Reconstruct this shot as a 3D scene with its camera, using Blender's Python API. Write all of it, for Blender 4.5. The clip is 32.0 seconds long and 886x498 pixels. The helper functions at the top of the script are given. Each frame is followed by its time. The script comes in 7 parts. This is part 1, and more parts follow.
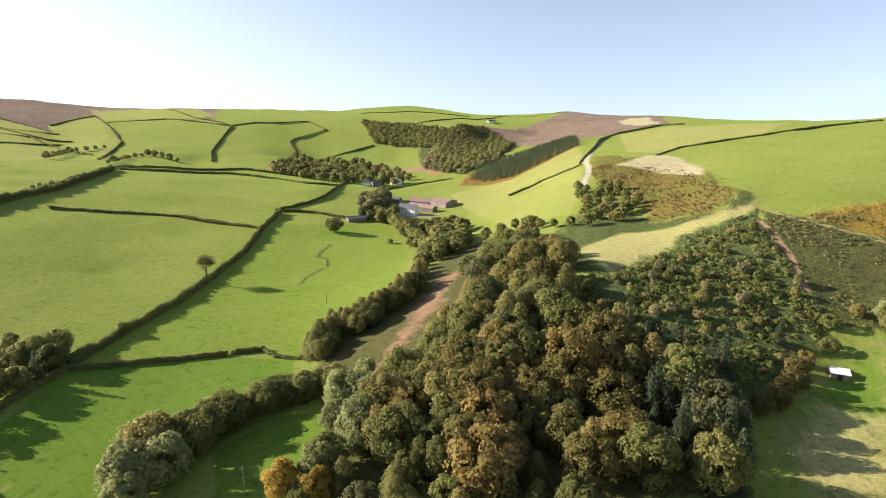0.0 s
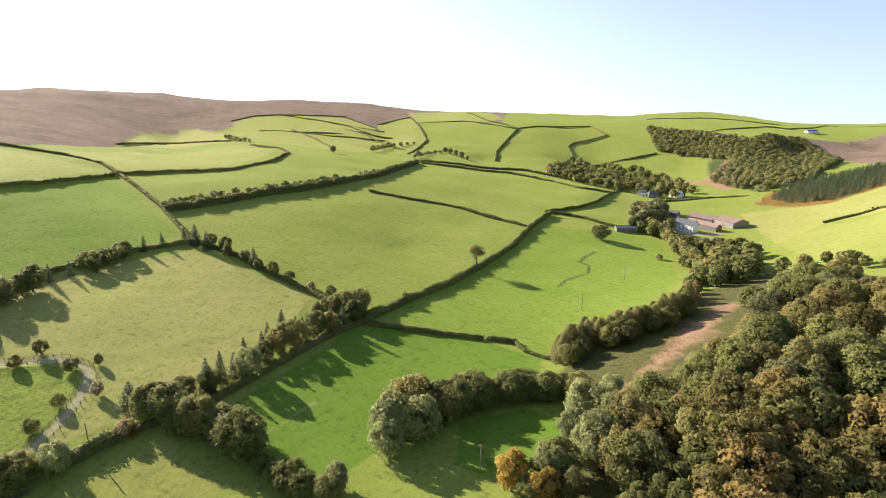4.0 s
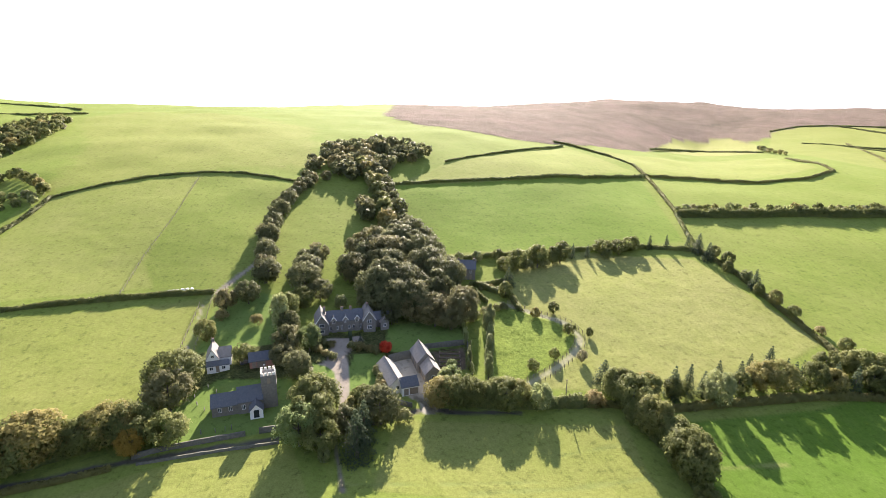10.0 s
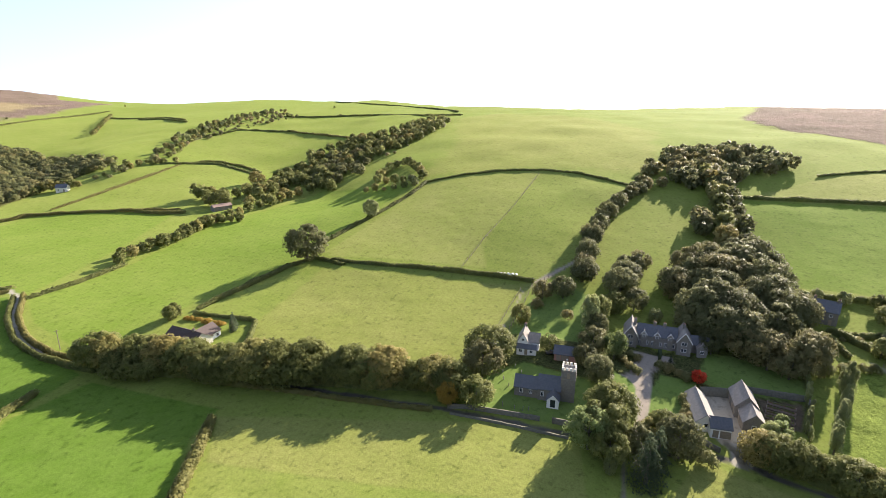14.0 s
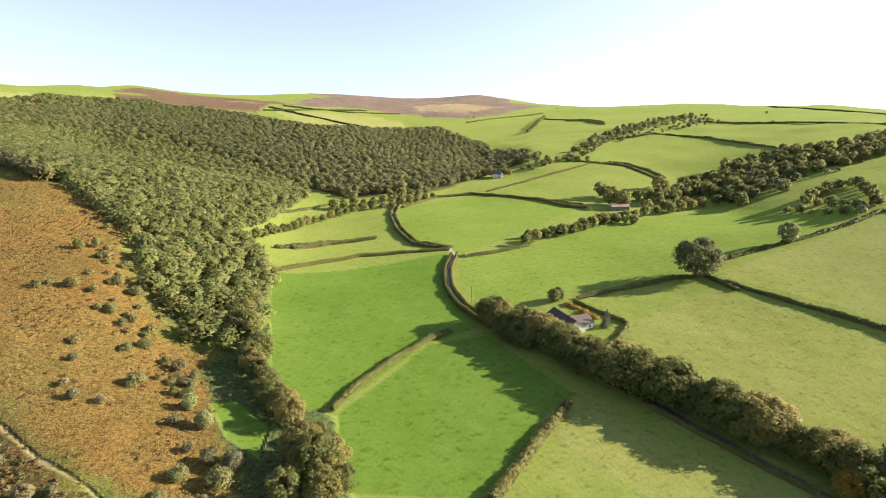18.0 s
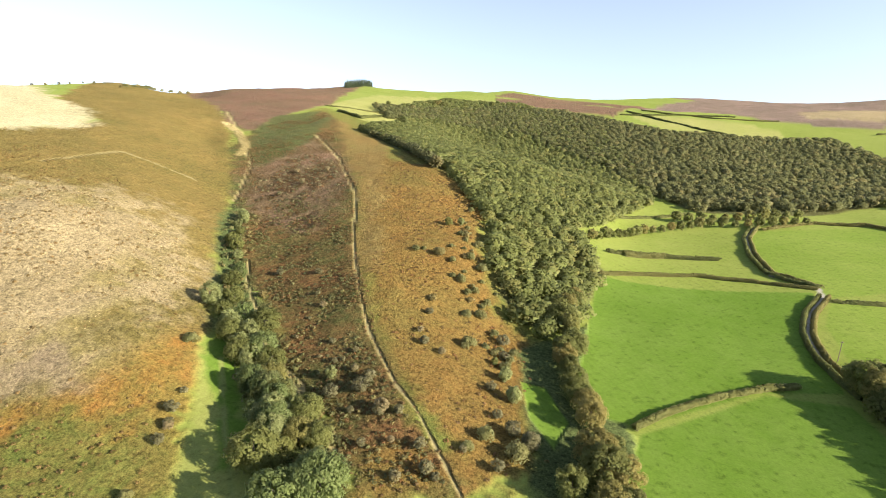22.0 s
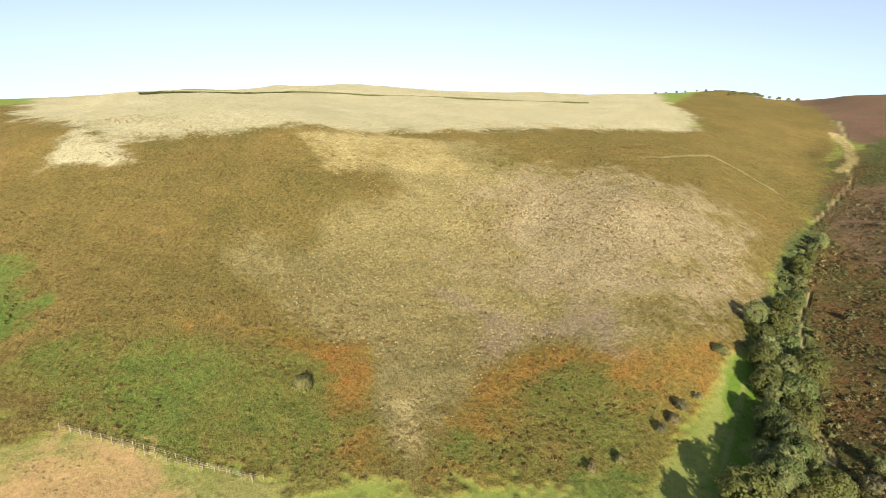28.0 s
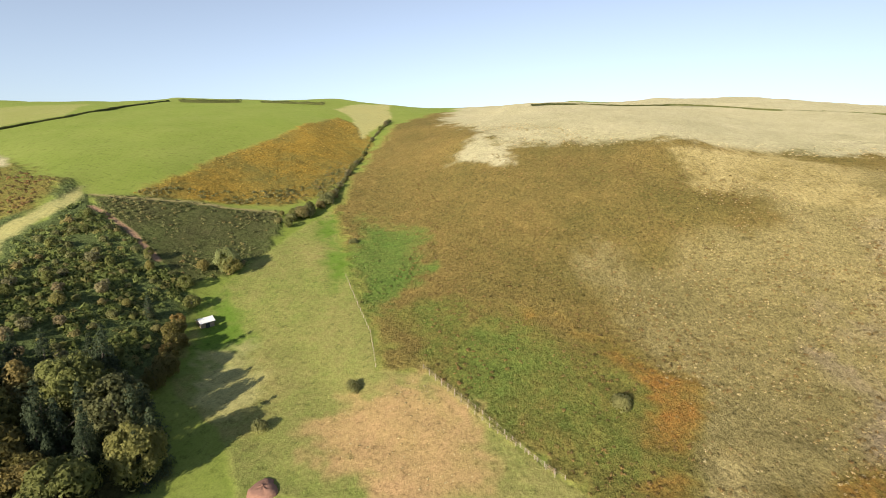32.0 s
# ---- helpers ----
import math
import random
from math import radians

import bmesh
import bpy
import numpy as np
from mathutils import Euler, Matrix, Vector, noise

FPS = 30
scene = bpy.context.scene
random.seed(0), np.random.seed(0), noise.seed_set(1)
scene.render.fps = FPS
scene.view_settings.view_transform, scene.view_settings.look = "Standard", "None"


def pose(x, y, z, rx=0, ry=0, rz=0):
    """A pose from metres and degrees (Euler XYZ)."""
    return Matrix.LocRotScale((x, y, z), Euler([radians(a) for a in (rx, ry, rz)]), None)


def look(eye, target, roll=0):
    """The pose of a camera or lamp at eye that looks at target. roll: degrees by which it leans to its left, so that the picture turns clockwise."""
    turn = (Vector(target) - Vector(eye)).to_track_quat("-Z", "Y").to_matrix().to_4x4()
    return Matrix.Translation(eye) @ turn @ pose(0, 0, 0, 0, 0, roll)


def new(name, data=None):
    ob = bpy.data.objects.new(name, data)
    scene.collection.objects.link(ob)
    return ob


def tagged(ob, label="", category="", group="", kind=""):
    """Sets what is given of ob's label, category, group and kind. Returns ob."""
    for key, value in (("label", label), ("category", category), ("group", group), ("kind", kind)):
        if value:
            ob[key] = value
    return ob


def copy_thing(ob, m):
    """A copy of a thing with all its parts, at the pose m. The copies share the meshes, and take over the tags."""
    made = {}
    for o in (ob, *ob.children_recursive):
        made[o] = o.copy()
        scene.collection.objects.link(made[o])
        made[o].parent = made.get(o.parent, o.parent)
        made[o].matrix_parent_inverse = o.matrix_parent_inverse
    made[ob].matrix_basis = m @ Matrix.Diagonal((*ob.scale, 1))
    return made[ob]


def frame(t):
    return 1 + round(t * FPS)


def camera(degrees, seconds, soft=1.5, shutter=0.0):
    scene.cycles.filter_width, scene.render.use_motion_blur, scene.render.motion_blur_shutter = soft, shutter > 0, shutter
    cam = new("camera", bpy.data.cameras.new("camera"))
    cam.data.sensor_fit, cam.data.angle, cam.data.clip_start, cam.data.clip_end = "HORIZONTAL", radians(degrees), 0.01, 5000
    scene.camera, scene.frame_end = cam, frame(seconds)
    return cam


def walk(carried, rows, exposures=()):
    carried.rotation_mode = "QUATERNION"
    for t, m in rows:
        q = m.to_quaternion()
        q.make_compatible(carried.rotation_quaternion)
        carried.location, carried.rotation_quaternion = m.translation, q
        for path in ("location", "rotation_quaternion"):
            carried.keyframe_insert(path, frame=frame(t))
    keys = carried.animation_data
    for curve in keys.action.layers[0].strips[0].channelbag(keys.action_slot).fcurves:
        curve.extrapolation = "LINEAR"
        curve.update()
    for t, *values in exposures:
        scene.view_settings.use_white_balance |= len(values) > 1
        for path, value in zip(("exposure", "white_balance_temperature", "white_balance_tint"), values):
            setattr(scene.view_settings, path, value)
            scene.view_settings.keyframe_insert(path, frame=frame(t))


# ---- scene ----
cam = camera(80.75, 32.0, 0.6)
EYE = (0.0, 0.0, 85.0)
# seconds, yaw, pitch, roll of the hovering camera
PATH = [
    (0.0, -0.02, -15.55, -1.05),
    (0.5, 2.79, -15.53, -1.09),
    (1.0, 6.00, -15.53, -1.22),
    (1.5, 9.60, -15.56, -1.23),
    (2.0, 13.15, -15.54, -1.34),
    (2.5, 16.73, -15.57, -1.36),
    (4.5, 34.34, -15.74, -1.34),
    (5.0, 39.61, -15.79, -1.29),
    (5.5, 45.63, -15.85, -1.25),
    (6.0, 51.65, -15.89, -1.17),
    (6.5, 57.14, -15.90, -1.12),
    (7.0, 61.26, -15.93, -1.13),
    (7.5, 65.21, -15.93, -1.04),
    (8.0, 68.67, -15.84, -0.97),
    (8.5, 71.82, -15.81, -0.92),
    (9.0, 75.60, -15.80, -0.92),
    (9.5, 79.03, -15.84, -0.82),
    (10.0, 82.49, -15.84, -0.76),
    (10.5, 86.62, -15.79, -0.71),
    (11.0, 90.58, -15.75, -0.58),
    (11.5, 95.37, -15.85, -0.59),
    (12.0, 99.31, -15.79, -0.52),
    (12.5, 103.38, -15.84, -0.54),
    (13.0, 107.88, -15.85, -0.44),
    (13.5, 112.42, -15.83, -0.50),
    (14.0, 117.94, -15.93, -0.37),
    (14.5, 123.98, -15.92, -0.38),
    (15.0, 129.82, -15.96, -0.40),
    (15.5, 135.95, -15.96, -0.47),
    (17.5, 155.62, -15.93, -0.58),
    (18.0, 160.33, -15.92, -0.56),
    (18.5, 164.73, -15.90, -0.53),
    (19.0, 169.13, -15.85, -0.47),
    (19.5, 173.48, -15.88, -0.51),
    (20.0, 178.11, -15.95, -0.54),
    (20.5, 182.77, -16.04, -0.68),
    (21.0, 187.64, -16.02, -0.71),
    (21.5, 192.23, -15.93, -0.76),
    (22.0, 197.02, -15.91, -0.77),
    (22.5, 202.21, -15.85, -0.86),
    (23.0, 207.89, -15.83, -0.99),
    (23.5, 213.53, -15.81, -1.16),
    (24.0, 219.29, -15.91, -1.23),
    (24.5, 224.96, -16.02, -1.28),
    (25.0, 230.42, -16.11, -1.32),
    (25.5, 235.48, -16.19, -1.31),
    (26.0, 240.38, -16.16, -1.30),
    (26.5, 244.56, -16.11, -1.13),
    (28.5, 258.87, -16.22, -0.97),
    (29.0, 262.47, -16.34, -1.03),
    (29.5, 266.41, -16.33, -0.97),
    (30.0, 271.59, -16.39, -0.99),
    (30.5, 275.80, -16.28, -1.08),
    (31.0, 279.81, -16.30, -1.08),
    (31.5, 287.21, -16.27, -1.10),
    (32.0, 293.85, -15.74, -1.66),
]
walk(cam, [(t, pose(*EYE, 90 + p, r, y)) for t, y, p, r in PATH], [
    (0.0, 1.15, 6500, 14), (4.0, 1.33, 6400, 15), (6.0, 1.47, 6300, 16), (8.0, 1.70, 6200, 17), (11.0, 1.84, 6200, 17), (13.0, 1.70, 6250, 16),
    (15.0, 1.47, 6350, 15), (18.0, 1.44, 6450, 14), (21.0, 1.45, 6450, 13), (26.0, 1.10, 6450, 11), (32.0, 0.82, 6500, 11)])

# ---- daylight ----
SUN_YAW, SUN_UP = 80.0, 22.0
world = bpy.data.worlds.new("sky")
scene.world = world
world.use_nodes = True
wn, wl = world.node_tree.nodes, world.node_tree.links
wn.clear()
sky = wn.new("ShaderNodeTexSky")
sky.sky_type = 'NISHITA'
sky.sun_disc = False
sky.sun_elevation = radians(SUN_UP)
sky.sun_rotation = radians(-SUN_YAW)
sky.air_density, sky.dust_density, sky.ozone_density, sky.altitude = 1.0, 1.1, 3.0, 200
coord = wn.new("ShaderNodeTexCoord")
split = wn.new("ShaderNodeSeparateXYZ")
join = wn.new("ShaderNodeCombineXYZ")
lift = wn.new("ShaderNodeMath")
lift.operation, lift.use_clamp = 'MULTIPLY_ADD', True
lift.inputs[1].default_value, lift.inputs[2].default_value = 1.1, 0.125
wl.new(coord.outputs["Generated"], split.inputs[0])
wl.new(split.outputs[2], lift.inputs[0])
wl.new(split.outputs[0], join.inputs[0])
wl.new(split.outputs[1], join.inputs[1])
wl.new(lift.outputs[0], join.inputs[2])
wl.new(join.outputs[0], sky.inputs[0])
bg = wn.new("ShaderNodeBackground")
bg.inputs[1].default_value = 0.112
wout = wn.new("ShaderNodeOutputWorld")
haze = wn.new("ShaderNodeHueSaturation")
haze.inputs["Saturation"].default_value = 0.64
wl.new(sky.outputs[0], haze.inputs["Color"])
wl.new(haze.outputs[0], bg.inputs[0])
wl.new(bg.outputs[0], wout.inputs[0])
sun = new("sun", bpy.data.lights.new("sun", 'SUN'))
sun.data.energy, sun.data.angle, sun.data.color = 5.0, radians(0.6), (1.0, 0.885, 0.71)
up = radians(SUN_UP)
way = Vector((-math.sin(radians(SUN_YAW)) * math.cos(up), math.cos(radians(SUN_YAW)) * math.cos(up), math.sin(up)))
sun.matrix_world = look(way * 1500, (0, 0, 0))

# ---- the lie of the land ----
SPOTS = []


def landform(name, line):
    """One line of the relief: places and heights along a valley, a slope or a ridge."""
    SPOTS.extend(line)


landform("valley_floor", [(-61, 610, -6), (-18, 414, -4), (-54, 265, -2), (-89, 139, -1), (-69, 97, -1), (-98, 48, -1), (-113, 18, -1), (-133, -33, -0), (-94, -72, 0), (-38, -133, 1), (-33, -153, 1), (-31, -197, 2), (-100, -257, 4), (-16, -357, 5), (-116, -428, 8)])
landform("near_west_fields", [(-163, 247, 2), (-193, 327, 6), (-256, 491, 16), (-124, 515, 4), (-187, 29, 4), (-195, 99, 8), (-178, -12, 3)])
landform("north_west_hollow", [(-295, 635, 10), (-182, 764, -2), (-75, 847, 4.4)])
landform("north_west_hill", [(-408, 891, 40.7), (-610, 1204, 64.6), (-205, 1060, 37.4), (-338, 962, 44), (-395, 696, 23.7)])
landform("far_skyline", [(-1033, 1350, 74.8), (-427, 1438, 58.9), (-146, 2195, 74.4), (420, 1853, 71), (611, 1586, 64.8), (-1552, 694, 93.7), (-1420, 934, 91.3), (-1666, 341, 68.5), (-1499, -56, 63.9), (-1197, 1207, 86.6), (-1700, 6, 68.2), (-1513, 520, 78.5), (-1104, -1158, 83), (-879, -2017, 104.6), (-225, -2188, 103.7), (409, -1443, 101.2), (-310, -1976, 98.4), (253, -1479, 109.4), (522, -1081, 109.1), (543, -840, 102.9), (594, -741, 97.3), (703, -638, 103.4)])
landform("valley_woods", [(-66, 998, 27.1), (-76, 1147, 48), (72, 997, 19.2), (41, 1049, 42.4), (236, 1329, 13.8)])
landform("road_spur", [(32, 424, 2), (8, 347, -3), (80, 433, 20.3), (106, 386, 40.5), (147, 582, 48.6), (42, 558, 6.5), (192, 569, 53.2), (284, 694, 63.7), (383, 703, 70.2), (503, 622, 76.8), (508, 618, 80.3), (575, 399, 85.4)])
landform("bracken_spur", [(147, 350, 41.8), (148, 261, 45), (103, 250, 29.2), (100, 213, 30.4), (56, 182, 29.3), (186, 235, 44.6), (150, 218, 37.4), (140, 183, 28.3), (152, 247, 41.6)])
landform("wooded_nose", [(19, 127, 12), (75, 152, 22), (42, 115, 8), (-15, 162, 8), (0, 223, 10), (-44, 171, -1)])
landform("meadow", [(115, 133, 12), (219, 158, 30.4), (144, 132, 18), (101, 72, 10), (71, 77, 7), (125, 175, 27.7), (114, 71, 14)])
landform("gorse_slope", [(332, 257, 61.7), (204, 206, 36.8)])
landform("upper_stream", [(321, 204, 44.9), (566, 320, 77.3)])
landform("moor_slope_north", [(200, 104, 26.7), (268, 112, 49.3), (308, 118, 65.6), (497, 151, 84.8), (994, -107, 106), (558, 52, 86.5), (497, -53, 78.1), (494, 161, 75.1), (746, 75, 85.4), (867, 242, 82), (885, 165, 92.5), (899, 39, 100.3)])
landform("moor_slope_mid", [(190, -7, 27.2), (240, -4, 49), (310, 0, 71.6), (97, 14, 8), (98, -16, 9), (144, -70, 10.2), (209, -97, 31.6), (310, -139, 65.3), (439, -195, 73.9), (824, -363, 96.9), (350, -282, 65.3), (774, -634, 99.8)])
landform("combe", [(126, -106, 18.4), (137, -166, 14.8), (90, -119, 6), (208, -256, 27.4), (316, -361, 49.4), (594, -676, 80.9)])
landform("moor_slope_south", [(198, -135, 44.9), (207, -188, 41.8), (344, -290, 67.1), (330, -348, 59)])
landform("bracken_ridge", [(129, -260, 39.4), (78, -162, 21.4), (23, -91, 5), (41, -111, 10), (304, -541, 71.9), (234, -361, 48.9), (113, -342, 47.3), (50, -204, 25.9), (28, -169, 8), (0, -221, 3)])
landform("oak_hill_far", [(-67, -433, 6), (-37, -749, 36), (-219, -821, 28), (-278, -623, 10), (-226, -1077, 62.1), (191, -982, 76.6)])
landform("oak_hill_near", [(69, -556, 14), (2, -490, 10), (153, -621, 30), (71, -696, 32), (2, -640, 24), (67, -435, 36), (2, -400, 22), (-39, -439, 8)])
landform("south_fields", [(-353, -354, 15), (-214, -296, 8), (-301, -257, 14), (-410, -491, 35.2), (-306, -539, 31.7), (-427, -792, 38.4), (-533, -597, 56.5), (-1059, -754, 84.8), (-618, -425, 64.7), (-478, -440, 40.2)])
landform("west_hill", [(-350, -194, 35.2), (-243, -211, 14), (-599, -162, 69.1), (-755, -319, 75.6), (-1100, 8, 76.4), (-560, 22, 58.2), (-339, -27, 29.7), (-269, 22, 12.4), (-490, 175, 44.5), (-376, 138, 37.1), (-207, -89, 8)])
landform("park_hill", [(-313, 104, 23.1), (-241, 122, 11.9), (-471, 93, 49.2), (-556, 66, 60.8), (-506, 189, 46.6), (-438, 410, 32.8), (-387, 210, 31), (-309, 284, 23.7), (-373, 470, 26.5)])
landform("moor_west", [(-752, 494, 17.7), (-632, 641, 35.8), (-496, 690, 21.4), (-609, 1034, 52.4)])
landform("under_the_camera", [(0, 0, 2), (60, 0, 4), (0, 60, 3), (-60, 0, 2), (0, -60, 3)])
for k in range(24):
    landform("far_rim", [(4700 * math.cos(k * 0.262), 4700 * math.sin(k * 0.262), -40)])


def warp(x, y):
    r = np.hypot(x, y) + 1e-9
    k = np.arcsinh(r / 120) / r
    return x * k, y * k


spots = np.array(SPOTS, float)
SU, SV = warp(spots[:, 0], spots[:, 1])
SOFT = 0.02


def fit_land():
    n = len(spots)
    m = np.zeros((n + 1, n + 1))
    m[:n, :n] = -np.sqrt((SU[:, None] - SU) ** 2 + (SV[:, None] - SV) ** 2 + SOFT ** 2) + np.eye(n) * 0.004
    m[n, :n] = m[:n, n] = 1
    return np.linalg.solve(m, np.r_[spots[:, 2], 0])


SW = fit_land()


def heights(x, y):
    """Ground height at arrays of places."""
    x, y = np.asarray(x, float), np.asarray(y, float)
    u, v = warp(x, y)
    out = np.full(u.shape, SW[-1])
    for a, b, w in zip(SU, SV, SW):
        out -= w * np.sqrt((u - a) ** 2 + (v - b) ** 2 + SOFT ** 2)
    # folds of the far moors
    far = np.clip((np.hypot(x, y) - 850) / 400, 0, 1)
    return out + far * (11 * (smooth_noise(x, y, 210, 9) - 0.5) + 5 * (smooth_noise(x, y, 90, 10) - 0.5))


def height(x, y):
    return float(heights(np.array([x]), np.array([y]))[0])


def smooth_noise(x, y, size, seed=0):
    """Value noise on a lattice of that size, 0 to 1."""
    x, y = x / size + seed * 17.31, y / size + seed * 9.77
    i, j = np.floor(x).astype(np.int64), np.floor(y).astype(np.int64)
    fx, fy = x - i, y - j
    fx, fy = fx * fx * (3 - 2 * fx), fy * fy * (3 - 2 * fy)

    def h(a, b):
        q = np.sin(a * 127.1 + b * 311.7 + seed * 74.7) * 43758.5453
        return q - np.floor(q)
    return (h(i, j) * (1 - fx) + h(i + 1, j) * fx) * (1 - fy) + (h(i, j + 1) * (1 - fx) + h(i + 1, j + 1) * fx) * fy


# ---- ground cover ----
ZONES = []


def zone(line, cover, ragged=0.0):
    """An area of one ground cover."""
    ZONES.append((np.array(line, float), cover, ragged))


# cover: first colour, second colour, roughness of the growth in metres
COVER = {
    "pasture": ((0.152, 0.198, 0.037), (0.190, 0.222, 0.054), 0.2),
    "bright_pasture": ((0.092, 0.160, 0.020), (0.115, 0.180, 0.031), 0.2),
    "yellow_pasture": ((0.190, 0.222, 0.052), (0.222, 0.238, 0.070), 0.22),
    "pale_pasture": ((0.214, 0.232, 0.065), (0.250, 0.250, 0.087), 0.3),
    "straw": ((0.400, 0.362, 0.220), (0.315, 0.292, 0.165), 0.7),
    "moor": ((0.200, 0.145, 0.048), (0.130, 0.110, 0.034), 0.95),
    "moor_pale": ((0.335, 0.275, 0.155), (0.235, 0.188, 0.098), 0.95),
    "bracken": ((0.208, 0.120, 0.036), (0.160, 0.124, 0.037), 0.95),
    "bracken_green": ((0.115, 0.150, 0.034), (0.172, 0.132, 0.040), 0.9),
    "heather": ((0.165, 0.086, 0.038), (0.070, 0.092, 0.030), 1.0),
    # purple heather made paler, the distant air's haze put into the colour
    "hazy_purple_moor": ((0.235, 0.170, 0.135), (0.130, 0.106, 0.072), 0.95),
    "gorse": ((0.280, 0.185, 0.036), (0.125, 0.120, 0.036), 0.9),
    "fern": ((0.084, 0.142, 0.028), (0.124, 0.150, 0.038), 0.7),
    "scrub": ((0.098, 0.125, 0.044), (0.077, 0.100, 0.036), 1.0),
    "wood_floor": ((0.077, 0.085, 0.036), (0.095, 0.090, 0.032), 0.6),
    "clearfell": ((0.300, 0.190, 0.120), (0.210, 0.140, 0.090), 0.5),
    "rushes": ((0.380, 0.250, 0.120), (0.300, 0.230, 0.090), 0.4),
    "track": ((0.275, 0.235, 0.110), (0.225, 0.190, 0.085), 0.15),
    "garden": ((0.129, 0.195, 0.044), (0.154, 0.210, 0.058), 0.1),
    "asphalt": ((0.080, 0.074, 0.060), (0.105, 0.098, 0.078), 0.03),
    "park_way": ((0.330, 0.315, 0.200), (0.285, 0.285, 0.165), 0.1),
    "soil": ((0.135, 0.100, 0.072), (0.095, 0.085, 0.050), 0.4),
    "gravel": ((0.340, 0.295, 0.240), (0.280, 0.245, 0.200), 0.05),
    "lane": ((0.400, 0.370, 0.310), (0.330, 0.310, 0.260), 0.05),
    "yard": ((0.500, 0.440, 0.330), (0.440, 0.380, 0.290), 0.05),
    "track_grass": ((0.165, 0.205, 0.055), (0.195, 0.215, 0.066), 0.2),
    "straw_grass": ((0.278, 0.275, 0.115), (0.325, 0.295, 0.115), 0.4),
    "pasture_b": ((0.130, 0.194, 0.028), (0.165, 0.218, 0.043), 0.18),
    "pasture_c": ((0.178, 0.205, 0.048), (0.214, 0.228, 0.065), 0.25),
    "rough_paddock": ((0.206, 0.260, 0.051), (0.124, 0.170, 0.032), 0.5),
    "moor_gold": ((0.275, 0.228, 0.098), (0.195, 0.165, 0.066), 0.95),
    # green heather; the dark tone also carries the shade over the manor gardens
    "heather_and_garden_shade": ((0.091, 0.108, 0.036), (0.077, 0.076, 0.032), 0.95),
    "heather_red": ((0.225, 0.145, 0.090), (0.110, 0.090, 0.040), 1.0),
    "bracken_light": ((0.200, 0.160, 0.056), (0.185, 0.120, 0.042), 0.95),
    "bracken_orange": ((0.295, 0.142, 0.038), (0.165, 0.142, 0.038), 0.9),
    "bracken_red": ((0.170, 0.098, 0.066), (0.115, 0.090, 0.052), 0.9),
    "moor_grey": ((0.265, 0.205, 0.130), (0.205, 0.168, 0.092), 0.9),
    "moor_straw": ((0.400, 0.330, 0.150), (0.215, 0.172, 0.062), 0.9),
    "meadow": ((0.170, 0.198, 0.051), (0.235, 0.208, 0.076), 0.45),
    "ditch": ((0.052, 0.060, 0.026), (0.075, 0.070, 0.030), 0.4),
    "garden_path": ((0.200, 0.175, 0.130), (0.160, 0.145, 0.100), 0.05),
}

# --- northern hills ---
zone([(-511, 146), (-501, 187), (-553, 305), (-756, 445), (-753, 586), (-769, 703), (-575, 773), (-675, 1038), (-498, 1127), (-1006, 2305), (-1650, 2012), (-2102, 1410), (-2054, 607)], "hazy_purple_moor", 4)
zone([(-665, 14), (-555, 56), (-514, 119), (-497, 196), (-604, 345), (-735, 581), (-800, 676), (-615, 854), (-1689, 2314), (-2466, 1262), (-1462, 90)], "hazy_purple_moor", 4)
zone([(-679, 823), (-564, 767), (-604, 928), (-425, 1000), (-598, 1433), (-1406, 2190), (-1522, 1860)], "hazy_purple_moor", 4)
zone([(-610, 946), (-489, 962), (-442, 1042), (-617, 1360), (-756, 1197)], "yellow_pasture", 2)
zone([(-597, 331), (-800, 482), (-805, 580), (-688, 546), (-601, 482)], "pale_pasture", 1)
zone([(-813, 660), (-831, 734), (-789, 783), (-704, 844), (-588, 787), (-429, 596), (-382, 482), (-459, 466), (-611, 501)], "pasture_c", 1)
zone([(-611, 826), (-639, 940), (-642, 996), (-482, 770), (-425, 644), (-465, 653)], "yellow_pasture", 1)
zone([(102, 1248), (291, 1563), (840, 2525), (1056, 2634), (317, 739), (164, 600), (130, 884)], "hazy_purple_moor", 4)
zone([(414, 1261), (492, 1410), (549, 1424), (306, 730), (330, 957)], "straw", 3)
zone([(-177, 1170), (-75, 1124), (19, 1029), (102, 1248), (124, 878), (71, 673), (19, 621), (-28, 698), (-40, 879), (-123, 943)], "scrub", 3)
zone([(-105, 736), (-40, 715), (-27, 681), (-69, 699)], "clearfell", 2)
zone([(-35, 703), (-16, 864), (6, 674), (-8, 635)], "clearfell", 2)
zone([(8, 508), (39, 524), (68, 506), (141, 546), (126, 464), (111, 419), (59, 438), (30, 388)], "pale_pasture", 1)
zone([(30, 388), (59, 433), (110, 415), (94, 348), (74.3, 292.7), (42.5, 318.2)], "yellow_pasture", 1)
zone([(17, 549), (32, 608), (158, 654), (141, 546), (68, 506)], "bracken", 2)
zone([(107, 385), (131, 456), (145, 425), (169, 376), (162, 312), (150.8, 260.9), (127.0, 239.3), (104.5, 254.5), (100.9, 331.6)], "bracken_green", 6)
zone([(130, 391), (164, 417), (174, 398), (172, 345), (159, 319), (145, 365)], "straw", 2)
zone([(202, 608), (265, 647), (333, 611), (380, 584), (279, 463), (228, 449), (194, 434), (172, 420), (156, 445)], "pale_pasture", 1)
zone([(99.2, 325.5), (105.1, 256.1), (127.0, 239.3), (151.7, 257.2), (147.5, 236.6), (110.8, 237.2), (86.0, 240.6), (56.4, 212.0), (60.9, 173.7), (45.4, 179.1), (42.9, 237.4)], "scrub", 4)
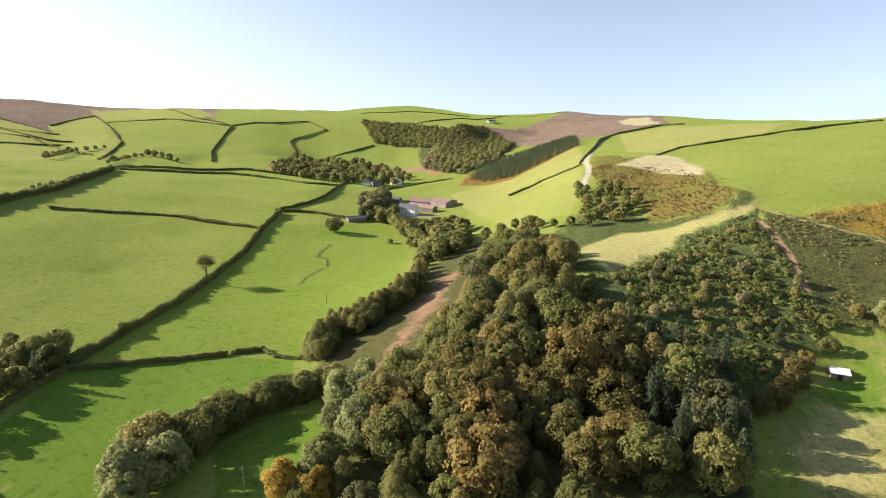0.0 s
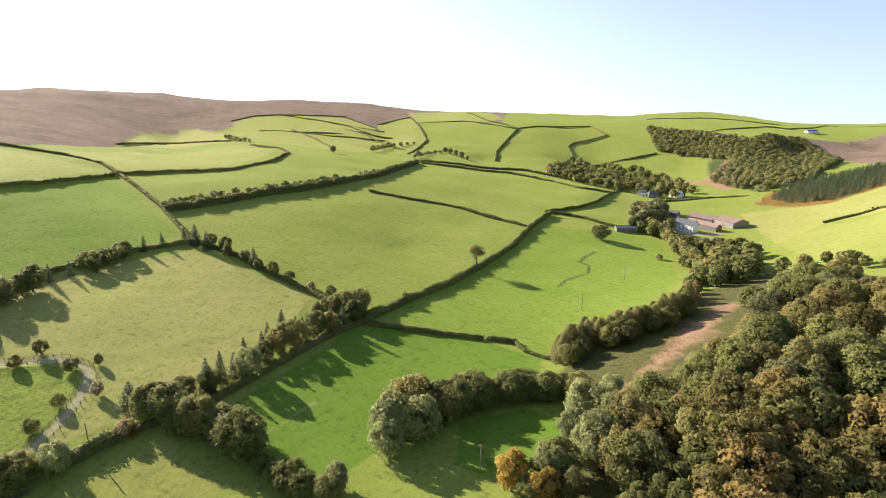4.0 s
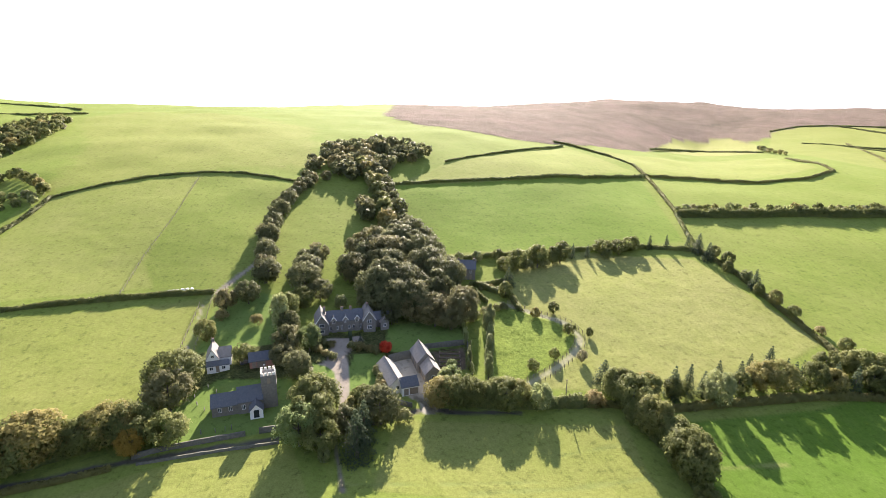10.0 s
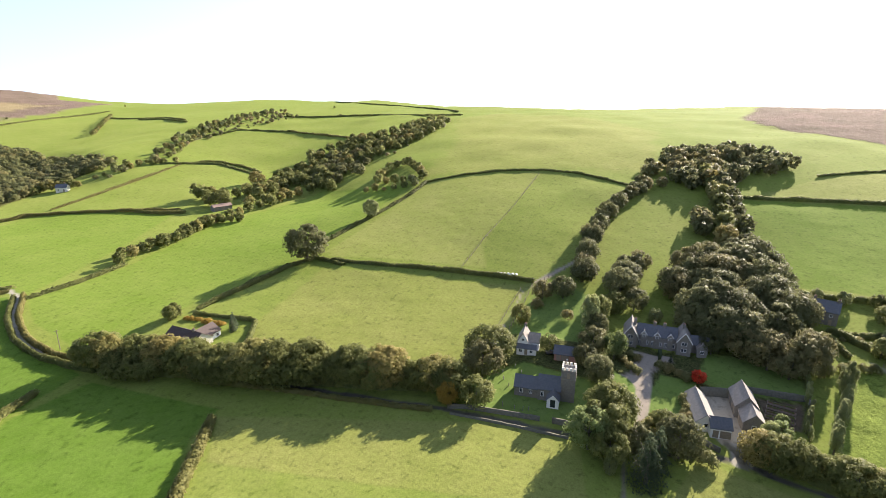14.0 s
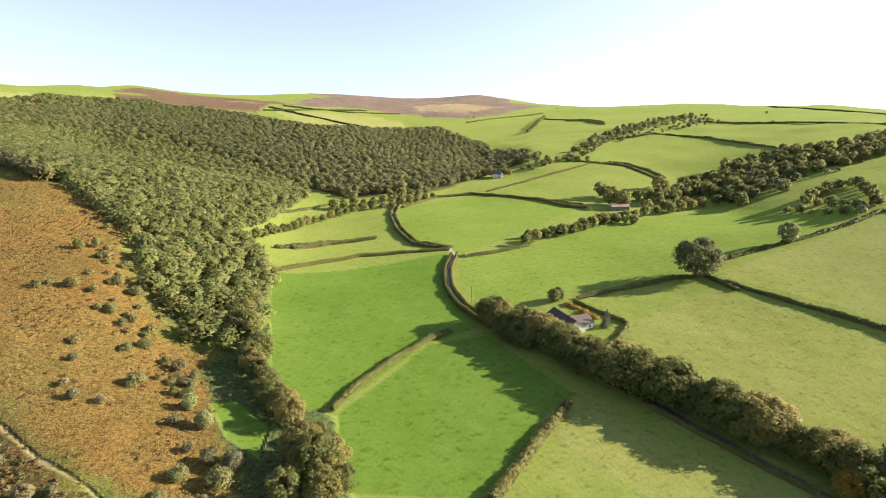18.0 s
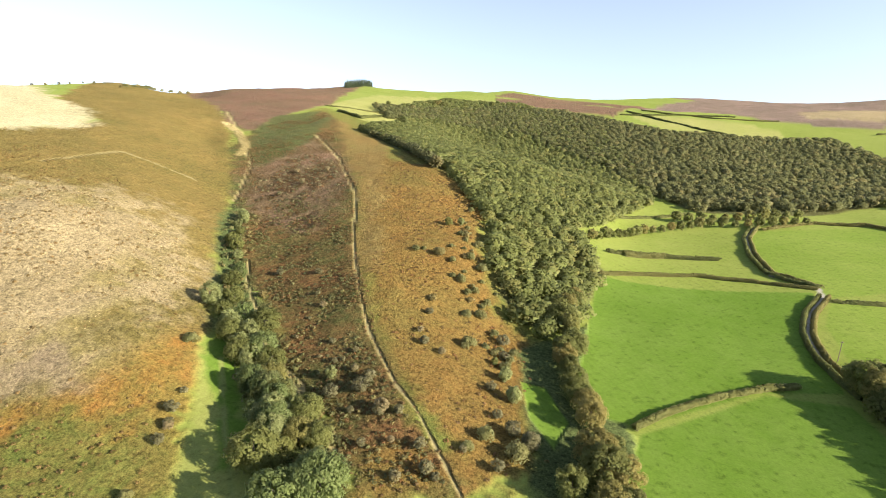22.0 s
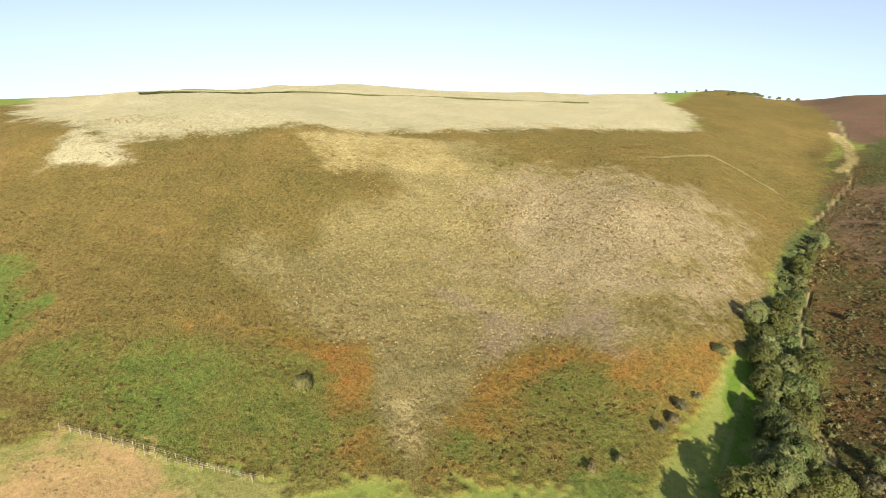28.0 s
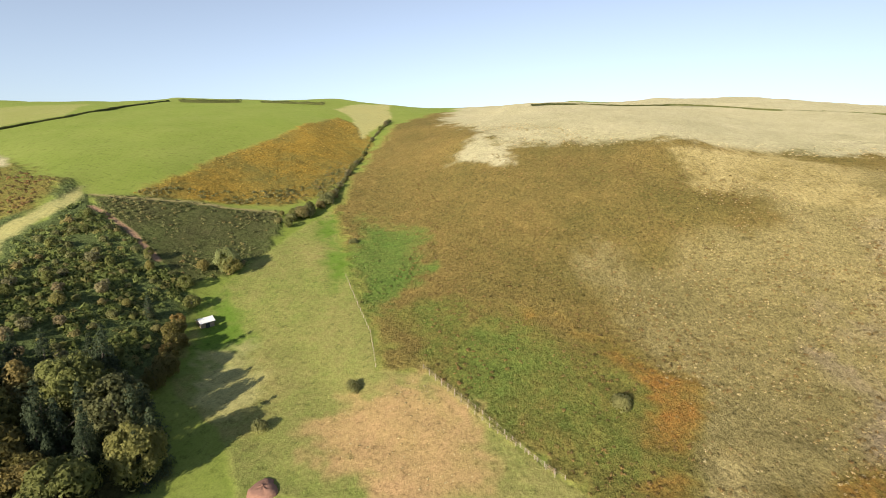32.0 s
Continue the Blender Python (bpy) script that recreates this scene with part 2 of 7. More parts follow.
zone([(57.8, 215.0), (85.6, 239.5), (110.8, 237.2), (139.3, 243.4), (151.4, 248.8), (143.1, 230.1), (118.8, 227.2), (92.3, 204.6), (60.4, 175.6)], "straw_grass", 2)
zone([(60.1, 174.4), (91.4, 202.4), (119.8, 226.6), (141.6, 228.3), (132.2, 174.3), (123.8, 150.7), (98.5, 133.2), (75.1, 115.8), (39.2, 149.6), (45.4, 179.1)], "scrub", 4)
zone([(145.2, 234.8), (161.4, 228.3), (174.5, 196.5), (141.8, 153.0), (124.1, 151.1), (132.2, 174.3)], "heather_and_garden_shade", 3)
zone([(-51.4, 176.1), (-38.7, 186.4), (-19.1, 212.6), (0.3, 264.7), (27.5, 306.0), (46.5, 184.2), (54.0, 152.6), (71.3, 142.3), (80.5, 117.8), (63.2, 90.4), (-42.5, 95.8), (-27.2, 99.8), (-30.3, 134.4), (-41.4, 160.1)], "wood_floor", 2)
zone([(-20.1, 144.7), (-14.6, 161.9), (-8.3, 190.4), (2.9, 222.4), (9.3, 223.2), (0.5, 190.6), (-9.0, 163.6), (-15.2, 147.6)], "clearfell", 3)
zone([(-48.9, 96.3), (-55.9, 112.6), (-43.1, 127.3), (-28.2, 124.2), (-26.5, 94.3)], "bright_pasture", 0.5)
zone([(-122.4, 150.6), (-74.0, 164.7), (-49.0, 159.8), (-43.8, 141.2), (-60.6, 139.9), (-79.8, 122.4), (-78.2, 96.9), (-96.2, 96.1), (-115.1, 119.5)], "bright_pasture", 0.5)
zone([(-125.3, 160.1), (-120.0, 217.3), (-119, 356), (-68, 383), (-38, 383), (-17.0, 278.6), (-21.7, 214.5), (-47.1, 184.6), (-49.6, 162.1), (-68.6, 171.7)], "pasture_b", 0.5)

# --- meadow and the eastern slopes ---
zone([(159.5, 228.5), (183.5, 229.7), (244, 254), (308, 263), (407, 283), (385, 242), (350, 212), (259.3, 177.0), (234.3, 171.2), (205.9, 178.4), (169.0, 213.0)], "gorse", 3)
zone([(455, 322), (643, 363), (428, 241), (354, 225), (424, 281)], "straw_grass", 2)
zone([(147.7, 240.1), (159.4, 226.5), (201.8, 175.0), (165.4, 150.6), (137.8, 148.2), (125.2, 154.0), (124.7, 175.4)], "heather_and_garden_shade", 3)
zone([(103.3, 221.0), (147.7, 240.1), (124.7, 175.4), (123.3, 153.2), (113.1, 139.5), (94.2, 128.2), (78.7, 113.5), (61.1, 142.5)], "scrub", 3)
zone([(547, 241), (411, 226), (330, 200), (232.4, 162.5), (212.5, 152.9), (159.2, 109.1), (124.5, 76.5), (111.9, 67.0), (116.5, 53.3), (104.9, 29.9), (94.2, 6.8), (120.4, -49.8), (575, -161), (456, 89)], "moor", 5)
zone([(445, 196), (339.5, -73.1), (349, -295), (634, -702), (576, -697), (253, -320), (114.6, -123.6), (84.6, -68.2), (85.5, -20.0), (94.4, 8.3), (117.8, 55.8), (152.0, 90.9), (298.8, 166.2)], "moor", 5)
zone([(322.0, -132.8), (345, -291), (681, -783), (238, -294), (159.3, -182.5), (128.0, -135.8), (110.5, -111.1), (93.9, -84.9), (78.3, -60.0), (115.0, -35.0)], "moor", 5)
zone([(440, -329), (1023, -919), (1091, -1254), (328, -407), (341, -298)], "moor", 5)
zone([(446, 198), (347, 133), (287.5, 93.5), (302.3, 78.3), (298.1, 34.9), (306.8, -13.5), (333.1, -90.4), (327, -146), (337, -213), (340, -283), (385, -326), (480, -363), (1015, -718), (1059, -466), (1142, -123), (903, 84), (752, 210), (834, 323)], "straw", 9)
zone([(409, 66), (448, -2), (493, -106), (498, -220), (481, -332), (974, -683), (1037, -457), (1123, -121), (829, 93)], "straw", 4)
zone([(274.6, 112.6), (301.2, 116.0), (313.8, 109.2), (281.3, 84.1), (268.7, 78.4), (267.7, 95.5)], "straw", 5)
zone([(259.7, -5.6), (301.1, -32.2), (304.9, -86.5), (254.8, -115.5), (239.5, -154.5), (205.5, -171.5), (172.1, -176.4), (146.5, -154.1), (132.9, -118.2), (119.2, -90.1), (129.6, -55.0), (112.7, -34.7), (97.3, -25.1), (98.4, -12.4), (118.2, -10.6), (134.8, -7.4), (162.2, 8.8), (180.0, 26.2), (190.0, 25.2), (196.1, 1.1), (225.8, -9.2)], "moor_gold", 13)
zone([(242.8, -81.3), (243.2, -110.8), (241.7, -146.4), (209.0, -162.0), (193.3, -176.8), (168.7, -174.8), (146.7, -155.5), (141.2, -105.6), (148.1, -83.6), (178.2, -75.0), (209.8, -76.3)], "moor_pale", 24)
zone([(124.4, -42.9), (137.6, -67.4), (135.4, -77.5), (118.1, -92.8), (117.8, -116.6), (105.4, -108.4), (88.9, -81.1), (81.7, -66.3), (85.6, -32.1), (92.9, -17.9), (107.3, -33.2)], "bracken_orange", 7)
zone([(104.5, -53.0), (106.4, -69.3), (102.3, -94.0), (88.9, -81.1), (80.4, -65.4), (83.3, -38.7), (90.0, -33.5)], "bracken_green", 8)
zone([(151.0, 34.4), (149.3, 8.5), (133.6, -5.8), (118.2, -10.6), (92.9, -17.9), (94.1, 2.5), (104.0, 26.6), (119.7, 56.5), (140.4, 82.6), (148.5, 73.9)], "bracken_green", 8)
zone([(152.3, 34.6), (150.7, 8.5), (133.5, -7.4), (113.8, -11.6), (101.4, -5.1), (118.8, -3.5), (132.6, 2.0), (144.0, 14.7)], "bracken_orange", 6)
zone([(211.4, 123.2), (204.4, 103.5), (185.1, 88.4), (161.4, 82.8), (148.5, 86.4), (149.8, 92.5)], "fern", 7)
zone([(211.0, 134.7), (199.7, 104.0), (174.3, 86.9), (144.8, 81.7), (136.2, 85.3), (159.4, 108.5)], "fern", 7)
zone([(217.3, 157.3), (163.3, 111.9), (127.4, 78.2), (111.9, 67.0), (116.1, 53.1), (104.4, 31.1), (97.2, 12.0), (94.4, 6.2), (64.7, 71.9), (78.1, 91.0), (81.9, 109.4), (91.4, 122.7), (106.3, 132.0), (117.7, 138.3), (135.2, 145.6), (165.4, 150.6)], "meadow", 1)
zone([(203.7, 152.6), (209.5, 150.1), (161.3, 110.5), (146.7, 104.9), (168.5, 125.6)], "bright_pasture", 5)
zone([(84.6, 73.7), (101.1, 65.3), (114.3, 55.6), (108.3, 43.0), (95.4, 30.6), (87.5, 26.4), (79.2, 40.6), (81.1, 61.5)], "rushes", 5)
zone([(94.5, 119.8), (127.7, 143.5), (137.6, 142.5), (113.6, 114.9), (93.9, 100.3), (85.1, 105.1)], "bright_pasture", 7)

# --- combe and bracken ridge ---
zone([(299, -371), (316, -563), (198, -522), (63.6, -298.2), (37.2, -208.7), (14.6, -180.8), (5.5, -135.9), (-2.4, -107.6), (41.4, -80.2), (96.7, -127.8), (163.4, -200.1)], "bracken_green", 8)
zone([(167.6, -192.4), (214.4, -269.7), (165.2, -221.3), (120.0, -159.7), (77.5, -118.7), (44.8, -89.2), (45.8, -78.3), (58.3, -71.7), (83.7, -99.7), (115.3, -127.3)], "scrub", 3)
zone([(284, -352), (305, -431), (304, -541), (234, -461), (127.5, -260.1), (92.0, -184.1), (61.6, -136.4), (36.2, -105.3), (22.4, -91.3), (41.4, -80.2), (61.3, -99.0), (95.0, -128.6), (143.1, -178.4), (211.2, -259.8)], "heather", 4)
zone([(237, -320), (242, -410), (160, -317), (126.2, -247.4), (130.2, -210.5), (165.2, -221.3), (209.1, -271.8)], "heather_red", 9)
zone([(119.8, -248.0), (200, -406), (131, -325), (95.2, -312.0), (56.5, -268.7), (48.8, -206.6), (33.8, -176.8), (20.8, -167.2), (13.2, -142.4), (13.8, -123.3), (4.1, -103.2), (20.3, -92.6), (37.5, -108.7), (65.2, -144.1), (90.8, -184.2)], "bracken", 3)
zone([(260, -490), (214, -447), (162, -388), (117.5, -272.0), (108.4, -236.4), (117.7, -242.9), (182, -349)], "bracken_light", 6)
zone([(117.7, -242.9), (107.6, -248.9), (95.6, -210.9), (80.2, -190.3), (75.5, -162.9), (83.4, -170.3), (104.7, -210.5)], "bracken_light", 5)
zone([(296, -417), (303, -497), (272, -501), (238, -406), (215, -306), (211.4, -275.8)], "heather_and_garden_shade", 6)
zone([(231, -304), (222, -345), (187, -317), (155.3, -249.8), (152.1, -212.8), (184.5, -234.3)], "heather_red", 8)
zone([(45.5, -89.8), (40.0, -96.6), (32.4, -90.8), (32.5, -84.1), (41.4, -81.1)], "bracken", 6)
zone([(665, -735), (1019, -1271), (766, -1506), (708, -1591), (326, -596), (322, -497), (297, -401), (353, -438)], "bracken_red", 5)
zone([(113.4, -120.9), (114.2, -134.9), (93.2, -111.5), (71.9, -89.4), (60.2, -70.3), (72.7, -63.0), (85.7, -80.4), (102.1, -104.3)], "yellow_pasture", 2)
zone([(109.9, -117.7), (113.1, -130.5), (91.8, -108.5), (73.1, -88.7), (74.9, -80.3), (89.5, -94.9)], "bright_pasture", 2)
zone([(328, -592), (374, -841), (316, -1003), (270, -858), (174, -1032), (31, -1003), (69, -937), (224, -744), (208, -530), (255, -530)], "pale_pasture", 1)
zone([(237, -1132), (9, -1197), (-116, -1127), (-171, -1175), (-11, -1301), (220, -1292)], "bracken_red", 4)
zone([(224, -466), (99.3, -315.0), (56.5, -263.5), (35.8, -190.5), (18.7, -169.9), (3.6, -192.0), (-6.2, -253.0), (11.2, -303.2), (-39, -439), (3, -562), (105, -684), (207, -692)], "wood_floor", 2)
zone([(236, -796), (78, -976), (-86, -848), (-235, -884), (-320, -723), (-289, -496), (-232, -491), (-140, -425), (-71, -428), (-43, -477), (3, -589), (111, -732)], "wood_floor", 2)
zone([(-137, -2234), (-1240, -2438), (-536, -1077), (-381, -972), (-226, -1077)], "hazy_purple_moor", 3)
zone([(20.9, -154.0), (11.3, -171.3), (-0.7, -193.2), (-3.6, -156.3), (-14.4, -123.3), (-13.1, -93.1), (8.4, -95.0)], "scrub", 2)
zone([(17.0, -137.3), (10.0, -138.1), (2.2, -123.9), (5.0, -112.0), (12.2, -121.1)], "bright_pasture", 0.5)

# --- southern valley fields ---
zone([(-2.3, -248.7), (-96.8, -260.1), (-79.8, -218.5), (-76.9, -169.7), (-51.6, -162.7), (-15.2, -131.1), (-3.6, -131.7), (1.2, -148.5)], "bright_pasture", 0.5)
zone([(-16.2, -127.9), (-53.5, -161.9), (-75.8, -162.2), (-84.8, -116.0), (-72.3, -111.8), (-41.9, -85.6), (-9.9, -97.7)], "bright_pasture", 0.5)
zone([(-99.4, -249.8), (-142.7, -252.9), (-218, -279), (-317, -275), (-312, -190), (-247.4, -186.0), (-177.4, -181.2), (-116.9, -185.4), (-84.2, -175.0), (-88.5, -222.5)], "pasture_b", 0.5)
zone([(-198.2, -173.5), (-310, -179), (-335, -155), (-215.4, -90.5)], "yellow_pasture", 0.5)
zone([(-94, -373), (-169, -398), (-229, -329), (-166.6, -288.8), (-101.2, -254.2), (-86.7, -302.6)], "pasture_b", 0.5)
zone([(-319, -182), (-358, -110), (-212.8, -100.7), (-194.7, -168.6)], "yellow_pasture", 0.5)
zone([(-572, -284), (-623, -256), (-604, -139), (-527, -56), (-390, -37), (-365, -109), (-339, -160), (-330, -193), (-430, -212)], "pasture_c", 8)
zone([(-348.7, 10.9), (-286.8, 36.2), (-245.0, 33.0), (-250.6, 112.6), (-349, 148)], "pasture_c", 0.5)
zone([(-347.3, 12.2), (-367, 199), (-247.8, 162.7), (-249.3, 67.8), (-249.0, 31.8), (-266.6, 11.0)], "pasture_b", 0.5)
zone([(-402, 57), (-487, 182), (-398, 210), (-362, 134), (-351, 15)], "yellow_pasture", 0.5)
zone([(-484, 203), (-535, 440), (-421, 394), (-383, 302), (-396, 225)], "yellow_pasture", 0.5)
zone([(-227.7, 61.1), (-243.2, 104.8), (-224.9, 154.8), (-151.2, 158.9), (-130.8, 115.1), (-128.4, 84.1), (-138.0, 41.4), (-158.4, 70.5), (-172.1, 72.5), (-190.8, 53.7)], "pale_pasture", 1)
zone([(-189.3, 45.1), (-188.4, 55.0), (-171.7, 70.1), (-159.4, 68.9), (-145.6, 53.0), (-138.6, 38.3), (-147.7, 34.7)], "rough_paddock", 0.5)
zone([(-115.1, 81.4), (-117.4, 146.4), (-74.0, 166.5), (-57.9, 164.2), (-48.0, 164.2), (-55.1, 139.7), (-69.6, 88.8), (-70.4, 77.7), (-89.9, 76.4)], "bright_pasture", 0.5)
zone([(-82.1, -113.4), (-117.7, -44.5), (-120.0, -22.7), (-96.9, -15.2), (-67.9, -100.2)], "pasture_c", 0.5)
zone([(-127.4, 4.6), (-116.3, 67.0), (-91.3, 63.1), (-90.8, 40.0), (-100.3, -2.0)], "pasture_c", 0.5)
zone([(-123.0, -146.8), (-181.8, -160.9), (-206.5, -66.5), (-161.3, -59.6), (-135.2, -59.9), (-122.1, -94.5), (-113.9, -129.7)], "pasture_c", 1)
zone([(-159.0, 6.7), (-159.3, 10.8), (-146.1, 9.4), (-146.3, 5.0)], "yard", 0.3)
zone([(-123.8, -46.3), (-145.4, -48.0), (-149.5, -30.5), (-130.5, -26.8), (-125.6, -33.9)], "garden", 0.5)
zone([(-155.9, -20.2), (-157.1, -10.9), (-158.2, -1.4), (-142.0, -1.0), (-140.5, -14.8)], "garden", 0.5)
# shrub ground; the tree shade over the gardens is put into this dark green
zone([(-165.0, -60.0), (-174.8, -46.0), (-181.4, 0.0), (-192.3, 32.8), (-144.4, 26.5), (-140.0, 7.5), (-158.7, 4.2), (-151.4, -29.0), (-147.8, -54.3)], "heather_and_garden_shade", 2)
zone([(-169.3, -57.2), (-172.4, -34.9), (-195.4, -39.3), (-196.4, -48.9)], "garden", 0.5)
zone([(-155.5, -23.0), (-159.2, -16.8), (-171.2, -16.1), (-171.8, -12.0), (-157.0, -11.8), (-138.2, -9.4), (-137.8, -12.2), (-153.4, -13.4)], "gravel", 0.5)
zone([(-118.7, -56.7), (-121.3, -47.1), (-124.2, -34.4), (-125.2, -26.2), (-131.0, -22.0), (-150.0, -27.0), (-151.0, -49.0), (-136.0, -58.0)], "garden", 0.4)
zone([(-167.0, -60.0), (-200.0, -62.0), (-212.0, -54.0), (-206.0, -38.0), (-182.0, -34.0), (-171.0, -34.0), (-170.0, -46.0)], "garden", 0.5)
zone([(-158.5, -21.0), (-155.1, -14.5), (-137.6, -11.0), (-135.0, -14.6), (-148.1, -20.2)], "garden", 0.3)
zone([(-163.0, -8.0), (-163.5, 3.0), (-151.0, 1.0), (-137.5, 0.5), (-136.5, -8.0), (-154.0, -9.3)], "garden", 0.3)
zone([(-164.0, 2.5), (-183.0, 4.0), (-184.5, 31.0), (-165.8, 31.0), (-162.0, 14.0)], "garden", 0.5)
zone([(-170.6, -17.0), (-161.1, -13.4), (-158.3, -18.0), (-153.3, -14.1), (-139.8, -11.4), (-128.0, -11.2), (-128.0, -9.2), (-140.5, -8.7), (-154.4, -9.3), (-163.1, -10.4), (-172.4, -5.0), (-175.8, -5.6), (-173.2, -18.6)], "gravel", 0.2)
zone([(-161.9, 18.6), (-164.2, 30.4), (-150.7, 28.9), (-149.0, 20.6)], "soil", 0.4)
zone([(-146.0, 3.0), (-158.9, 2.6), (-160.2, 11.6), (-141.0, 17.0), (-135.0, 15.0), (-136.0, 10.0)], "yard", 0.2)
zone([(133.3, 135.9), (158.8, 122.6), (133.8, 94.7), (113.6, 73.1), (110.6, 86.6), (116.0, 108.0)], "meadow", 6)
zone([(84.1, 103.0), (100.4, 115.0), (108.9, 110.0), (94.6, 92.2), (83.6, 91.3)], "straw_grass", 6)
zone([(222, -559), (206, -688), (103, -675), (3, -562), (-39, -435), (-44, -500), (4, -786), (155, -1013), (289, -963), (289, -727)], "wood_floor", 2)
zone([(-33, -998), (-100, -1013), (-206, -1007), (-268, -923), (-199, -847), (-87, -857)], "pale_pasture", 1)
zone([(353, -797), (317, -968), (280, -871), (258, -778), (284, -707), (302, -677)], "pale_pasture", 2)
zone([(290, -967), (233, -1056), (112, -966), (40, -934), (22, -934), (190, -925), (252, -871)], "pale_pasture", 2)
zone([(255, -566), (236, -632), (209, -691), (208, -577), (197, -481), (214, -470)], "pale_pasture", 1)
zone([(224, -1106), (134, -1170), (-42, -1151), (-11, -970), (41, -985), (136, -1016), (212, -1042)], "bracken_red", 4)
zone([(-52, -1129), (-131, -1343), (-445, -1660), (-667, -1639), (-761, -1433), (-756, -1267), (-488, -1011), (-383, -964), (-326, -1000), (-271, -1101), (-132, -1120)], "hazy_purple_moor", 6)
zone([(-354, -1215), (-525, -1288), (-607, -1198), (-434, -1061), (-344, -1096)], "moor_pale", 8)
zone([(152.7, -6.3), (160.3, -37.1), (144.9, -56.0), (117.6, -31.3), (99.2, -22.4), (95.1, -17.8), (103.1, -13.8), (126.5, -11.2)], "moor_gold", 8)
zone([(97.5, -29.3), (113.4, -45.4), (116.3, -73.4), (110.2, -85.7), (94.2, -68.7), (85.0, -50.6), (88.0, -29.3)], "bracken_green", 7)
zone([(206.5, -268.7), (216, -319), (210, -355), (168, -314), (132.7, -261.1), (156.5, -245.1), (184.8, -241.3)], "heather_red", 5)
zone([(306, -410), (327, -478), (306, -532), (259, -416), (240, -332)], "heather_and_garden_shade", 5)
zone([(90.8, -57.1), (81.6, -64.8), (75.1, -56.6), (79.3, -49.4)], "fern", 5)

# --- patches of heather, pale grass and bracken on the moor face ---
zone([(168.5, -43.3), (155.8, -63.2), (143.8, -96.7), (120.6, -85.1), (134.4, -78.6), (141, -68.8), (129, -49.5), (144.7, -45.4)], "moor_grey", 5)
zone([(269.3, 2), (260.6, -11.3), (253.4, -37.1), (237.3, -39.1), (223.9, -30.9), (220.5, -13), (215, -2.9), (198.2, -2.9), (193.4, 7.3)], "moor", 6)
zone([(294, 0.5), (314.6, -57.5), (305.4, -73.4), (264.7, -82.9), (250.1, -67.7), (260.6, -38.5), (250.7, -10.2), (268.2, -4.9)], "moor_straw", 6)
zone([(120.2, -13), (138.4, -23.4), (162.1, -39.8), (155.5, -55.5), (123.1, -43.4), (106.5, -28.5), (93.1, -20.2), (98, -15.6)], "moor_gold", 5)
zone([(100.5, -16.2), (118.9, -19.5), (117.3, -23.1), (107.1, -24.4), (94.3, -21.1), (92.8, -18.6)], "moor_straw", 4)
zone([(91.7, -20), (101.6, -24.4), (107.1, -31.9), (117.4, -42.8), (128.4, -49.4), (135.5, -59.1), (140.6, -69.6), (135, -77.2), (125.2, -79.4), (118.3, -83.9), (101.8, -75.3)], "bracken_green", 4)
zone([(106.4, -31.8), (115.9, -41.6), (127.7, -49.2), (134.9, -58.9), (140.1, -69.4), (134.4, -78.6), (125.2, -79.4), (123.5, -68.9), (117.7, -55), (108.6, -47), (101.4, -35.5)], "bracken_orange", 5)
zone([(143.4, 23.5), (150, 12.6), (146.5, 0.6), (139.4, -10.6), (129.6, -13.5), (117.5, -12.9), (104.4, -13.2), (96.6, -17.5), (92.8, -18.6), (93.6, -9.5), (96.8, 6.8), (101.6, 16.1)], "bracken_green", 4)
zone([(146, 16.9), (145.3, 0.5), (139.3, -11.2), (128.9, -13.5), (114, -10), (114, -3.1), (129.2, -5.3), (137.2, 2.4)], "bracken_orange", 4)
zone([(103.1, -3.8), (106.6, -10.7), (97.6, -13.2), (93.2, -11.8), (94.6, -5.6)], "bracken_orange", 4)

def inside(px, py, poly):
    hit = np.zeros(px.shape, bool)
    n = len(poly)
    for k in range(n):
        (x0, y0), (x1, y1) = poly[k], poly[(k + 1) % n]
        if y0 == y1:
            continue
        cross = ((y0 > py) != (y1 > py)) & (px < (x1 - x0) * (py - y0) / (y1 - y0) + x0)
        hit ^= cross
    return hit


def near_line(px, py, line):
    """Distance to a line of places."""
    best = np.full(px.shape, 1e9)
    for (x0, y0), (x1, y1) in zip(line[:-1], line[1:]):
        dx, dy = x1 - x0, y1 - y0
        k = np.clip(((px - x0) * dx + (py - y0) * dy) / (dx * dx + dy * dy + 1e-9), 0, 1)
        best = np.minimum(best, np.hypot(px - x0 - k * dx, py - y0 - k * dy))
    return best


TRACKS = []


def track(line, cover, width):
    """A worn or made way across the ground."""
    TRACKS.append((np.array(line, float), cover, width))


track([(22.2, -88.9), (37.4, -107.0), (48.4, -117.5), (66.5, -139.2), (81.4, -162.2), (101.3, -199.4), (120.9, -242.8), (177, -331), (241, -411)], "track", 0.8)
track([(52.8, -91.4), (77.6, -115.9), (98.4, -130.1), (129.4, -162.7), (141.0, -179.7)], "track", 1.0)
track([(202.6, -249.0), (219, -281), (236, -312), (295, -383), (387, -481)], "track", 1.4)
track([(350, -430), (318, -406), (277, -363), (262, -335)], "moor_straw", 7.0)
track([(258.9, -185.5), (277, -246), (235.0, -257.7)], "track", 1.6)
track([(-81.3, -167.2), (-77.3, -186.7), (-78.2, -207.6), (-85.5, -231.0), (-98.0, -253.7), (-100.0, -266.9), (-92.2, -275.7), (-85.1, -285.5), (-85.0, -320.0), (-90, -357), (-102, -388)], "lane", 2.4)
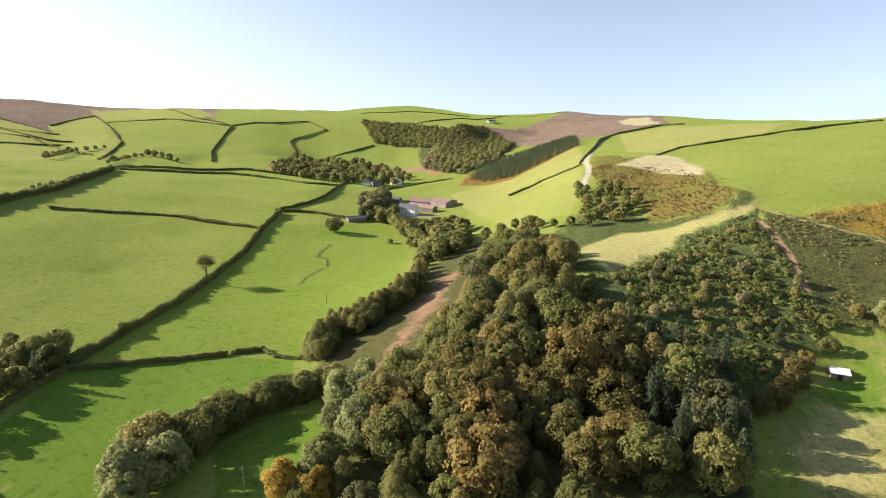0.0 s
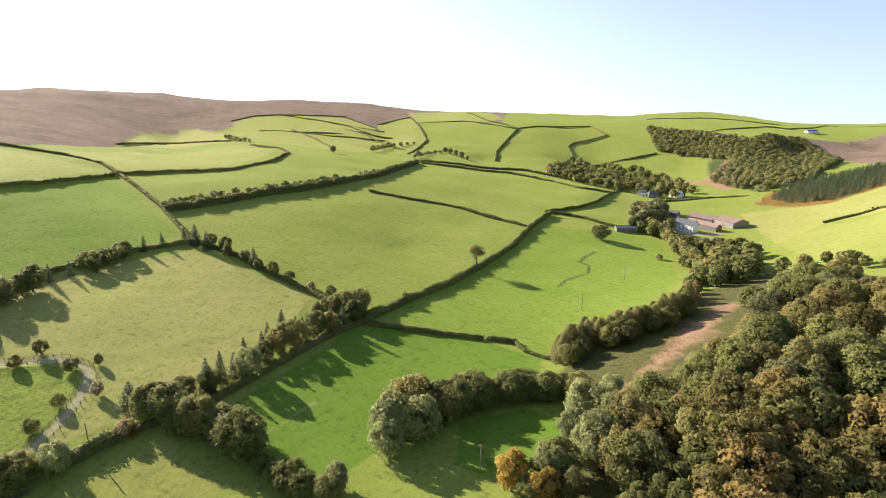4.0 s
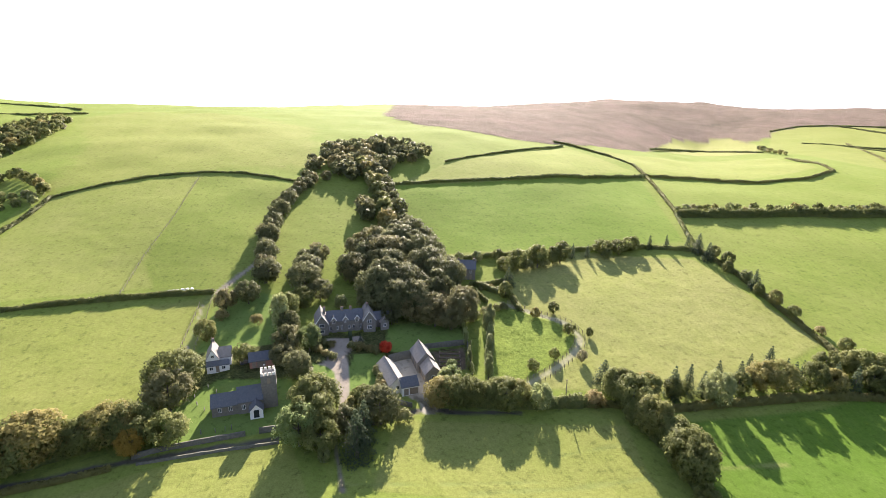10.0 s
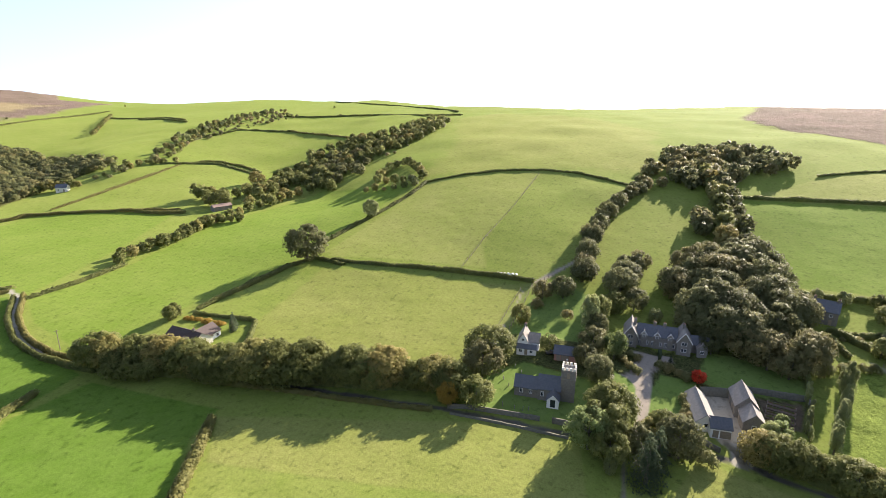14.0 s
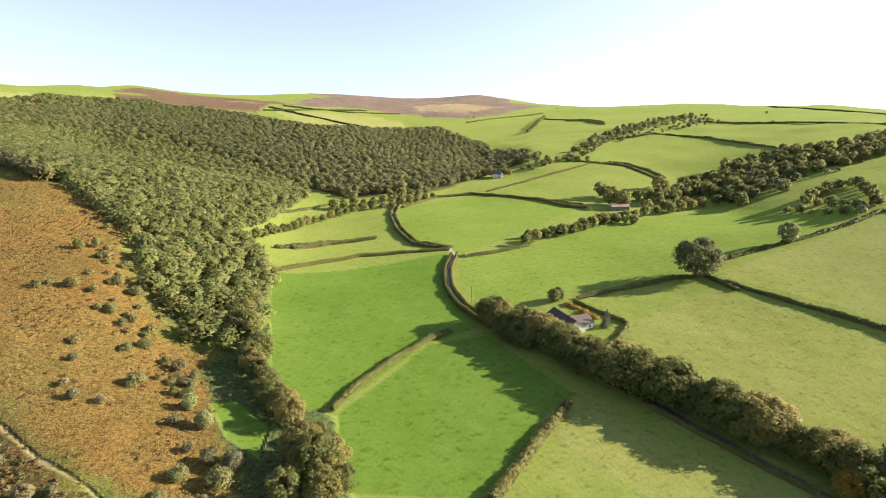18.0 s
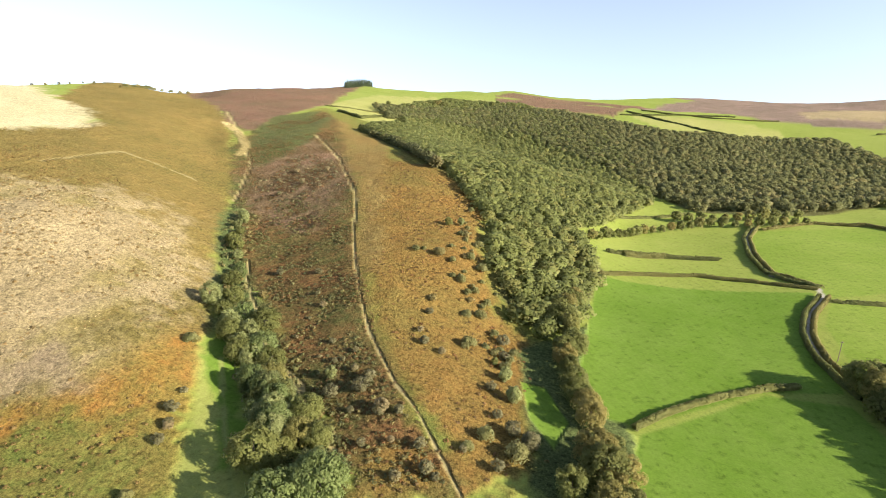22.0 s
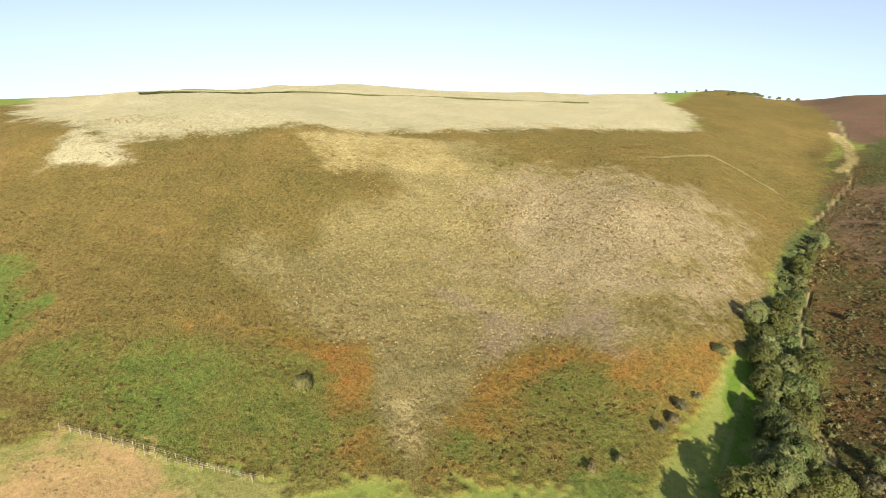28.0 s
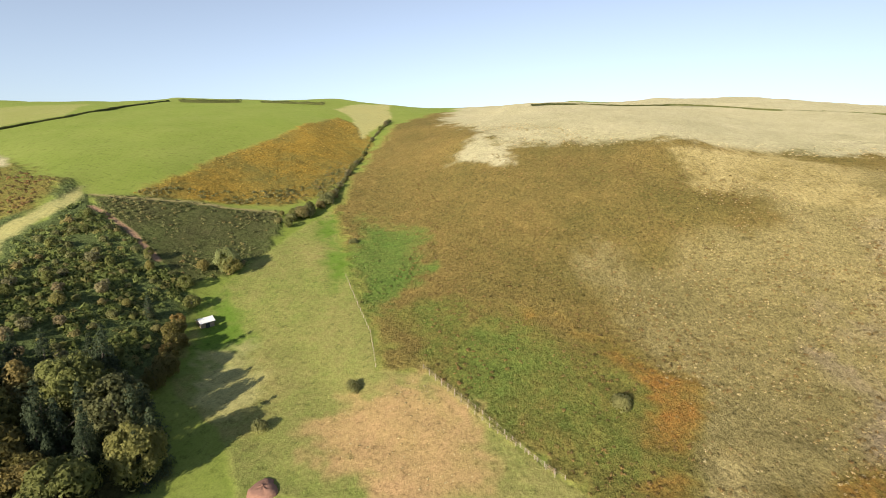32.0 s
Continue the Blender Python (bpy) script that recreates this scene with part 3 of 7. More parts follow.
track([(-95.4, -133.0), (-101.0, -113.0), (-107.0, -92.0), (-112.0, -74.4), (-115.5, -62.9), (-116.7, -55.3), (-119.9, -40.8), (-122.1, -26.1), (-122.4, -17.3), (-123.0, -10.0), (-126.6, 0.0), (-129.6, 6.4), (-131.2, 13.5), (-128.6, 22.0), (-126.0, 40.0)], "asphalt", 1.8)
track([(-121.0, -11.9), (-114.6, -10.8), (-109.0, -9.8), (-101.0, -8.6)], "garden_path", 1.2)
track([(-158.0, -62.4), (-163.4, -63.2), (-182.3, -64.9), (-200.4, -66.3), (-208.5, -65.3), (-218.0, -60.8), (-229.0, -56.3), (-248.2, -49.1)], "gravel", 2.0)
track([(-136.0, 13.5), (-131.0, 14.5)], "lane", 4.5)
track([(-135.0, 38.0), (-138.8, 44.8), (-142.5, 51.0), (-147.5, 58.6), (-153.3, 65.4), (-159.0, 70.2), (-164.9, 72.7), (-172.8, 71.5), (-177.8, 68.2), (-182.2, 62.7), (-188.1, 57.1), (-194.5, 51.0)], "park_way", 2.4)
track([(93, 341), (108, 384), (122, 446), (143, 501), (166, 555)], "lane", 3.2)
track([(141.3, 225.5), (136.5, 198.5), (130.6, 181.0), (126.6, 170.2)], "clearfell", 2.5)
track([(149.2, 238.6), (157.3, 223.7), (176.1, 203.2), (197.8, 176.9)], "track", 2.0)
track([(-37, 420), (-7, 425)], "gravel", 10)
track([(-208.6, -66.3), (-188.6, -64.5), (-167.6, -61.8)], "track_grass", 2.6)
track([(-439, 727), (-526, 846), (-646, 996), (-776, 1213)], "track", 2)
track([(-68.6, 243.3), (-68.5, 254.1), (-62.0, 273.3), (-64.9, 288.4), (-71.4, 290.9), (-71.9, 304.1), (-69.5, 320.5)], "ditch", 0.8)
track([(-98.5, 72.5), (-97.2, 99.9)], "track_grass", 1.2)
track([(-107.7, 46.0), (-109.4, 64.0)], "track_grass", 0.8)
track([(-103.0, -8.0), (-100.6, 17.0), (-99.0, 40.0)], "track_grass", 0.7)
track([(66.0, -72.0), (84.0, -92.0), (104.0, -116.0)], "track_grass", 1.0)
track([(-97.1, 20.5), (-96.3, 42.2), (-96.9, 63.2)], "track_grass", 1.6)
track([(-793, 1215), (-605, 951), (-472, 774), (-427, 676), (-397, 610)], "track", 1.5)
track([(56.8, -92.3), (68.2, -105.1), (88.3, -123.9), (101.1, -133.9), (119.0, -151.2), (137.7, -172.0)], "track", 0.8)
track([(-136.9, 11.1), (-134.9, 13.1), (-132.9, 14.1), (-129.9, 15.2)], "garden_path", 2.5)
track([(-172.3, -65.4), (-180.7, -66.0), (-189.7, -66.2)], "track_grass", 2.0)


AROUND, NEAR_RINGS, FAR_RINGS = 1300, 390, 64


def cover_of(x, y):
    first = np.empty(x.shape + (3,))
    second = np.empty(x.shape + (3,))
    rough = np.empty(x.shape)
    first[:], second[:], rough[:] = COVER["pasture"][0], COVER["pasture"][1], COVER["pasture"][2]
    speck = (smooth_noise(x, y, 16.0, 1) - 0.5) * 0.9 + (smooth_noise(x, y, 5.5, 2) - 0.5) * 0.8 + (smooth_noise(x, y, 2.0, 3) - 0.5) * 0.7
    small = smooth_noise(x, y, 4.0, 4) - 0.5
    for poly, cover, ragged in ZONES:
        one, two, r = COVER[cover]
        reach = 2.2 * ragged + 1.0
        lo, hi = poly.min(0) - reach, poly.max(0) + reach
        box = (x > lo[0]) & (x < hi[0]) & (y > lo[1]) & (y < hi[1])
        bx, by = x[box], y[box]
        d = near_line(bx, by, np.vstack([poly, poly[:1]]))
        d = np.where(inside(bx, by, poly), d, -d)
        soft = np.maximum(ragged * 1.5, 0.0018 * np.hypot(bx, by) + 0.2)
        k = np.clip(0.5 + 0.8 * (d / soft + speck[box] * min(1.0, ragged * 0.6)), 0, 1)
        k = (k * k * (3 - 2 * k))[:, None]
        first[box] = first[box] * (1 - k) + np.array(one) * k
        second[box] = second[box] * (1 - k) + np.array(two) * k
        rough[box] = rough[box] * (1 - k[:, 0]) + r * k[:, 0]
    for line, cover, width in TRACKS:
        a, b, r = COVER[cover]
        lo, hi = line.min(0) - width - 3, line.max(0) + width + 3
        box = (x > lo[0]) & (x < hi[0]) & (y > lo[1]) & (y < hi[1])
        d = near_line(x[box], y[box], line) + 0.9 * small[box]
        soft = np.maximum(0.7, 0.003 * np.hypot(x[box], y[box]))
        broad = np.maximum(width / 2, 0.0022 * np.hypot(x[box], y[box]))
        k = np.clip((broad + soft / 2 - d) / soft, 0, 1)
        for arr, val in ((first, a), (second, b)):
            arr[box] = arr[box] * (1 - k[:, None]) + np.array(val) * k[:, None]
        rough[box] = rough[box] * (1 - k) + r * k
    return first, second, rough


def ground_material():
    mat = bpy.data.materials.new("ground_cover")
    mat.use_nodes = True
    n, l = mat.node_tree.nodes, mat.node_tree.links
    b = n["Principled BSDF"]
    b.inputs["Roughness"].default_value = 0.95
    b.inputs["Specular IOR Level"].default_value = 0.03
    b.inputs["Sheen Roughness"].default_value = 0.4
    one = n.new("ShaderNodeAttribute")
    one.attribute_name = "first"
    two = n.new("ShaderNodeAttribute")
    two.attribute_name = "second"
    grow = n.new("ShaderNodeAttribute")
    grow.attribute_name = "growth"
    geo = n.new("ShaderNodeNewGeometry")

    def tex(scale, detail, rough=0.6):
        t = n.new("ShaderNodeTexNoise")
        t.inputs["Scale"].default_value, t.inputs["Detail"].default_value, t.inputs["Roughness"].default_value = scale, detail, rough
        l.new(geo.outputs["Position"], t.inputs["Vector"])
        return t
    vast, large, small, grain, fine, blot = tex(0.009, 5, 0.6), tex(0.035, 7, 0.66), tex(0.22, 7, 0.74), tex(0.85, 5, 0.75), tex(2.3, 4, 0.75), tex(0.42, 5, 0.68)

    def calc(op, x, y):
        m = n.new("ShaderNodeMath")
        m.operation = op
        for i, v in enumerate((x, y)):
            if isinstance(v, (int, float)):
                m.inputs[i].default_value = v
            else:
                l.new(v, m.inputs[i])
        return m.outputs[0]
    mixv = calc('ADD', calc('MULTIPLY', vast.outputs[0], 0.5), calc('ADD', calc('MULTIPLY', large.outputs[0], 0.8), calc('MULTIPLY', small.outputs[0], 0.7)))
    sharp = n.new("ShaderNodeMapRange")
    sharp.inputs[1].default_value, sharp.inputs[2].default_value = 0.80, 1.20
    l.new(mixv, sharp.inputs[0])
    mix = n.new("ShaderNodeMix")
    mix.data_type = 'RGBA'
    l.new(sharp.outputs[0], mix.inputs[0])
    l.new(one.outputs["Color"], mix.inputs[6])
    l.new(two.outputs["Color"], mix.inputs[7])
    # tufts: lighter and darker growth, stronger where it is rough
    def stretch(v, lo, hi, to_lo, to_hi):
        m = n.new("ShaderNodeMapRange")
        for i, k in enumerate((lo, hi, to_lo, to_hi)):
            m.inputs[i + 1].default_value = k
        l.new(v, m.inputs[0])
        return m.outputs[0]
    tuft = calc('ADD', stretch(grain.outputs[0], 0.36, 0.64, -0.34, 0.34), stretch(fine.outputs[0], 0.36, 0.64, -0.34, 0.34))
    amount = calc('MULTIPLY', tuft, calc('ADD', calc('MULTIPLY', grow.outputs["Fac"], 1.05), 0.08))
    # standing blades and stems catch low light; bare ways do not
    l.new(calc('MINIMUM', calc('MULTIPLY', grow.outputs["Fac"], 1.25), 0.26), b.inputs["Sheen Weight"])
    # ranker patches where stock has grazed unevenly
    patch = stretch(blot.outputs[0], 0.54, 0.68, 0.03, -0.30)
    gain = calc('ADD', calc('ADD', amount, patch), 1.0)
    hsv = n.new("ShaderNodeHueSaturation")
    l.new(gain, hsv.inputs["Value"])
    l.new(mix.outputs[2], hsv.inputs["Color"])
    l.new(hsv.outputs[0], b.inputs["Base Color"])
    blade = n.new("ShaderNodeHueSaturation")
    blade.inputs["Value"].default_value = 1.6
    l.new(hsv.outputs[0], blade.inputs["Color"])
    l.new(blade.outputs[0], b.inputs["Sheen Tint"])
    bump = n.new("ShaderNodeBump")
    bump.inputs["Distance"].default_value = 1.0
    bump.inputs["Strength"].default_value = 0.9
    l.new(calc('MULTIPLY', calc('ADD', calc('MULTIPLY', grain.outputs[0], 1.2), calc('MULTIPLY', small.outputs[0], 1.6)), calc('MULTIPLY', grow.outputs["Fac"], calc('ADD', grow.outputs["Fac"], 0.08))), bump.inputs["Height"])
    l.new(bump.outputs[0], b.inputs["Normal"])
    return mat


def build_ground():
    ring = np.r_[[0.001, 15, 30, 45], np.geomspace(60, 800, NEAR_RINGS), np.geomspace(820, 4900, FAR_RINGS)]
    turn = np.linspace(0, 2 * np.pi, AROUND, endpoint=False)
    x = (ring[:, None] * np.cos(turn)).ravel()
    y = (ring[:, None] * np.sin(turn)).ravel()
    first, second, rough = cover_of(x, y)
    d = np.hypot(x, y)
    z = heights(x, y)
    z += (smooth_noise(x, y, 35, 5) - 0.5) * np.clip(d / 300, 0.3, 2) * 1.2 + (smooth_noise(x, y, 6, 6) - 0.5) * 0.9 * rough
    nr = len(ring)
    i = np.arange(nr - 1)[:, None] * AROUND
    j = np.arange(AROUND)[None, :]
    k = (j + 1) % AROUND
    quads = np.stack([i + j, i + AROUND + j, i + AROUND + k, i + k], -1).reshape(-1, 4)
    me = bpy.data.meshes.new("ground")
    me.vertices.add(len(x))
    me.vertices.foreach_set("co", np.stack([x, y, z], 1).astype(np.float32).ravel())
    me.loops.add(quads.size)
    me.loops.foreach_set("vertex_index", quads.astype(np.int32).ravel())
    me.polygons.add(len(quads))
    me.polygons.foreach_set("loop_start", np.arange(0, quads.size, 4, dtype=np.int32))
    me.polygons.foreach_set("use_smooth", np.ones(len(quads), bool))
    me.update()
    for name, arr in (("first", first), ("second", second)):
        at = me.attributes.new(name, 'FLOAT_COLOR', 'POINT')
        at.data.foreach_set("color", np.c_[arr, np.ones(len(arr))].astype(np.float32).ravel())
    at = me.attributes.new("growth", 'FLOAT', 'POINT')
    at.data.foreach_set("value", rough.astype(np.float32))
    me.materials.append(ground_material())
    return tagged(new("ground", me), "green pasture, bracken and moorland over rolling hills", "ground", kind="structure")


ground = build_ground()


# ---- materials of things ----
def shader(name):
    mat = bpy.data.materials.new(name)
    mat.use_nodes = True
    return mat, mat.node_tree.nodes, mat.node_tree.links, mat.node_tree.nodes["Principled BSDF"]


def foliage(name, dark, light, autumn=None, share=0.0):
    """Leaves: two greens mixed by clump and tree, some turning colour, a little light passing through."""
    dark, light = [[c * k for c, k in zip(tone, (1.38, 1.33, 1.50))] for tone in (dark, light)]
    mat, n, l, b = shader(name)
    geo = n.new("ShaderNodeNewGeometry")
    info = n.new("ShaderNodeObjectInfo")
    tint = n.new("ShaderNodeAttribute")
    tint.attribute_name = "tint"
    tex = n.new("ShaderNodeTexNoise")
    tex.inputs["Scale"].default_value, tex.inputs["Detail"].default_value = 0.45, 3
    l.new(geo.outputs["Position"], tex.inputs["Vector"])
    add = n.new("ShaderNodeMath")
    add.operation = 'MULTIPLY_ADD'
    add.inputs[1].default_value = 0.28
    l.new(geo.outputs["Random Per Island"], add.inputs[0])
    rng = n.new("ShaderNodeMapRange")
    rng.inputs[1].default_value, rng.inputs[2].default_value, rng.inputs[4].default_value = 0.25, 0.75, 0.6
    l.new(tex.outputs[0], rng.inputs[0])
    l.new(rng.outputs[0], add.inputs[2])
    mix = n.new("ShaderNodeMix")
    mix.data_type = 'RGBA'
    mix.inputs[6].default_value, mix.inputs[7].default_value = (*dark, 1), (*light, 1)
    l.new(add.outputs[0], mix.inputs[0])
    out = mix.outputs[2]
    whole = n.new("ShaderNodeMath")
    whole.operation = 'ADD'
    l.new(info.outputs["Random"], whole.inputs[0])
    l.new(tint.outputs["Fac"], whole.inputs[1])
    fr = n.new("ShaderNodeMath")
    fr.operation = 'FRACT'
    l.new(whole.outputs[0], fr.inputs[0])
    if autumn:
        turn = n.new("ShaderNodeMapRange")
        turn.inputs[1].default_value, turn.inputs[2].default_value = 1 - share - 0.25, 1 - share + 0.25
        turn.inputs[4].default_value = 0.85
        l.new(fr.outputs[0], turn.inputs[0])
        m2 = n.new("ShaderNodeMix")
        m2.data_type = 'RGBA'
        m2.inputs[7].default_value = (*autumn, 1)
        l.new(turn.outputs[0], m2.inputs[0])
        l.new(out, m2.inputs[6])
        out = m2.outputs[2]
    val = n.new("ShaderNodeMapRange")
    val.inputs[3].default_value, val.inputs[4].default_value = 0.75, 1.25
    l.new(fr.outputs[0], val.inputs[0])
    hsv = n.new("ShaderNodeHueSaturation")
    l.new(val.outputs[0], hsv.inputs["Value"])
    l.new(out, hsv.inputs["Color"])
    l.new(hsv.outputs[0], b.inputs["Base Color"])
    b.inputs["Roughness"].default_value = 0.6
    b.inputs["Specular IOR Level"].default_value = 0.08
    thin = n.new("ShaderNodeBsdfTranslucent")
    shine = n.new("ShaderNodeHueSaturation")
    shine.inputs["Value"].default_value = 1.25
    shine.inputs["Saturation"].default_value = 0.9
    l.new(hsv.outputs[0], shine.inputs["Color"])
    l.new(shine.outputs[0], thin.inputs["Color"])
    both = n.new("ShaderNodeMixShader")
    both.inputs[0].default_value = 0.5
    l.new(b.outputs[0], both.inputs[1])
    l.new(thin.outputs[0], both.inputs[2])
    l.new(both.outputs[0], n["Material Output"].inputs[0])
    return mat


def plain(name, one, two, scale=1.0, rough=0.8, bump=0.0, metal=0.0):
    """Stone, slate, render, wood: two tones at two scales with fine relief."""
    mat, n, l, b = shader(name)
    geo = n.new("ShaderNodeNewGeometry")
    info = n.new("ShaderNodeObjectInfo")
    t = n.new("ShaderNodeTexNoise")
    t.inputs["Scale"].default_value, t.inputs["Detail"].default_value, t.inputs["Roughness"].default_value = scale, 6, 0.65
    l.new(geo.outputs["Position"], t.inputs["Vector"])
    add = n.new("ShaderNodeMath")
    add.operation = 'MULTIPLY_ADD'
    add.inputs[1].default_value = 0.35
    l.new(info.outputs["Random"], add.inputs[0])
    rng = n.new("ShaderNodeMapRange")
    rng.inputs[1].default_value, rng.inputs[2].default_value, rng.inputs[4].default_value = 0.3, 0.7, 0.75
    l.new(t.outputs[0], rng.inputs[0])
    l.new(rng.outputs[0], add.inputs[2])
    mix = n.new("ShaderNodeMix")
    mix.data_type = 'RGBA'
    mix.inputs[6].default_value, mix.inputs[7].default_value = (*one, 1), (*two, 1)
    l.new(add.outputs[0], mix.inputs[0])
    l.new(mix.outputs[2], b.inputs["Base Color"])
    b.inputs["Roughness"].default_value, b.inputs["Metallic"].default_value = rough, metal
    if bump:
        bm = n.new("ShaderNodeBump")
        bm.inputs["Distance"].default_value, bm.inputs["Strength"].default_value = bump, 0.8
        l.new(t.outputs[0], bm.inputs["Height"])
        l.new(bm.outputs[0], b.inputs["Normal"])
    return mat


LEAF = {
    "oak": foliage("oak_leaves", (0.105, 0.125, 0.034), (0.205, 0.218, 0.064), (0.250, 0.188, 0.066), 0.12),
    # darker copy of the oak leaves, grove shade put into the green
    "oak_dark": foliage("shade_toned_leaves", (0.094, 0.108, 0.042), (0.176, 0.182, 0.070), (0.200, 0.158, 0.068), 0.1),
    "oak_bright": foliage("fresh_leaves", (0.112, 0.152, 0.044), (0.185, 0.225, 0.076)),
    "willow": foliage("willow_leaves", (0.150, 0.178, 0.060), (0.270, 0.295, 0.112)),
    "autumn": foliage("turning_leaves", (0.128, 0.126, 0.036), (0.212, 0.186, 0.054), (0.265, 0.180, 0.062), 0.22),
    "larch": foliage("larch_needles", (0.118, 0.130, 0.040), (0.205, 0.198, 0.062), (0.245, 0.178, 0.066), 0.16),
    "gold": foliage("golden_leaves", (0.224, 0.160, 0.028), (0.370, 0.268, 0.050)),
    "red": foliage("scarlet_leaves", (0.330, 0.034, 0.016), (0.480, 0.085, 0.028)),
    "conifer": foliage("conifer_needles", (0.036, 0.054, 0.028), (0.078, 0.101, 0.044)),
    "thorn": foliage("thorn_leaves", (0.148, 0.150, 0.066), (0.240, 0.230, 0.110), (0.290, 0.225, 0.120), 0.2),
    "bush": foliage("scrub_leaves", (0.135, 0.148, 0.050), (0.235, 0.240, 0.090), (0.245, 0.180, 0.075), 0.2),
    "hedge": foliage("hedge_leaves", (0.098, 0.122, 0.036), (0.195, 0.210, 0.066), (0.205, 0.165, 0.060), 0.1),
    "moorgrass": foliage("moor_tussocks", (0.146, 0.108, 0.034), (0.258, 0.185, 0.068), (0.224, 0.134, 0.050), 0.2),
    "pale_grass": foliage("pale_tussocks", (0.330, 0.280, 0.120), (0.480, 0.420, 0.210), (0.380, 0.270, 0.130), 0.2),
    "heath": foliage("heath_leaves", (0.100, 0.082, 0.030), (0.215, 0.145, 0.062), (0.245, 0.130, 0.055), 0.3),
    "oakwood": foliage("oak_wood_leaves", (0.138, 0.168, 0.046), (0.192, 0.216, 0.068), (0.230, 0.205, 0.072), 0.08),
    "bramble": foliage("bramble_leaves", (0.105, 0.142, 0.036), (0.190, 0.225, 0.062), (0.215, 0.165, 0.060), 0.15),
    # same oaks as oakwood; the far slope's shade put into a browner tone
    "shade_brown_oakwood": foliage("shade_brown_wood_leaves", (0.122, 0.140, 0.050), (0.180, 0.192, 0.072), (0.215, 0.185, 0.078), 0.15),
}
BARK = plain("bark", (0.10, 0.085, 0.065), (0.17, 0.15, 0.12), 3, 0.9, 0.05)


# ---- mesh helpers ----
def mesh_from(name, verts, faces, mat, tint=None, smooth=False, normals=None):
    """A mesh from arrays of vertices and of triangles or quads."""
    me = bpy.data.meshes.new(name)
    k = faces.shape[1]
    me.vertices.add(len(verts))
    me.vertices.foreach_set("co", np.ascontiguousarray(verts, np.float32).ravel())
    me.loops.add(faces.size)
    me.loops.foreach_set("vertex_index", np.ascontiguousarray(faces, np.int32).ravel())
    me.polygons.add(len(faces))
    me.polygons.foreach_set("loop_start", np.arange(0, faces.size, k, dtype=np.int32))
    if smooth or normals is not None:
        me.polygons.foreach_set("use_smooth", np.ones(len(faces), bool))
    me.update()
    if tint is not None:
        me.attributes.new("tint", 'FLOAT', 'POINT').data.foreach_set("value", np.ascontiguousarray(tint, np.float32))
    if normals is not None:
        nn = normals / (np.linalg.norm(normals, axis=1)[:, None] + 1e-9)
        me.normals_split_custom_set_from_vertices(nn.tolist())
    me.materials.append(mat)
    return me


def part(name, me, parent, label=""):
    ob = new(name, me)
    ob.parent = parent
    return tagged(ob, label)


def leaf_sprays(rng, centre, normal, size, flat=1.0):
    """Small leaf sprays, one triangle each, at those centres and facing those ways."""
    n = len(centre)
    normal = normal / (np.linalg.norm(normal, axis=1)[:, None] + 1e-9)
    a = np.cross(normal, rng.normal(size=(n, 3)))
    a /= np.linalg.norm(a, axis=1)[:, None] + 1e-9
    b = np.cross(normal, a)
    s = (size * rng.uniform(0.6, 1.35, n))[:, None]
    q = np.stack([centre - a * s * 0.9 - b * s * 0.5, centre + a * s * 0.9 - b * s * 0.5, centre + b * s], 1)
    q += rng.normal(size=q.shape) * s[:, None] * 0.25
    return q.reshape(-1, 3), np.arange(n * 3).reshape(n, 3)


def ball_points(rng, n):
    v = rng.normal(size=(n, 3))
    return v / np.linalg.norm(v, axis=1)[:, None]


def merge(pieces):
    vs, fs, ns, k = [], [], [], 0
    for v, f, *n in pieces:
        vs.append(v)
        fs.append(f + k)
        ns += n
        k += len(v)
    return (np.concatenate(vs), np.concatenate(fs), *((np.concatenate(ns),) if ns else ()))


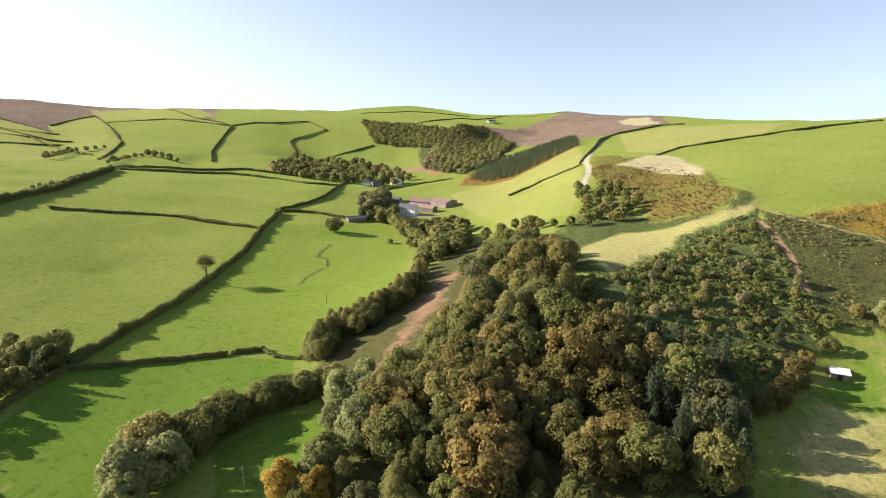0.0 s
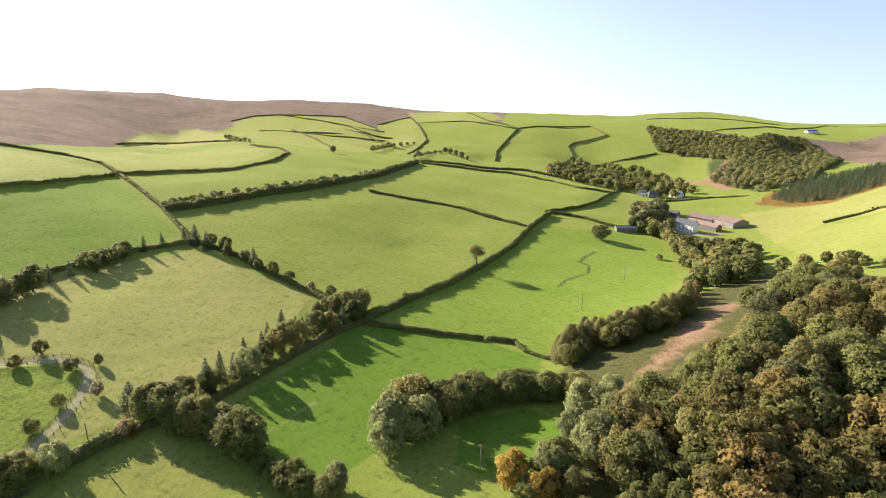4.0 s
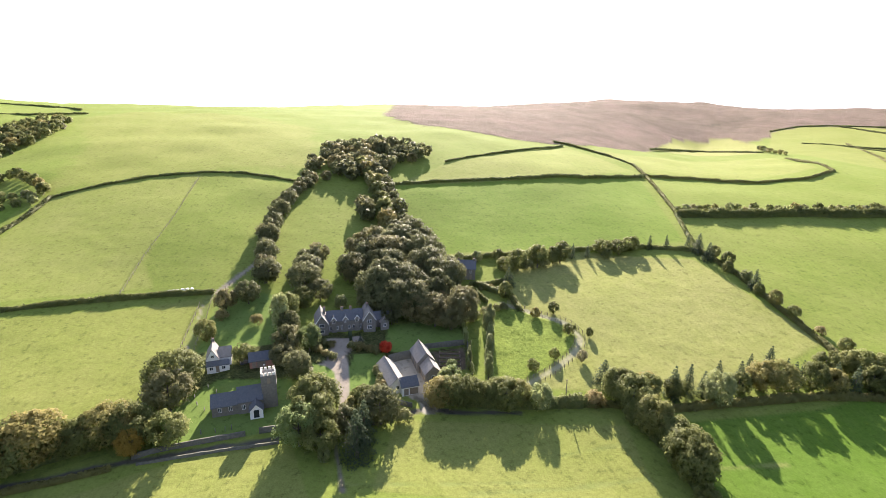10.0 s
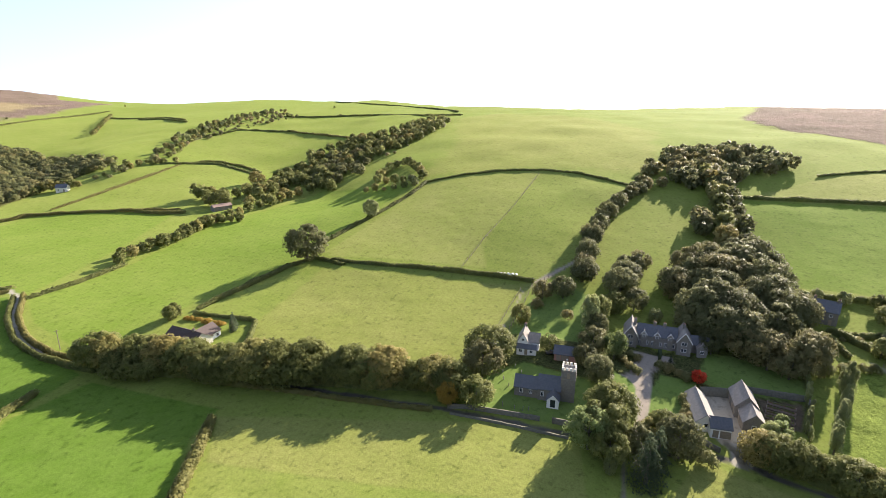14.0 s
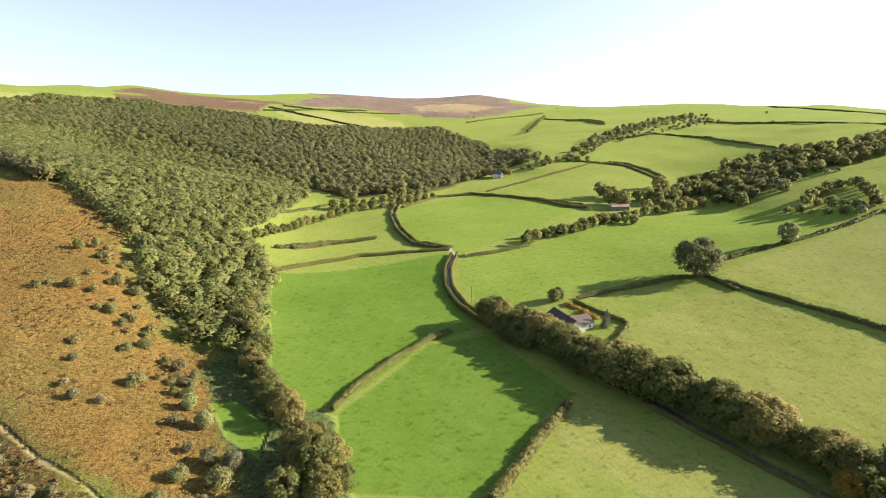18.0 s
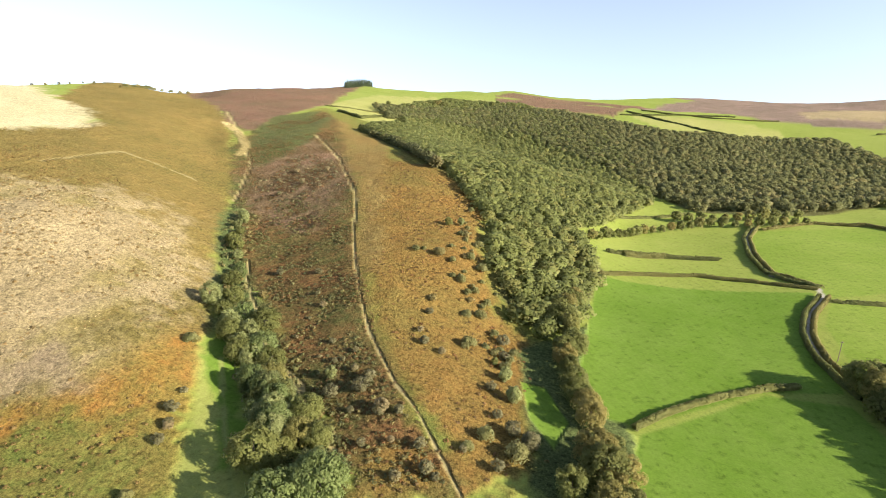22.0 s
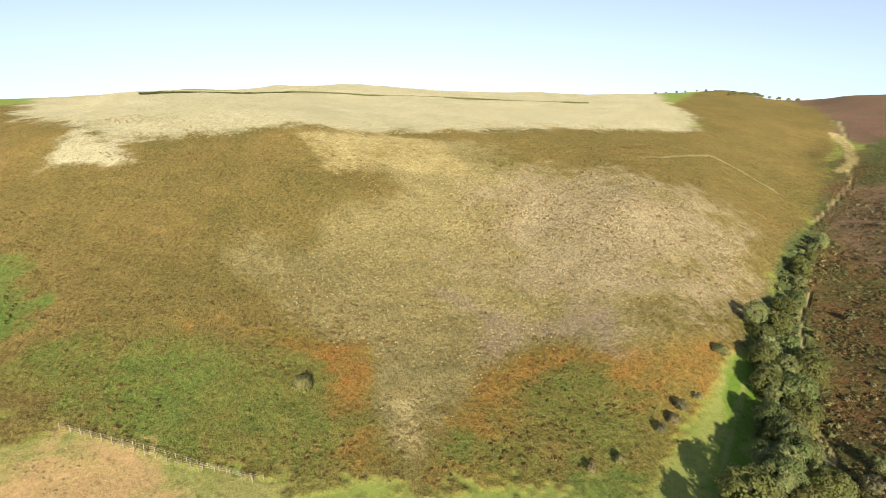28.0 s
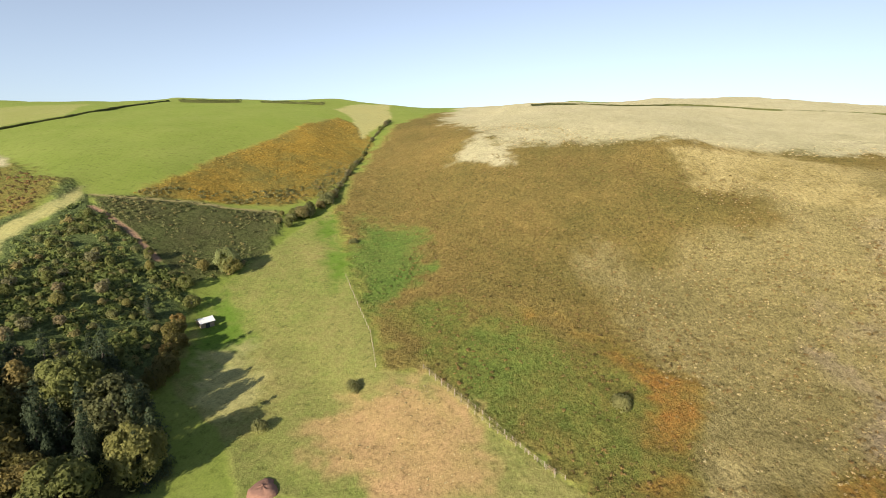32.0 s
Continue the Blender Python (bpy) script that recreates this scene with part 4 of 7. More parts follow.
def crown_shape(rng, shape, leaves, size):
    """Leaf clumps of a crown one metre high, one metre across at its widest."""
    pieces = []
    if shape in ("cone", "spire"):
        tiers = 11 if shape == "cone" else 17
        leaves = int(leaves * (1.0 if shape == "cone" else 1.7))
        for k in range(tiers):
            z = 0.06 + 0.88 * k / (tiers - 1)
            r = 0.5 * (1 - z) ** (0.85 if shape == "cone" else 0.62) + 0.02
            n = max(6, int(leaves * r * 2.2 / tiers))
            a = rng.uniform(0, 6.283, n)
            d = r * np.sqrt(rng.uniform(0.15, 1.15, n)) * (1 + 0.22 * np.sin(a * 5 + k * 2.4))
            c = np.stack([np.cos(a) * d, np.sin(a) * d, z - d * 0.25 + rng.normal(size=n) * 0.012], 1)
            nn = np.stack([np.cos(a), np.sin(a), np.full(n, 0.9)], 1) + rng.normal(size=(n, 3)) * 0.45
            pieces.append((*leaf_sprays(rng, c, nn, size * 0.9), np.repeat(np.stack([np.cos(a), np.sin(a), np.full(n, 0.6)], 1) + rng.normal(size=(n, 3)) * 0.3, 3, 0)))
        return merge(pieces)
    lobes = {"column": 12, "round": 46, "broad": 60, "ragged": 20, "low": 12}[shape]
    for k in range(lobes):
        u = ball_points(rng, 1)[0]
        if shape == "column":
            c = np.array([u[0] * 0.16, u[1] * 0.16, 0.10 + 0.80 * k / lobes])
            r = 0.30 * (1 - 0.55 * k / lobes)
        elif shape == "low":
            c = np.array([u[0] * 0.30, u[1] * 0.30, 0.30 + 0.25 * abs(u[2])])
            r = rng.uniform(0.18, 0.30)
        else:
            w = {"round": 0.30, "broad": 0.36, "ragged": 0.34}[shape]
            c = np.array([u[0] * w, u[1] * w, 0.50 + u[2] * 0.30])
            r = rng.uniform(0.08, 0.17) if shape != "ragged" else rng.uniform(0.09, 0.20)
            r *= 1.0 - 0.25 * max(u[2], 0)
        n = leaves // lobes
        d = ball_points(rng, n)
        d[:, 2] = np.where(d[:, 2] < -0.5, -d[:, 2], d[:, 2])
        p = c + d * r * rng.uniform(0.78, 1.15, n)[:, None]
        whole = (p - (0, 0, 0.42)) * (2.0, 2.0, 1.8)
        pieces.append((*leaf_sprays(rng, p, d + rng.normal(size=(n, 3)) * 0.28, size), np.repeat(0.42 * d + 0.55 * whole + rng.normal(size=(n, 3)) * 0.30 + (0, 0, 0.30), 3, 0)))
    v, f, nn = merge(pieces)
    v[:, 2] = (v[:, 2] - v[:, 2].min()) / (v[:, 2].max() - v[:, 2].min())
    return v, f, nn


def trunk_shape(rng, height, radius, limbs):
    """A tapered, slightly crooked trunk with limbs, in quads."""
    def tube(path, r0, r1, sides=6):
        vs, fs = [], []
        m = len(path)
        for i, p in enumerate(path):
            r = r0 + (r1 - r0) * i / (m - 1)
            for s in range(sides):
                a = 6.283 * s / sides
                vs.append((p[0] + r * math.cos(a), p[1] + r * math.sin(a), p[2]))
        for i in range(m - 1):
            for s in range(sides):
                t = (s + 1) % sides
                fs.append((i * sides + s, i * sides + t, (i + 1) * sides + t, (i + 1) * sides + s))
        return np.array(vs), np.array(fs)
    lean = rng.normal(size=2) * 0.03 * height
    path = [(lean[0] * k * k, lean[1] * k * k, height * k - (0.4 if k == 0 else 0)) for k in (0, 0.12, 0.4, 0.7, 1.0)]
    pieces = [tube(path, radius * 1.25, radius * 0.35)]
    for q in range(limbs):
        a, k = rng.uniform(0, 6.283), rng.uniform(0.35, 0.8)
        b = np.array([lean[0] * k * k, lean[1] * k * k, height * k])
        out = np.array([math.cos(a), math.sin(a), rng.uniform(0.5, 1.1)]) * height * rng.uniform(0.22, 0.38)
        pieces.append(tube([b, b + out * 0.5 + (0, 0, 0.02 * height), b + out], radius * 0.42, radius * 0.12, 5))
    return merge(pieces)


# kind: leaf, crown shape, crown width against height, bare stem share, leaves near, label, category
KIND = {
    "oak": ("oak", "round", 1.08, 0.04, "dense green broadleaf tree with a rounded crown", "tree"),
    "hazel": ("oak", "broad", 1.2, 0.03, "mid-green broadleaf tree with an uneven crown", "tree"),
    "oak_dark": ("oak_dark", "broad", 1.1, 0.04, "dark green broadleaf tree, grove shade put into its leaf colour", "tree"),
    "oak_bright": ("oak_bright", "broad", 1.0, 0.08, "bright green broadleaf tree beside the stream", "tree"),
    "willow": ("willow", "round", 1.0, 0.03, "pale grey-green willow with a feathery crown", "tree"),
    "autumn": ("autumn", "broad", 1.02, 0.05, "broadleaf tree turning orange and brown", "tree"),
    "gold": ("gold", "round", 0.95, 0.06, "broadleaf tree with golden autumn leaves", "tree"),
    "red": ("red", "round", 1.15, 0.06, "small scarlet maple beside the drive", "tree"),
    "conifer": ("conifer", "cone", 0.48, 0.05, "dark green pointed conifer", "tree"),
    "larch": ("larch", "spire", 0.78, 0.02, "feathery larch turning olive and gold", "tree"),
    "birch": ("willow", "column", 0.42, 0.03, "pale feathery columnar tree in a garden row", "tree"),
    "thorn": ("thorn", "round", 1.25, 0.05, "grey-brown wind-bent hawthorn on the slope", "tree"),
    "bush": ("bush", "low", 1.30, 0.0, "low rounded green bush on rough grass", "bush"),
    "gold_bush": ("gold", "low", 1.4, 0.0, "low golden garden shrub beside the bungalow", "bush"),
    "lone": ("oak", "low", 0.62, 0.58, "lone field tree with a bare trunk and flat crown", "tree"),
}
MIX = {
    "dark_mix": ("oak_dark", "conifer", "conifer", "oak", "conifer"),
    "mixed": ("oak", "oak", "oak_dark", "willow", "oak", "bush"),
    "conifer_mix": ("conifer", "conifer", "oak", "conifer", "hazel"),
    "mixed_near": ("oak", "larch", "autumn", "hazel", "oak", "oak_dark", "larch"),
    "autumn_near": ("autumn", "autumn", "larch", "autumn", "hazel", "autumn", "oak"),
    "shrub_mix": ("bush", "bush", "thorn", "oak", "bush"),
    "combe_mix": ("oak_bright", "willow", "willow", "hazel"),
    "slope_mix": ("thorn", "thorn", "bush"),
}
NAME = {'larch': 'larch_tree', 'hazel': 'hazel_tree', 'oak': 'oak_tree', 'oak_dark': 'beech_tree', 'oak_bright': 'ash_tree', 'willow': 'willow_tree', 'autumn': 'autumn_tree', 'gold': 'golden_tree', 'red': 'maple_tree', 'conifer': 'conifer', 'birch': 'birch_tree', 'thorn': 'hawthorn', 'bush': 'bush', 'gold_bush': 'garden_shrub', 'lone': 'field_tree'}
MADE = {}
pick = random.Random(11)


def tree_model(kind, fine, variant):
    leaf, shape, wide, bare, label, category = KIND[kind]
    rng = np.random.default_rng(sum(map(ord, kind)) * 10 + variant)
    leaves, size = {2: (6000, 0.0225), 1: (2300, 0.034), 0: (520, 0.066)}[fine]
    if kind in ("bush", "thorn"):
        leaves = int(leaves * 0.55)
        size *= 1.3
    v, f, nn = crown_shape(rng, shape, leaves, size)
    v = v * (wide, wide, 1 - bare) + (0, 0, bare)
    root = new(NAME[kind])
    tagged(root, label, category, "trees and bushes")
    if "bush" not in kind:
        tv, tf = trunk_shape(rng, 0.62 + bare * 0.3, 0.032 if kind == "lone" else 0.028, 5 if fine else 2)
        part("trunk", mesh_from("trunk", tv, tf, BARK, smooth=True), root)
    part("crown", mesh_from("crown", v, f, LEAF[leaf], normals=nn), root)
    return root


def tree(x, y, kind, tall, spread=1.0):
    """One tree or bush on the ground there."""
    if kind == "oak":
        kind = pick.choice(("oak", "hazel"))
    if kind in MIX:
        kind = pick.choice(MIX[kind])
        if kind == "bush":
            tall *= 0.6
    d = math.hypot(x, y)
    fine = 2 if tall > 0.045 * d else 1 if tall > 0.016 * d else 0
    key = (kind, fine, pick.randrange(4 if fine == 2 else 3))
    tall *= pick.uniform(0.9, 1.1)
    m = pose(x, y, height(x, y) - 0.1, pick.uniform(-3, 3), pick.uniform(-3, 3), pick.uniform(0, 360)) @ Matrix.Diagonal(
        (tall * spread * pick.uniform(0.9, 1.12), tall * spread * pick.uniform(0.9, 1.12), tall, 1))
    if key not in MADE:
        MADE[key] = tree_model(*key)
        MADE[key].matrix_basis = m
        return MADE[key]
    src = MADE[key]
    keep = src.matrix_basis.copy()
    src.matrix_basis = Matrix.Identity(4)
    ob = copy_thing(src, m)
    src.matrix_basis = keep
    return ob


def along(line, step):
    """Places at even steps along a line."""
    p = np.array(line, float)
    seg = np.hypot(*(p[1:] - p[:-1]).T)
    s = np.r_[0, np.cumsum(seg)]
    t = np.linspace(0, s[-1], max(2, int(round(s[-1] / step)) + 1))
    return np.stack([np.interp(t, s, p[:, 0]), np.interp(t, s, p[:, 1])], 1)


def stand(xs, ys, kind, low, high):
    """Trees far off, too many to tell apart, as one mesh for each leaf."""
    rng = np.random.default_rng(int(abs(xs[0]) + abs(ys[0])))
    got = {}
    for x, y, z in zip(xs, ys, heights(xs, ys)):
        k = pick.choice(MIX[kind]) if kind in MIX else kind
        leaf, shape, wide, bare, label, category = KIND[k]
        v, f, nn = crown_shape(rng, shape, 320, 0.088)
        tall = rng.uniform(low, high) * (0.6 if k == "bush" and kind in MIX else 1)
        vs, fs, ts, ns, n = got.setdefault(leaf, ([], [], [], [], [0]))
        ns.append(nn)
        vs.append(v * (wide * tall, wide * tall, tall * (1 - bare * 0.5)) + (x, y, z + bare * 0.4 * tall))
        fs.append(f + n[0])
        ts.append(np.full(len(v), rng.uniform(0, 1)))
        n[0] += len(v)
    for leaf, (vs, fs, ts, ns, n) in got.items():
        me = mesh_from("distant_trees", np.concatenate(vs), np.concatenate(fs), LEAF[leaf], np.concatenate(ts), normals=np.concatenate(ns))
        tagged(new("distant_trees", me), "stand of distant trees along the field edges", "trees", kind="stuff")


FAR = 262.0


def belt(line, kind, step, low, high):
    """A row of single trees."""
    if min(math.hypot(x, y) for x, y in line) > FAR:
        p = along(line, step)
        stand(p[:, 0], p[:, 1], kind, low, high)
        return
    for x, y in along(line, step):
        tree(x + pick.uniform(-0.25, 0.25) * step, y + pick.uniform(-0.25, 0.25) * step, kind, pick.uniform(low, high))


def scatter(poly, step, rng):
    p = np.array(poly, float)
    lo, hi = p.min(0), p.max(0)
    gx, gy = np.meshgrid(np.arange(lo[0], hi[0], step), np.arange(lo[1], hi[1], step))
    gx = gx.ravel() + rng.uniform(-0.45, 0.45, gx.size) * step
    gy = gy.ravel() + rng.uniform(-0.45, 0.45, gy.size) * step
    ok = inside(gx, gy, p)
    return gx[ok], gy[ok]


def grove(poly, kind, step, low, high):
    """A stand of single trees."""
    rng = np.random.default_rng(len(MADE) + int(abs(poly[0][0])))
    gx, gy = scatter(poly, step, rng)
    if len(gx) and np.hypot(gx, gy).min() > FAR:
        stand(gx, gy, kind, low, high)
        return
    for x, y in zip(gx, gy):
        tree(x, y, kind, pick.uniform(low, high))


def wood(poly, name, kind, step, low, high):
    """A large wood of trees that nobody could count, as one mesh."""
    rng = np.random.default_rng(len(name) * 7 + int(abs(poly[0][0])))
    gx, gy = scatter(poly, step, rng)
    gz = heights(gx, gy)
    # far oak woods take the leaves with slope shade in their colour
    conifer, leaf = kind == "conifer_wood", {"conifer_wood": "conifer", "dark_wood": "oak", "shade_brown_wood": "shade_brown_oakwood"}.get(kind, "oakwood")
    far = np.hypot(gx, gy).mean() > 480
    models = [crown_shape(np.random.default_rng(50 + k), "cone" if conifer else "round", 190 if far else 330, 0.076 if far else 0.058) for k in range(5)]
    if not conifer:
        models = [(v, f, (v - (0, 0, 0.3)) * (1.7, 1.7, 1.5) + 0.25 * nn + (0, 0, 0.25)) for v, f, nn in models]
    vs, fs, ts, ns, k = [], [], [], [], 0
    for x, y, z in zip(gx, gy, gz):
        v, f, nn = models[rng.integers(5)]
        tall = rng.uniform(low, high)
        wide = tall * (0.62 if conifer else rng.uniform(1.25, 1.6))
        a = rng.uniform(0, 6.283)
        c, s = math.cos(a), math.sin(a)
        w = np.stack([(v[:, 0] * c - v[:, 1] * s) * wide + x, (v[:, 0] * s + v[:, 1] * c) * wide + y, v[:, 2] * tall * 0.95 + z], 1)
        vs.append(w)
        ns.append(np.stack([nn[:, 0] * c - nn[:, 1] * s, nn[:, 0] * s + nn[:, 1] * c, nn[:, 2]], 1))
        fs.append(f + k)
        ts.append(np.full(len(w), rng.uniform(0, 1)))
        k += len(w)
    if not vs:
        return
    me = mesh_from(name, np.concatenate(vs), np.concatenate(fs), LEAF[leaf], np.concatenate(ts), normals=np.concatenate(ns))
    label = "dark conifer plantation covering the slope" if conifer else "dense oak woodland turning olive and brown on the hillside"
    tagged(new(name, me), label, "woodland", kind="stuff")


def hedge(line, tall, wide):
    """A clipped field hedge of uneven height, on a low bank."""
    d = min(math.hypot(x, y) for x, y in line)
    rng = np.random.default_rng(int(abs(line[0][0]) * 3 + abs(line[0][1])))
    step = 1.2 if d < 260 else 2.2 if d < 500 else 4.0
    p = along(line, step)
    g = np.gradient(p, axis=0)
    g /= np.linalg.norm(g, axis=1)[:, None] + 1e-9
    side = np.stack([-g[:, 1], g[:, 0]], 1)
    z = heights(p[:, 0], p[:, 1])
    n = len(p)
    top = tall * (1 + 0.14 * np.sin(np.arange(n) * step * 0.31 + d) + rng.normal(size=n) * 0.09)
    half = wide / 2 * (1 + rng.normal(size=n) * 0.10)
    prof = ((-1.0, -0.4), (-1.0, 0.35), (-0.78, 0.9), (0.0, 1.02), (0.78, 0.9), (1.0, 0.35), (1.0, -0.4))
    m = len(prof)
    core = np.zeros((n, m, 3))
    for k, (u, h) in enumerate(prof):
        o = half * u * 0.76 + rng.normal(size=n) * 0.10
        core[:, k, :2] = p + side * o[:, None]
        core[:, k, 2] = z + (top * h * 0.84 if h > 0 else h)
    i = np.arange(n - 1)[:, None] * m
    j = np.arange(m - 1)[None, :]
    quads = np.stack([i + j, i + m + j, i + m + j + 1, i + j + 1], -1).reshape(-1, 4)
    ends = np.array([[0, 1, 2, 3], [0, 3, 4, 6], [(n - 1) * m, (n - 1) * m + 3, (n - 1) * m + 2, (n - 1) * m + 1],
                     [(n - 1) * m, (n - 1) * m + 6, (n - 1) * m + 4, (n - 1) * m + 3]])
    cn = np.zeros((n, m, 3))
    for k, (u, h) in enumerate(prof):
        cn[:, k, :2] = side * u
        cn[:, k, 2] = max(h, 0.1)
    quads = np.concatenate([quads, ends])
    pieces = [(core.reshape(-1, 3), np.concatenate([quads[:, (0, 1, 2)], quads[:, (0, 2, 3)]]), cn.reshape(-1, 3))]
    dense = (64, 0.30) if d < 260 else (30, 0.46) if d < 500 else (11, 0.8)
    cnt = int(n * step * dense[0] * (0.6 + 0.2 * tall))
    q = rng.integers(0, n, cnt)
    ang = rng.uniform(0.0, np.pi, cnt)
    u, h = np.cos(ang), 0.25 + 0.80 * np.sin(ang)
    c = np.zeros((cnt, 3))
    c[:, :2] = p[q] + side[q] * (u * half[q] * rng.uniform(0.9, 1.12, cnt))[:, None] + g[q] * (rng.uniform(-0.6, 0.6, cnt) * step)[:, None]
    c[:, 2] = z[q] + top[q] * h * rng.uniform(0.8, 1.06, cnt)
    nn = np.concatenate([side[q] * u[:, None], np.sin(ang)[:, None]], 1)
    pieces.append((*leaf_sprays(rng, c, nn + rng.normal(size=(cnt, 3)) * 0.5, dense[1]), np.repeat(nn + rng.normal(size=(cnt, 3)) * 0.25, 3, 0)))
    v, f, nn = merge(pieces)
    label = "tall bushy hedge between two fields" if tall > 3 else "clipped dark green field hedge"
    tagged(new("hedge", mesh_from("hedge", v, f, LEAF["hedge"], normals=nn)), label, "hedge", "field hedges")


def lane_hedges(line, gap, tall, wide):
    """A hedge along either side of a sunken lane."""
    p = along(line, 12)
    g = np.gradient(p, axis=0)
    g /= np.linalg.norm(g, axis=1)[:, None] + 1e-9
    for s in (-0.5, 0.5):
        hedge((p + np.stack([-g[:, 1], g[:, 0]], 1) * s * gap).tolist(), tall, wide)


# --- field hedges ---
hedge([(-119.9, 153.3), (-117.4, 184.7), (-114.4, 213.1), (-113.8, 242.5), (-113.4, 286.6), (-121, 344), (-124, 396)], 3.3, 3.0)
hedge([(-128, 400), (-112, 440), (-106, 472), (-107, 543), (-107, 594)], 1.8, 2.2)
hedge([(-123, 404), (-99, 406), (-68, 395)], 1.6, 2)
hedge([(-252, 331), (-206, 350), (-182, 355), (-147, 349), (-122, 345)], 1.8, 2)
hedge([(-310, 504), (-269, 523), (-236, 564), (-208, 564), (-174, 554), (-136, 531), (-109, 550)], 1.8, 2.2)
hedge([(-321, 516), (-288, 553), (-231, 608), (-158, 605)], 1.8, 2.2)
hedge([(-286.1, 181.2), (-284, 214), (-282, 255), (-279, 287), (-281, 328), (-283, 382), (-311, 496)], 4.5, 5)
hedge([(-288.2, 182.6), (-357, 203), (-394, 214), (-425, 222), (-459, 214), (-481, 201), (-496, 191), (-511, 180)], 1.6, 2)
hedge([(-383, 208), (-383, 252), (-367, 296), (-376, 345), (-404, 395), (-433, 410), (-509, 437)], 1.8, 2.2)
hedge([(-350, 12), (-356, 46), (-359, 102), (-360, 149), (-378, 205)], 2.0, 2.4)
hedge([(-404, 56), (-427, 95), (-450, 130), (-491, 181)], 1.2, 1.5)
hedge([(-235.3, 162.8), (-258.2, 170.3), (-289.6, 182.2)], 1.8, 2.2)
hedge([(-234.9, 163.7), (-243.3, 137.5), (-244.9, 111.7), (-241.5, 81.1), (-241.8, 60.5), (-241.8, 32.6)], 2.0, 2.4)
hedge([(-234.9, 163.7), (-206.6, 163.9), (-176.2, 160.8), (-150.4, 158.0), (-121.0, 151.3)], 1.8, 2.2)
hedge([(-119.4, 150.4), (-121.5, 129.1), (-121.2, 107.0), (-120.6, 83.1), (-125.2, 65.7), (-128.4, 49.3), (-132.0, 31.6), (-135.3, 17.0)], 2.2, 2.6)
hedge([(-118.7, 150.6), (-102.1, 157.4), (-86.9, 163.1), (-74.6, 167.0)], 1.7, 2.0)
hedge([(-72.8, 168.2), (-63.1, 171.1)], 1.7, 2.0)
hedge([(-63.1, 171.1), (-56.8, 165.7), (-47.7, 163.4)], 1.3, 1.6)
hedge([(-285, 652), (-308, 706), (-328, 785), (-362, 920)], 2, 2.5)
hedge([(-364, 927), (-321, 1003), (-279, 1111)], 1.5, 2)
hedge([(-364, 927), (-454, 995), (-576, 1137)], 1.5, 2)
hedge([(-279, 1111), (-221, 1012), (-249, 893), (-246, 855), (-217, 789), (-200, 788)], 1.5, 2)
hedge([(-194, 762), (-160, 817), (-118, 907)], 2, 3)
hedge([(-368, 564), (-436, 722), (-530, 852), (-647, 995)], 1.8, 2)
hedge([(-591, 712), (-558, 722), (-491, 673), (-405, 608)], 1.5, 2)
hedge([(58, 438), (86, 443), (105, 425), (113, 424)], 1.2, 1.6)
hedge([(115, 437), (126, 465), (147, 510), (169, 568), (216, 642), (278, 681), (300, 666)], 1.8, 2)
hedge([(168, 410), (194, 430), (221, 435), (269, 446), (339, 481), (420, 513)], 1.4, 1.8)
hedge([(-79, 510), (-56, 565), (-20, 593), (12, 596)], 1.5, 2)
hedge([(-61, 1096), (70, 1423), (240, 1875), (396, 1742)], 1.5, 2)
hedge([(-198, 1311), (-70, 1529), (78, 1595)], 1.5, 2)
hedge([(-189.0, -167.4), (-195.5, -134.1), (-202.9, -109.0), (-208.7, -88.2), (-209.0, -65.3)], 1.9, 2.2)
hedge([(-126.5, -177.9), (-143.8, -179.4), (-175.5, -178.1), (-188.4, -172.7)], 1.8, 2.2)
hedge([(-205.9, -182.6), (-230.9, -183.4), (-260.6, -181.3), (-294.8, -179.6), (-317, -181)], 1.8, 2.4)
hedge([(-317, -181), (-336, -159), (-350, -138), (-359, -110), (-360, -85), (-354, -64), (-348, -49)], 1.3, 1.8)
hedge([(-79.5, -112.5), (-67.4, -103.8), (-55.6, -95.0), (-45.2, -86.6), (-42.9, -85.3)], 2.2, 3.0)
hedge([(-63.7, -169.0), (-54.5, -164.9), (-41.7, -156.8), (-29.8, -146.9), (-21.0, -137.6), (-14.7, -129.8)], 1.6, 2.0)
hedge([(-98.3, -264.1), (-74.0, -270.7), (-49.7, -273.8), (-25.2, -264.5), (-3.6, -250.4)], 1.6, 2.0)
hedge([(-7.5, -286.2), (-26.3, -299.3), (-45.8, -304.1), (-66.0, -307.3)], 1.8, 2.2)
hedge([(-99.6, -248.7), (-119.9, -250.6), (-144.3, -255.8)], 1.5, 1.8)
hedge([(-105, -380), (-140, -403), (-170, -402), (-201, -360), (-227, -327)], 1.8, 2.2)
hedge([(-186, -403), (-232, -416), (-285, -432), (-316, -444)], 1.4, 1.8)
hedge([(-318, -446), (-348, -435), (-355, -408), (-351, -379)], 2.0, 2.4)
hedge([(-367, -523), (-426, -547), (-474, -540), (-492, -499), (-500, -480)], 2.0, 2.4)
hedge([(-500, -480), (-495, -426), (-479, -377), (-457, -344)], 2.0, 2.4)
hedge([(-580, -592), (-616, -466), (-614, -362), (-609, -297)], 1.5, 2.0)
hedge([(-846, -689), (-772, -497), (-711, -389), (-656, -325)], 1.4, 1.8)
hedge([(-527, -906), (-544, -781), (-521, -708)], 1.5, 2.0)
hedge([(222, -461), (184, -429), (137, -372), (100.0, -317.6)], 5, 7)
hedge([(323, -581), (280, -598), (249, -642)], 1.3, 1.6)
hedge([(-188.0, -153.5), (-189.7, -173.7)], 1.8, 2.0)
